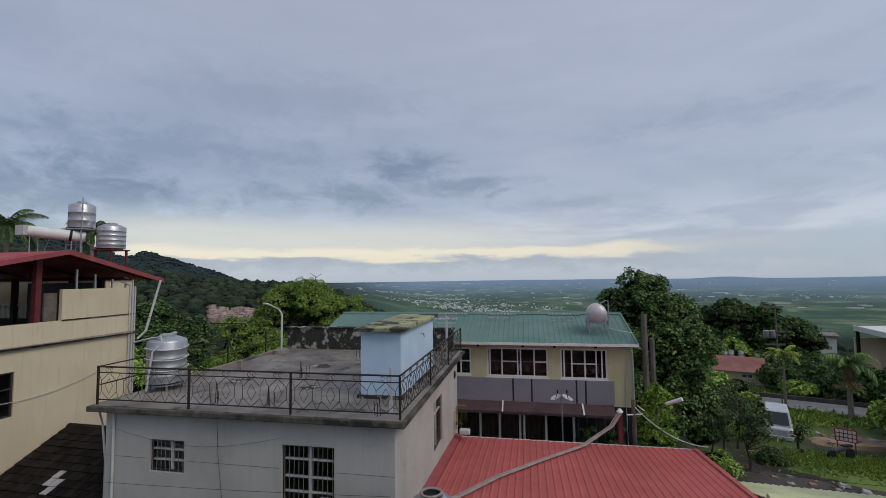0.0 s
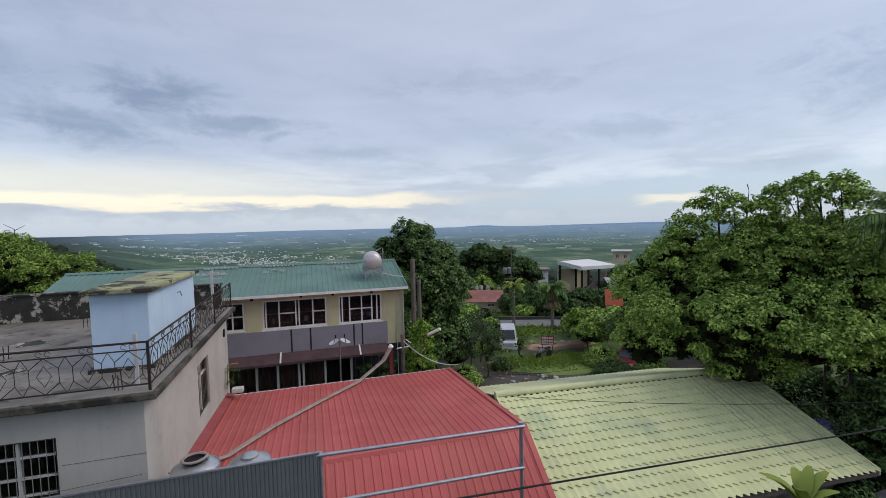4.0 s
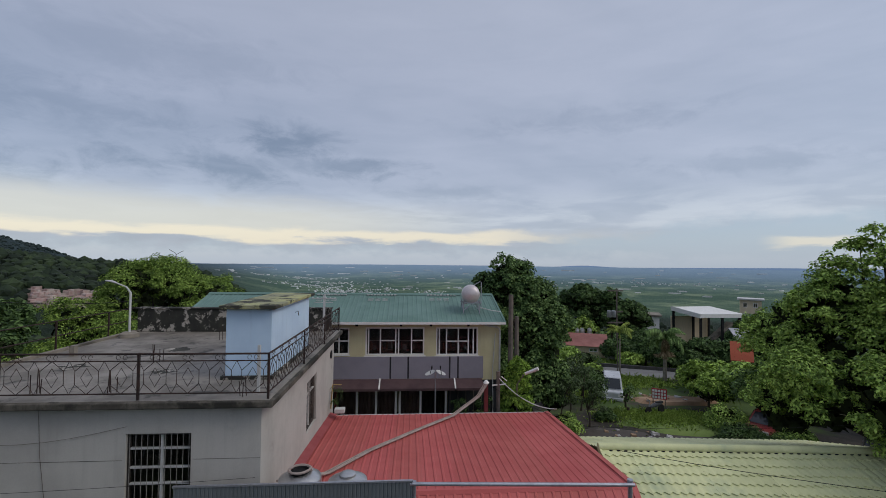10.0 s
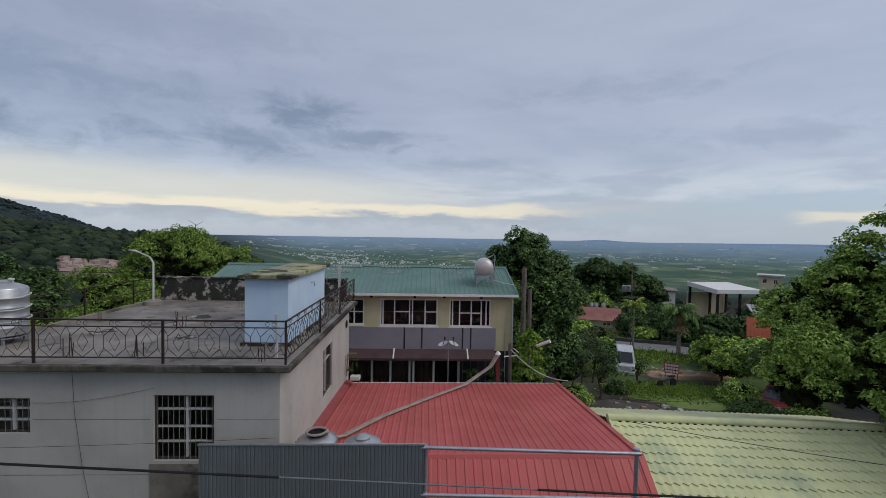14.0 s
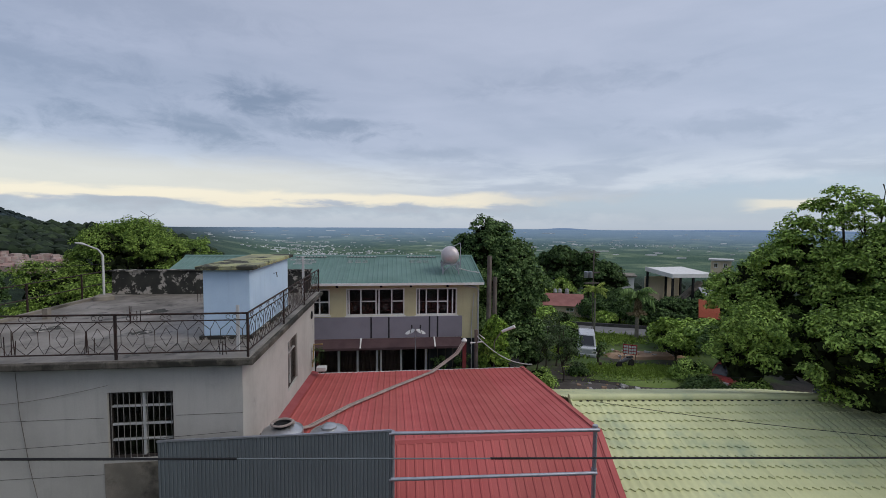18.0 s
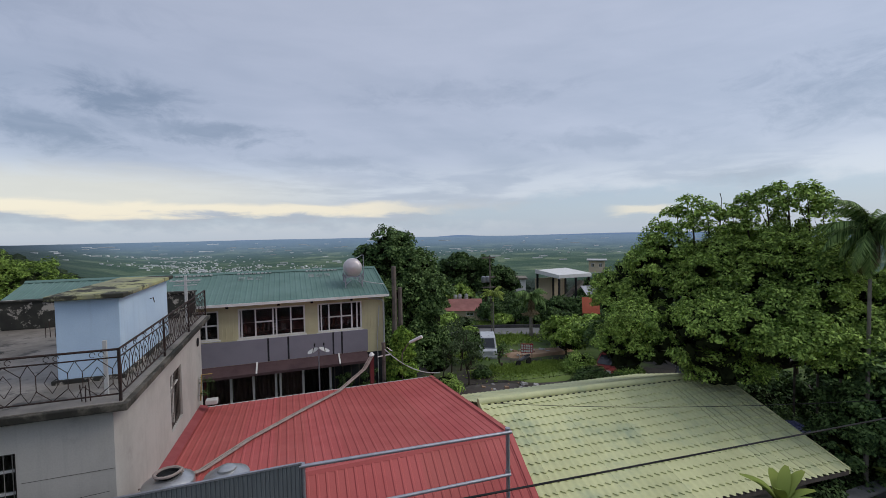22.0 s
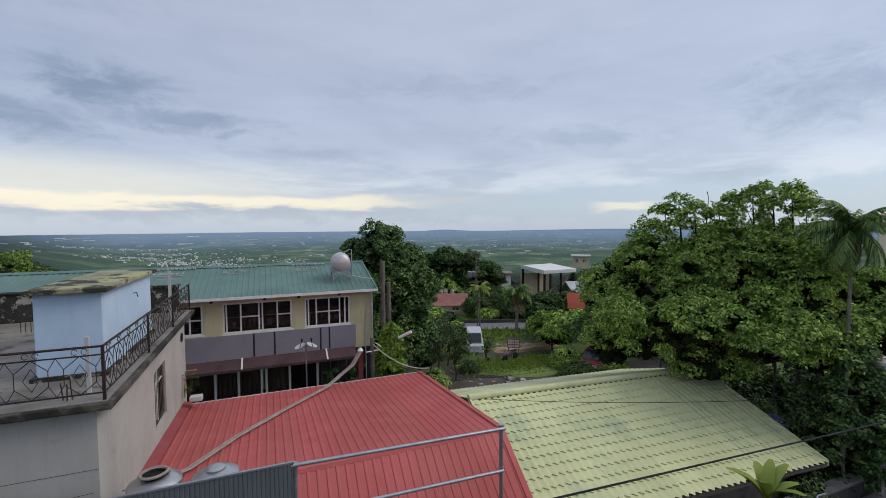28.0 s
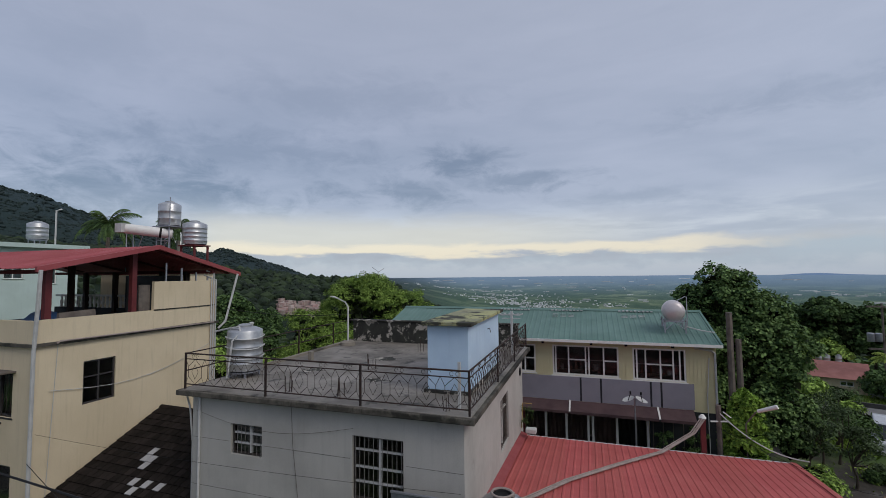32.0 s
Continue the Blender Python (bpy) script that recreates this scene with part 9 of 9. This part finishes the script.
    p = thing("far_utility_pole", "thin utility pole with a transformer rack", "utility pole")
    part("shaft", smooth(Geo().tube([(26.6, 53.8, -4.5), (26.6, 53.8, 5.7)], 0.09, 8)), M_WOOD, p)
    for z in (5.3, 2.6, 1.2):
        part("cross_arm", Geo().box(25.4, 27.4, 53.7, 53.85, z, z + 0.16), M_WOOD, p)
    for x in (25.5, 26.1):
        part("transformer", smooth(Geo().lathe((x, 53.6, 2.0), [(0.25, 0), (0.28, 0.05), (0.28, 0.8), (0.2, 0.85)], 12)), M_GALV, p)
    q = thing("thin_pole", "thin grey pole beside the yellow palm", "pole")
    part("shaft", smooth(Geo().tube([(20.6, 41.5, -2.2), (20.6, 41.5, 3.0)], 0.04, 6)), M_WOOD, q)


def planter():
    p = thing("planter_box", "white planter box at the end of the side wall", "planter")
    part("box", Geo().box(-2.9, -2.5, 17.35, 17.65, 2.88, 3.06), M_PVC, p, bevel=0.03)
    rng = np.random.default_rng(307)
    pts, n = crown_points([(-2.95, 17.7, 3.5, 0.15, 0.2, 0.4)], 150, 0.16, rng, -0.8)
    ob = tagged(new("plants", leaf_mesh("plants", pts, n, 0.09, rng, M_DARKLEAF, 0.3)), kind="stuff")
    ob.parent = p
    part("rack", smooth(Geo().tube([(-3.1, 17.75, 2.95), (-3.05, 17.8, 3.9), (-2.7, 17.8, 3.9)], 0.025, 6)), material("ochre_rack", (0.38, 0.27, 0.10), None, 0.7, bump=0.0), p)


lot()
lot_sign()
vehicle("white_van", "white delivery van with a dark windscreen parked on the lot", "van", 15.8, 32.6, -114, 3.3, 1.45, 1.75, M_CARWHITE, True)
vehicle("red_car", "red car parked under the trees", "car", 20.6, 23.7, 215, 3.4, 1.45, 1.3, M_CARRED, False)
vehicle("dark_car", "dark car in the shade under the broad tree", "car", 23.6, 19.8, 40, 4.1, 1.65, 1.45, M_CARGREY, False)
vehicle("blue_car", "dark blue car beside the yellow-roofed house", "car", 20.0, 12.2, 70, 4.1, 1.65, 1.45, material("navy_car_paint", (0.02, 0.025, 0.07), None, 0.3, bump=0.0, spec=0.5), False)
mid_houses()


def lot_motorbike():
    x, y = 16.3, 27.6
    b = thing("motorbike", "dark motorbike parked on the grass of the lot", "motorbike", at=(x, y, land(x, y)), turn=20)
    for wx in (-0.6, 0.6):
        part("wheel", smooth(Geo().lathe((wx, 0.04, 0.29), [(0.2, -0.08), (0.27, -0.08), (0.29, -0.04), (0.27, 0.0), (0.2, 0.0)], 18, (0, 1, 0))), M_BLACK, b)
    part("body", smooth(Geo().tube([(-0.45, 0, 0.5), (0.0, 0, 0.6), (0.4, 0, 0.66), (0.75, 0, 0.7)], [0.08, 0.15, 0.12, 0.05], 8)), M_CARGREY, b)
    part("seat", Geo().box(0.1, 0.7, -0.1, 0.1, 0.72, 0.8), M_BLACK, b, bevel=0.03)
    part("fork", smooth(Geo().tube([(-0.6, 0, 0.3), (-0.45, 0, 0.9)], 0.03, 6)), M_GALV, b)
    part("handlebar", smooth(Geo().tube([(-0.4, -0.3, 0.98), (-0.45, 0, 0.92), (-0.4, 0.3, 0.98)], 0.015, 6)), M_BLACK, b)


lot_motorbike()
planter()
wire("black overhead cable crossing close by", [(-7.0, 2.0, 8.06), (-0.6, 2.0, 7.713)], 0.0065, M_BLACK)
# grey colour here paints the sky's reflection on the same cable
wire("thinner stretch of the near cable, sky sheen painted grey", [(-0.6, 2.0, 7.713), (0.7, 2.0, 7.642)], 0.0042, M_GREY)
wire("black overhead cable running to the pole", [(0.7, 2.0, 7.642), (7.0, 2.0, 7.30), (15.3, 4.1, 5.5)], 0.006, M_BLACK)
wire("thin wire from the pole to the red-roofed house", [(15.35, 4.15, 5.4), (6.0, 12.0, 3.6)], 0.008, M_BLACK, 0.25)
wire("overhead wire leaving the pole", [(15.35, 4.15, 5.5), (34.0, 1.0, 7.5)], 0.014, M_BLACK, 0.3)
wire("overhead wire past the palm", [(15.35, 4.15, 5.45), (22.0, 14.0, 3.2)], 0.012, M_BLACK, 0.2)
for k in range(6):
    wire("cable bundle from the pole down to the terrace", [(15.3, 4.15, 5.2 - 0.2 * k), (8.2, 3.75 - 0.11 * k, 4.3 - 0.06 * k + 0.05 * (k % 2)), (3.0, 3.4 - 0.16 * k, 3.6)], 0.013 - 0.003 * (k % 3), M_BLACK, 0.06 + 0.05 * (k % 3))
for k in range(2):
    wire("wires hanging beside the pole", [(15.35, 3.4 - 0.25 * k, 3.9), (15.5, 3.3 - 0.3 * k, -0.8)], 0.014, M_BLACK, 0.0)
wire("pale hose hanging over the red roof corner", [(3.98, 18.85, 3.85), (6.3, 17.9, 2.75)], 0.022, M_PVC, 0.35)
wire("thin wire over the red roof", [(3.4, 18.3, 3.7), (6.6, 15.6, 2.9), (15.5, 12.6, 4.0)], 0.006, M_BLACK, 0.15)
wire("thin wire along the white house", [(-16.4, 8.95, 4.35), (-3.2, 9.5, 4.3)], 0.004, M_BLACK, 0.12)
wire("black cable by the cream house", [(-16.45, 8.8, 3.55), (-9.0, 8.2, 1.2)], 0.009, M_BLACK, 0.2)
wire("black wire beside the flat roof", [(-11.2, 18.6, 7.2), (-16.0, 15.7, 7.6)], 0.012, M_BLACK, 0.2)


def far_town():
    """Scattered houses of the plain and the settlement on the near hillside."""
    rnd = random.Random(91)
    tones = [material("far_white_block", (0.66, 0.67, 0.67), None, 0.8, scale=0.1, bump=0.0, islands=0.25),
             material("far_pink_block", (0.34, 0.225, 0.20), (0.42, 0.37, 0.33), 0.8, scale=0.22, bump=0.0, islands=0.25)]

    def block(g, x, y, w, d, h, a):
        z = land(x, y) - 1.0
        c, s = math.cos(a), math.sin(a)
        q = [(x + px * c - py * s, y + px * s + py * c) for px, py in ((-w, -d), (w, -d), (w, d), (-w, d))]
        g.hexa([(*p, z) for p in q] + [(*p, z + h + 1) for p in q])
    g = Geo()
    for az0, d0, n, sa, sd in ((6.0, 1950, 150, 1.5, 120), (9.5, 2250, 130, 1.8, 110), (2.0, 1750, 80, 1.1, 60), (13.0, 2600, 70, 2.0, 100), (3.2, 2300, 60, 2.0, 130), (-3.0, 2100, 30, 1.2, 60), (9.0, 2900, 70, 3.0, 80), (-12.0, 3100, 50, 3.0, 60), (-30.0, 3300, 60, 5.0, 80), (14.0, 3300, 60, 4.0, 60)):
        for k in range(n):
            az, d = radians(rnd.gauss(az0, sa)), d0 + rnd.gauss(0, sd)
            w = rnd.choice((1.6, 2.2, 3.0, 5.0)) * rnd.uniform(0.8, 1.3) * d / 2300
            block(g, -math.sin(az) * d, math.cos(az) * d, w, w * rnd.uniform(0.5, 1), rnd.uniform(2, 5.5), rnd.uniform(0, 3))
    tagged(part("plain_town", g, tones[0]), "pale houses of a town on the plain", "town", kind="stuff")
    g = Geo()
    for k in range(170):
        az = radians(rnd.uniform(-62, 24))
        d = rnd.uniform(2300, 4600)
        w = rnd.uniform(4, 11) * (d / 3000)
        block(g, -math.sin(az) * d, math.cos(az) * d, w * rnd.choice((1, 2, 4)), w * 0.4, rnd.uniform(3, 6), rnd.uniform(-0.2, 0.2))
    tagged(part("scattered_sheds", g, tones[0]), "scattered pale sheds and greenhouses on the plain", "sheds", kind="stuff")
    g = Geo()
    for k in range(120):
        az = radians(rnd.uniform(34.6, 39.4))
        d = rnd.uniform(405, 448)
        w = rnd.uniform(1.4, 3.4)
        block(g, -math.sin(az) * d, math.cos(az) * d, w, w * rnd.uniform(0.6, 1), rnd.uniform(3, 6), rnd.uniform(0, 3))
    tagged(part("hillside_town", g, tones[1]), "pinkish houses on the near hillside", "town", kind="stuff")


def far_woods():
    """Tree clumps over the slopes below and beside the town."""
    rng = np.random.default_rng(95)
    m = material("far_wood_leaf", (0.011, 0.021, 0.011), (0.034, 0.054, 0.023), 0.95, scale=0.05, fine=1.2, bump=0.6, islands=0.4)
    ico = [(0, 0, 1.0), (0.894, 0, 0.447), (0.276, 0.851, 0.447), (-0.724, 0.526, 0.447), (-0.724, -0.526, 0.447), (0.276, -0.851, 0.447),
           (0.724, 0.526, -0.447), (-0.276, 0.851, -0.447), (-0.894, 0, -0.447), (-0.276, -0.851, -0.447), (0.724, -0.526, -0.447)]
    tri = [(0, 1, 2), (0, 2, 3), (0, 3, 4), (0, 4, 5), (0, 5, 1), (1, 6, 2), (2, 6, 7), (2, 7, 3), (3, 7, 8), (3, 8, 4), (4, 8, 9), (4, 9, 5), (5, 9, 10), (5, 10, 1), (1, 10, 6)]
    v, f, near = [], [], []
    for k in range(9000):
        left = k % 3 != 0
        az = radians(rng.uniform(18, 66) if left else rng.uniform(-86, 20))
        d = 75 * math.exp(rng.uniform(0, 2.9 if left else 2.3))
        if 34.4 < math.degrees(az) < 39.6 and 340 < d < 460 or math.degrees(az) < -68:
            continue
        x, y = -math.sin(az) * d, math.cos(az) * d
        z = land(x, y)
        r = (1.7 + 0.006 * d) * rng.uniform(0.7, 1.5)
        if d < 280:
            near.append((x, y, z + r * 0.35, r))
            continue
        b = len(v)
        for p in ico:
            s = r * rng.uniform(0.75, 1.2)
            v.append((x + p[0] * s, y + p[1] * s, z + r * 0.35 + p[2] * s * 0.85))
        f += [(b + i, b + j, b + q) for i, j, q in tri]
    g = Geo()
    g.v, g.f = v, f
    h = Geo()
    for k in range(4200):
        az, d = radians(rng.uniform(30, 67)), rng.uniform(1650, 2620)
        x, y = -math.sin(az) * d, math.cos(az) * d
        z = land(x, y)
        r = rng.uniform(5, 10)
        b = len(h.v)
        for p in ico:
            s = r * rng.uniform(0.75, 1.25)
            h.v.append((x + p[0] * s, y + p[1] * s, z - r * 0.1 + p[2] * s * 0.75))
        h.f += [(b + i, b + j, b + q) for i, j, q in tri]
    for k in range(900):
        az, d = radians(rng.uniform(-100, -70)), rng.uniform(120, 420)
        x, y = -math.sin(az) * d, math.cos(az) * d
        near.append((x, y, land(x, y) + 0.3, rng.uniform(1.4, 2.6)))
    c = np.array(near)
    q = unit(rng, len(c) * 22, -0.2)
    c = np.repeat(c, 22, 0)[:len(q)]
    at = c[:, :3] + q * c[:, 3:] * rng.uniform(0.6, 1.15, (len(q), 1)) * np.array([1.1, 1.1, 0.9])
    ob = new("slope_woods", leaf_mesh("slope_woods", at, q + np.array([0, 0, 0.3]), 0.6 * c[:, 3], rng, M_DARKLEAF, 0.8))
    tagged(ob, "leafy tree crowns over the slope below the town", "woods", kind="stuff")
    # the mountain's haze is put into this bluish leaf colour
    m2 = material("hazy_mountain_leaf", (0.016, 0.028, 0.027), (0.024, 0.039, 0.035), 0.95, scale=0.006, fine=0.2, bump=0.3, islands=0.14)
    tagged(part("mountain_woods", h, m2), "hazy dark woods over the mountain", "woods", kind="stuff")
    tagged(part("hillside_woods", g, m), "dense dark woods over the hillside", "woods", kind="stuff")


far_town()
far_woods()
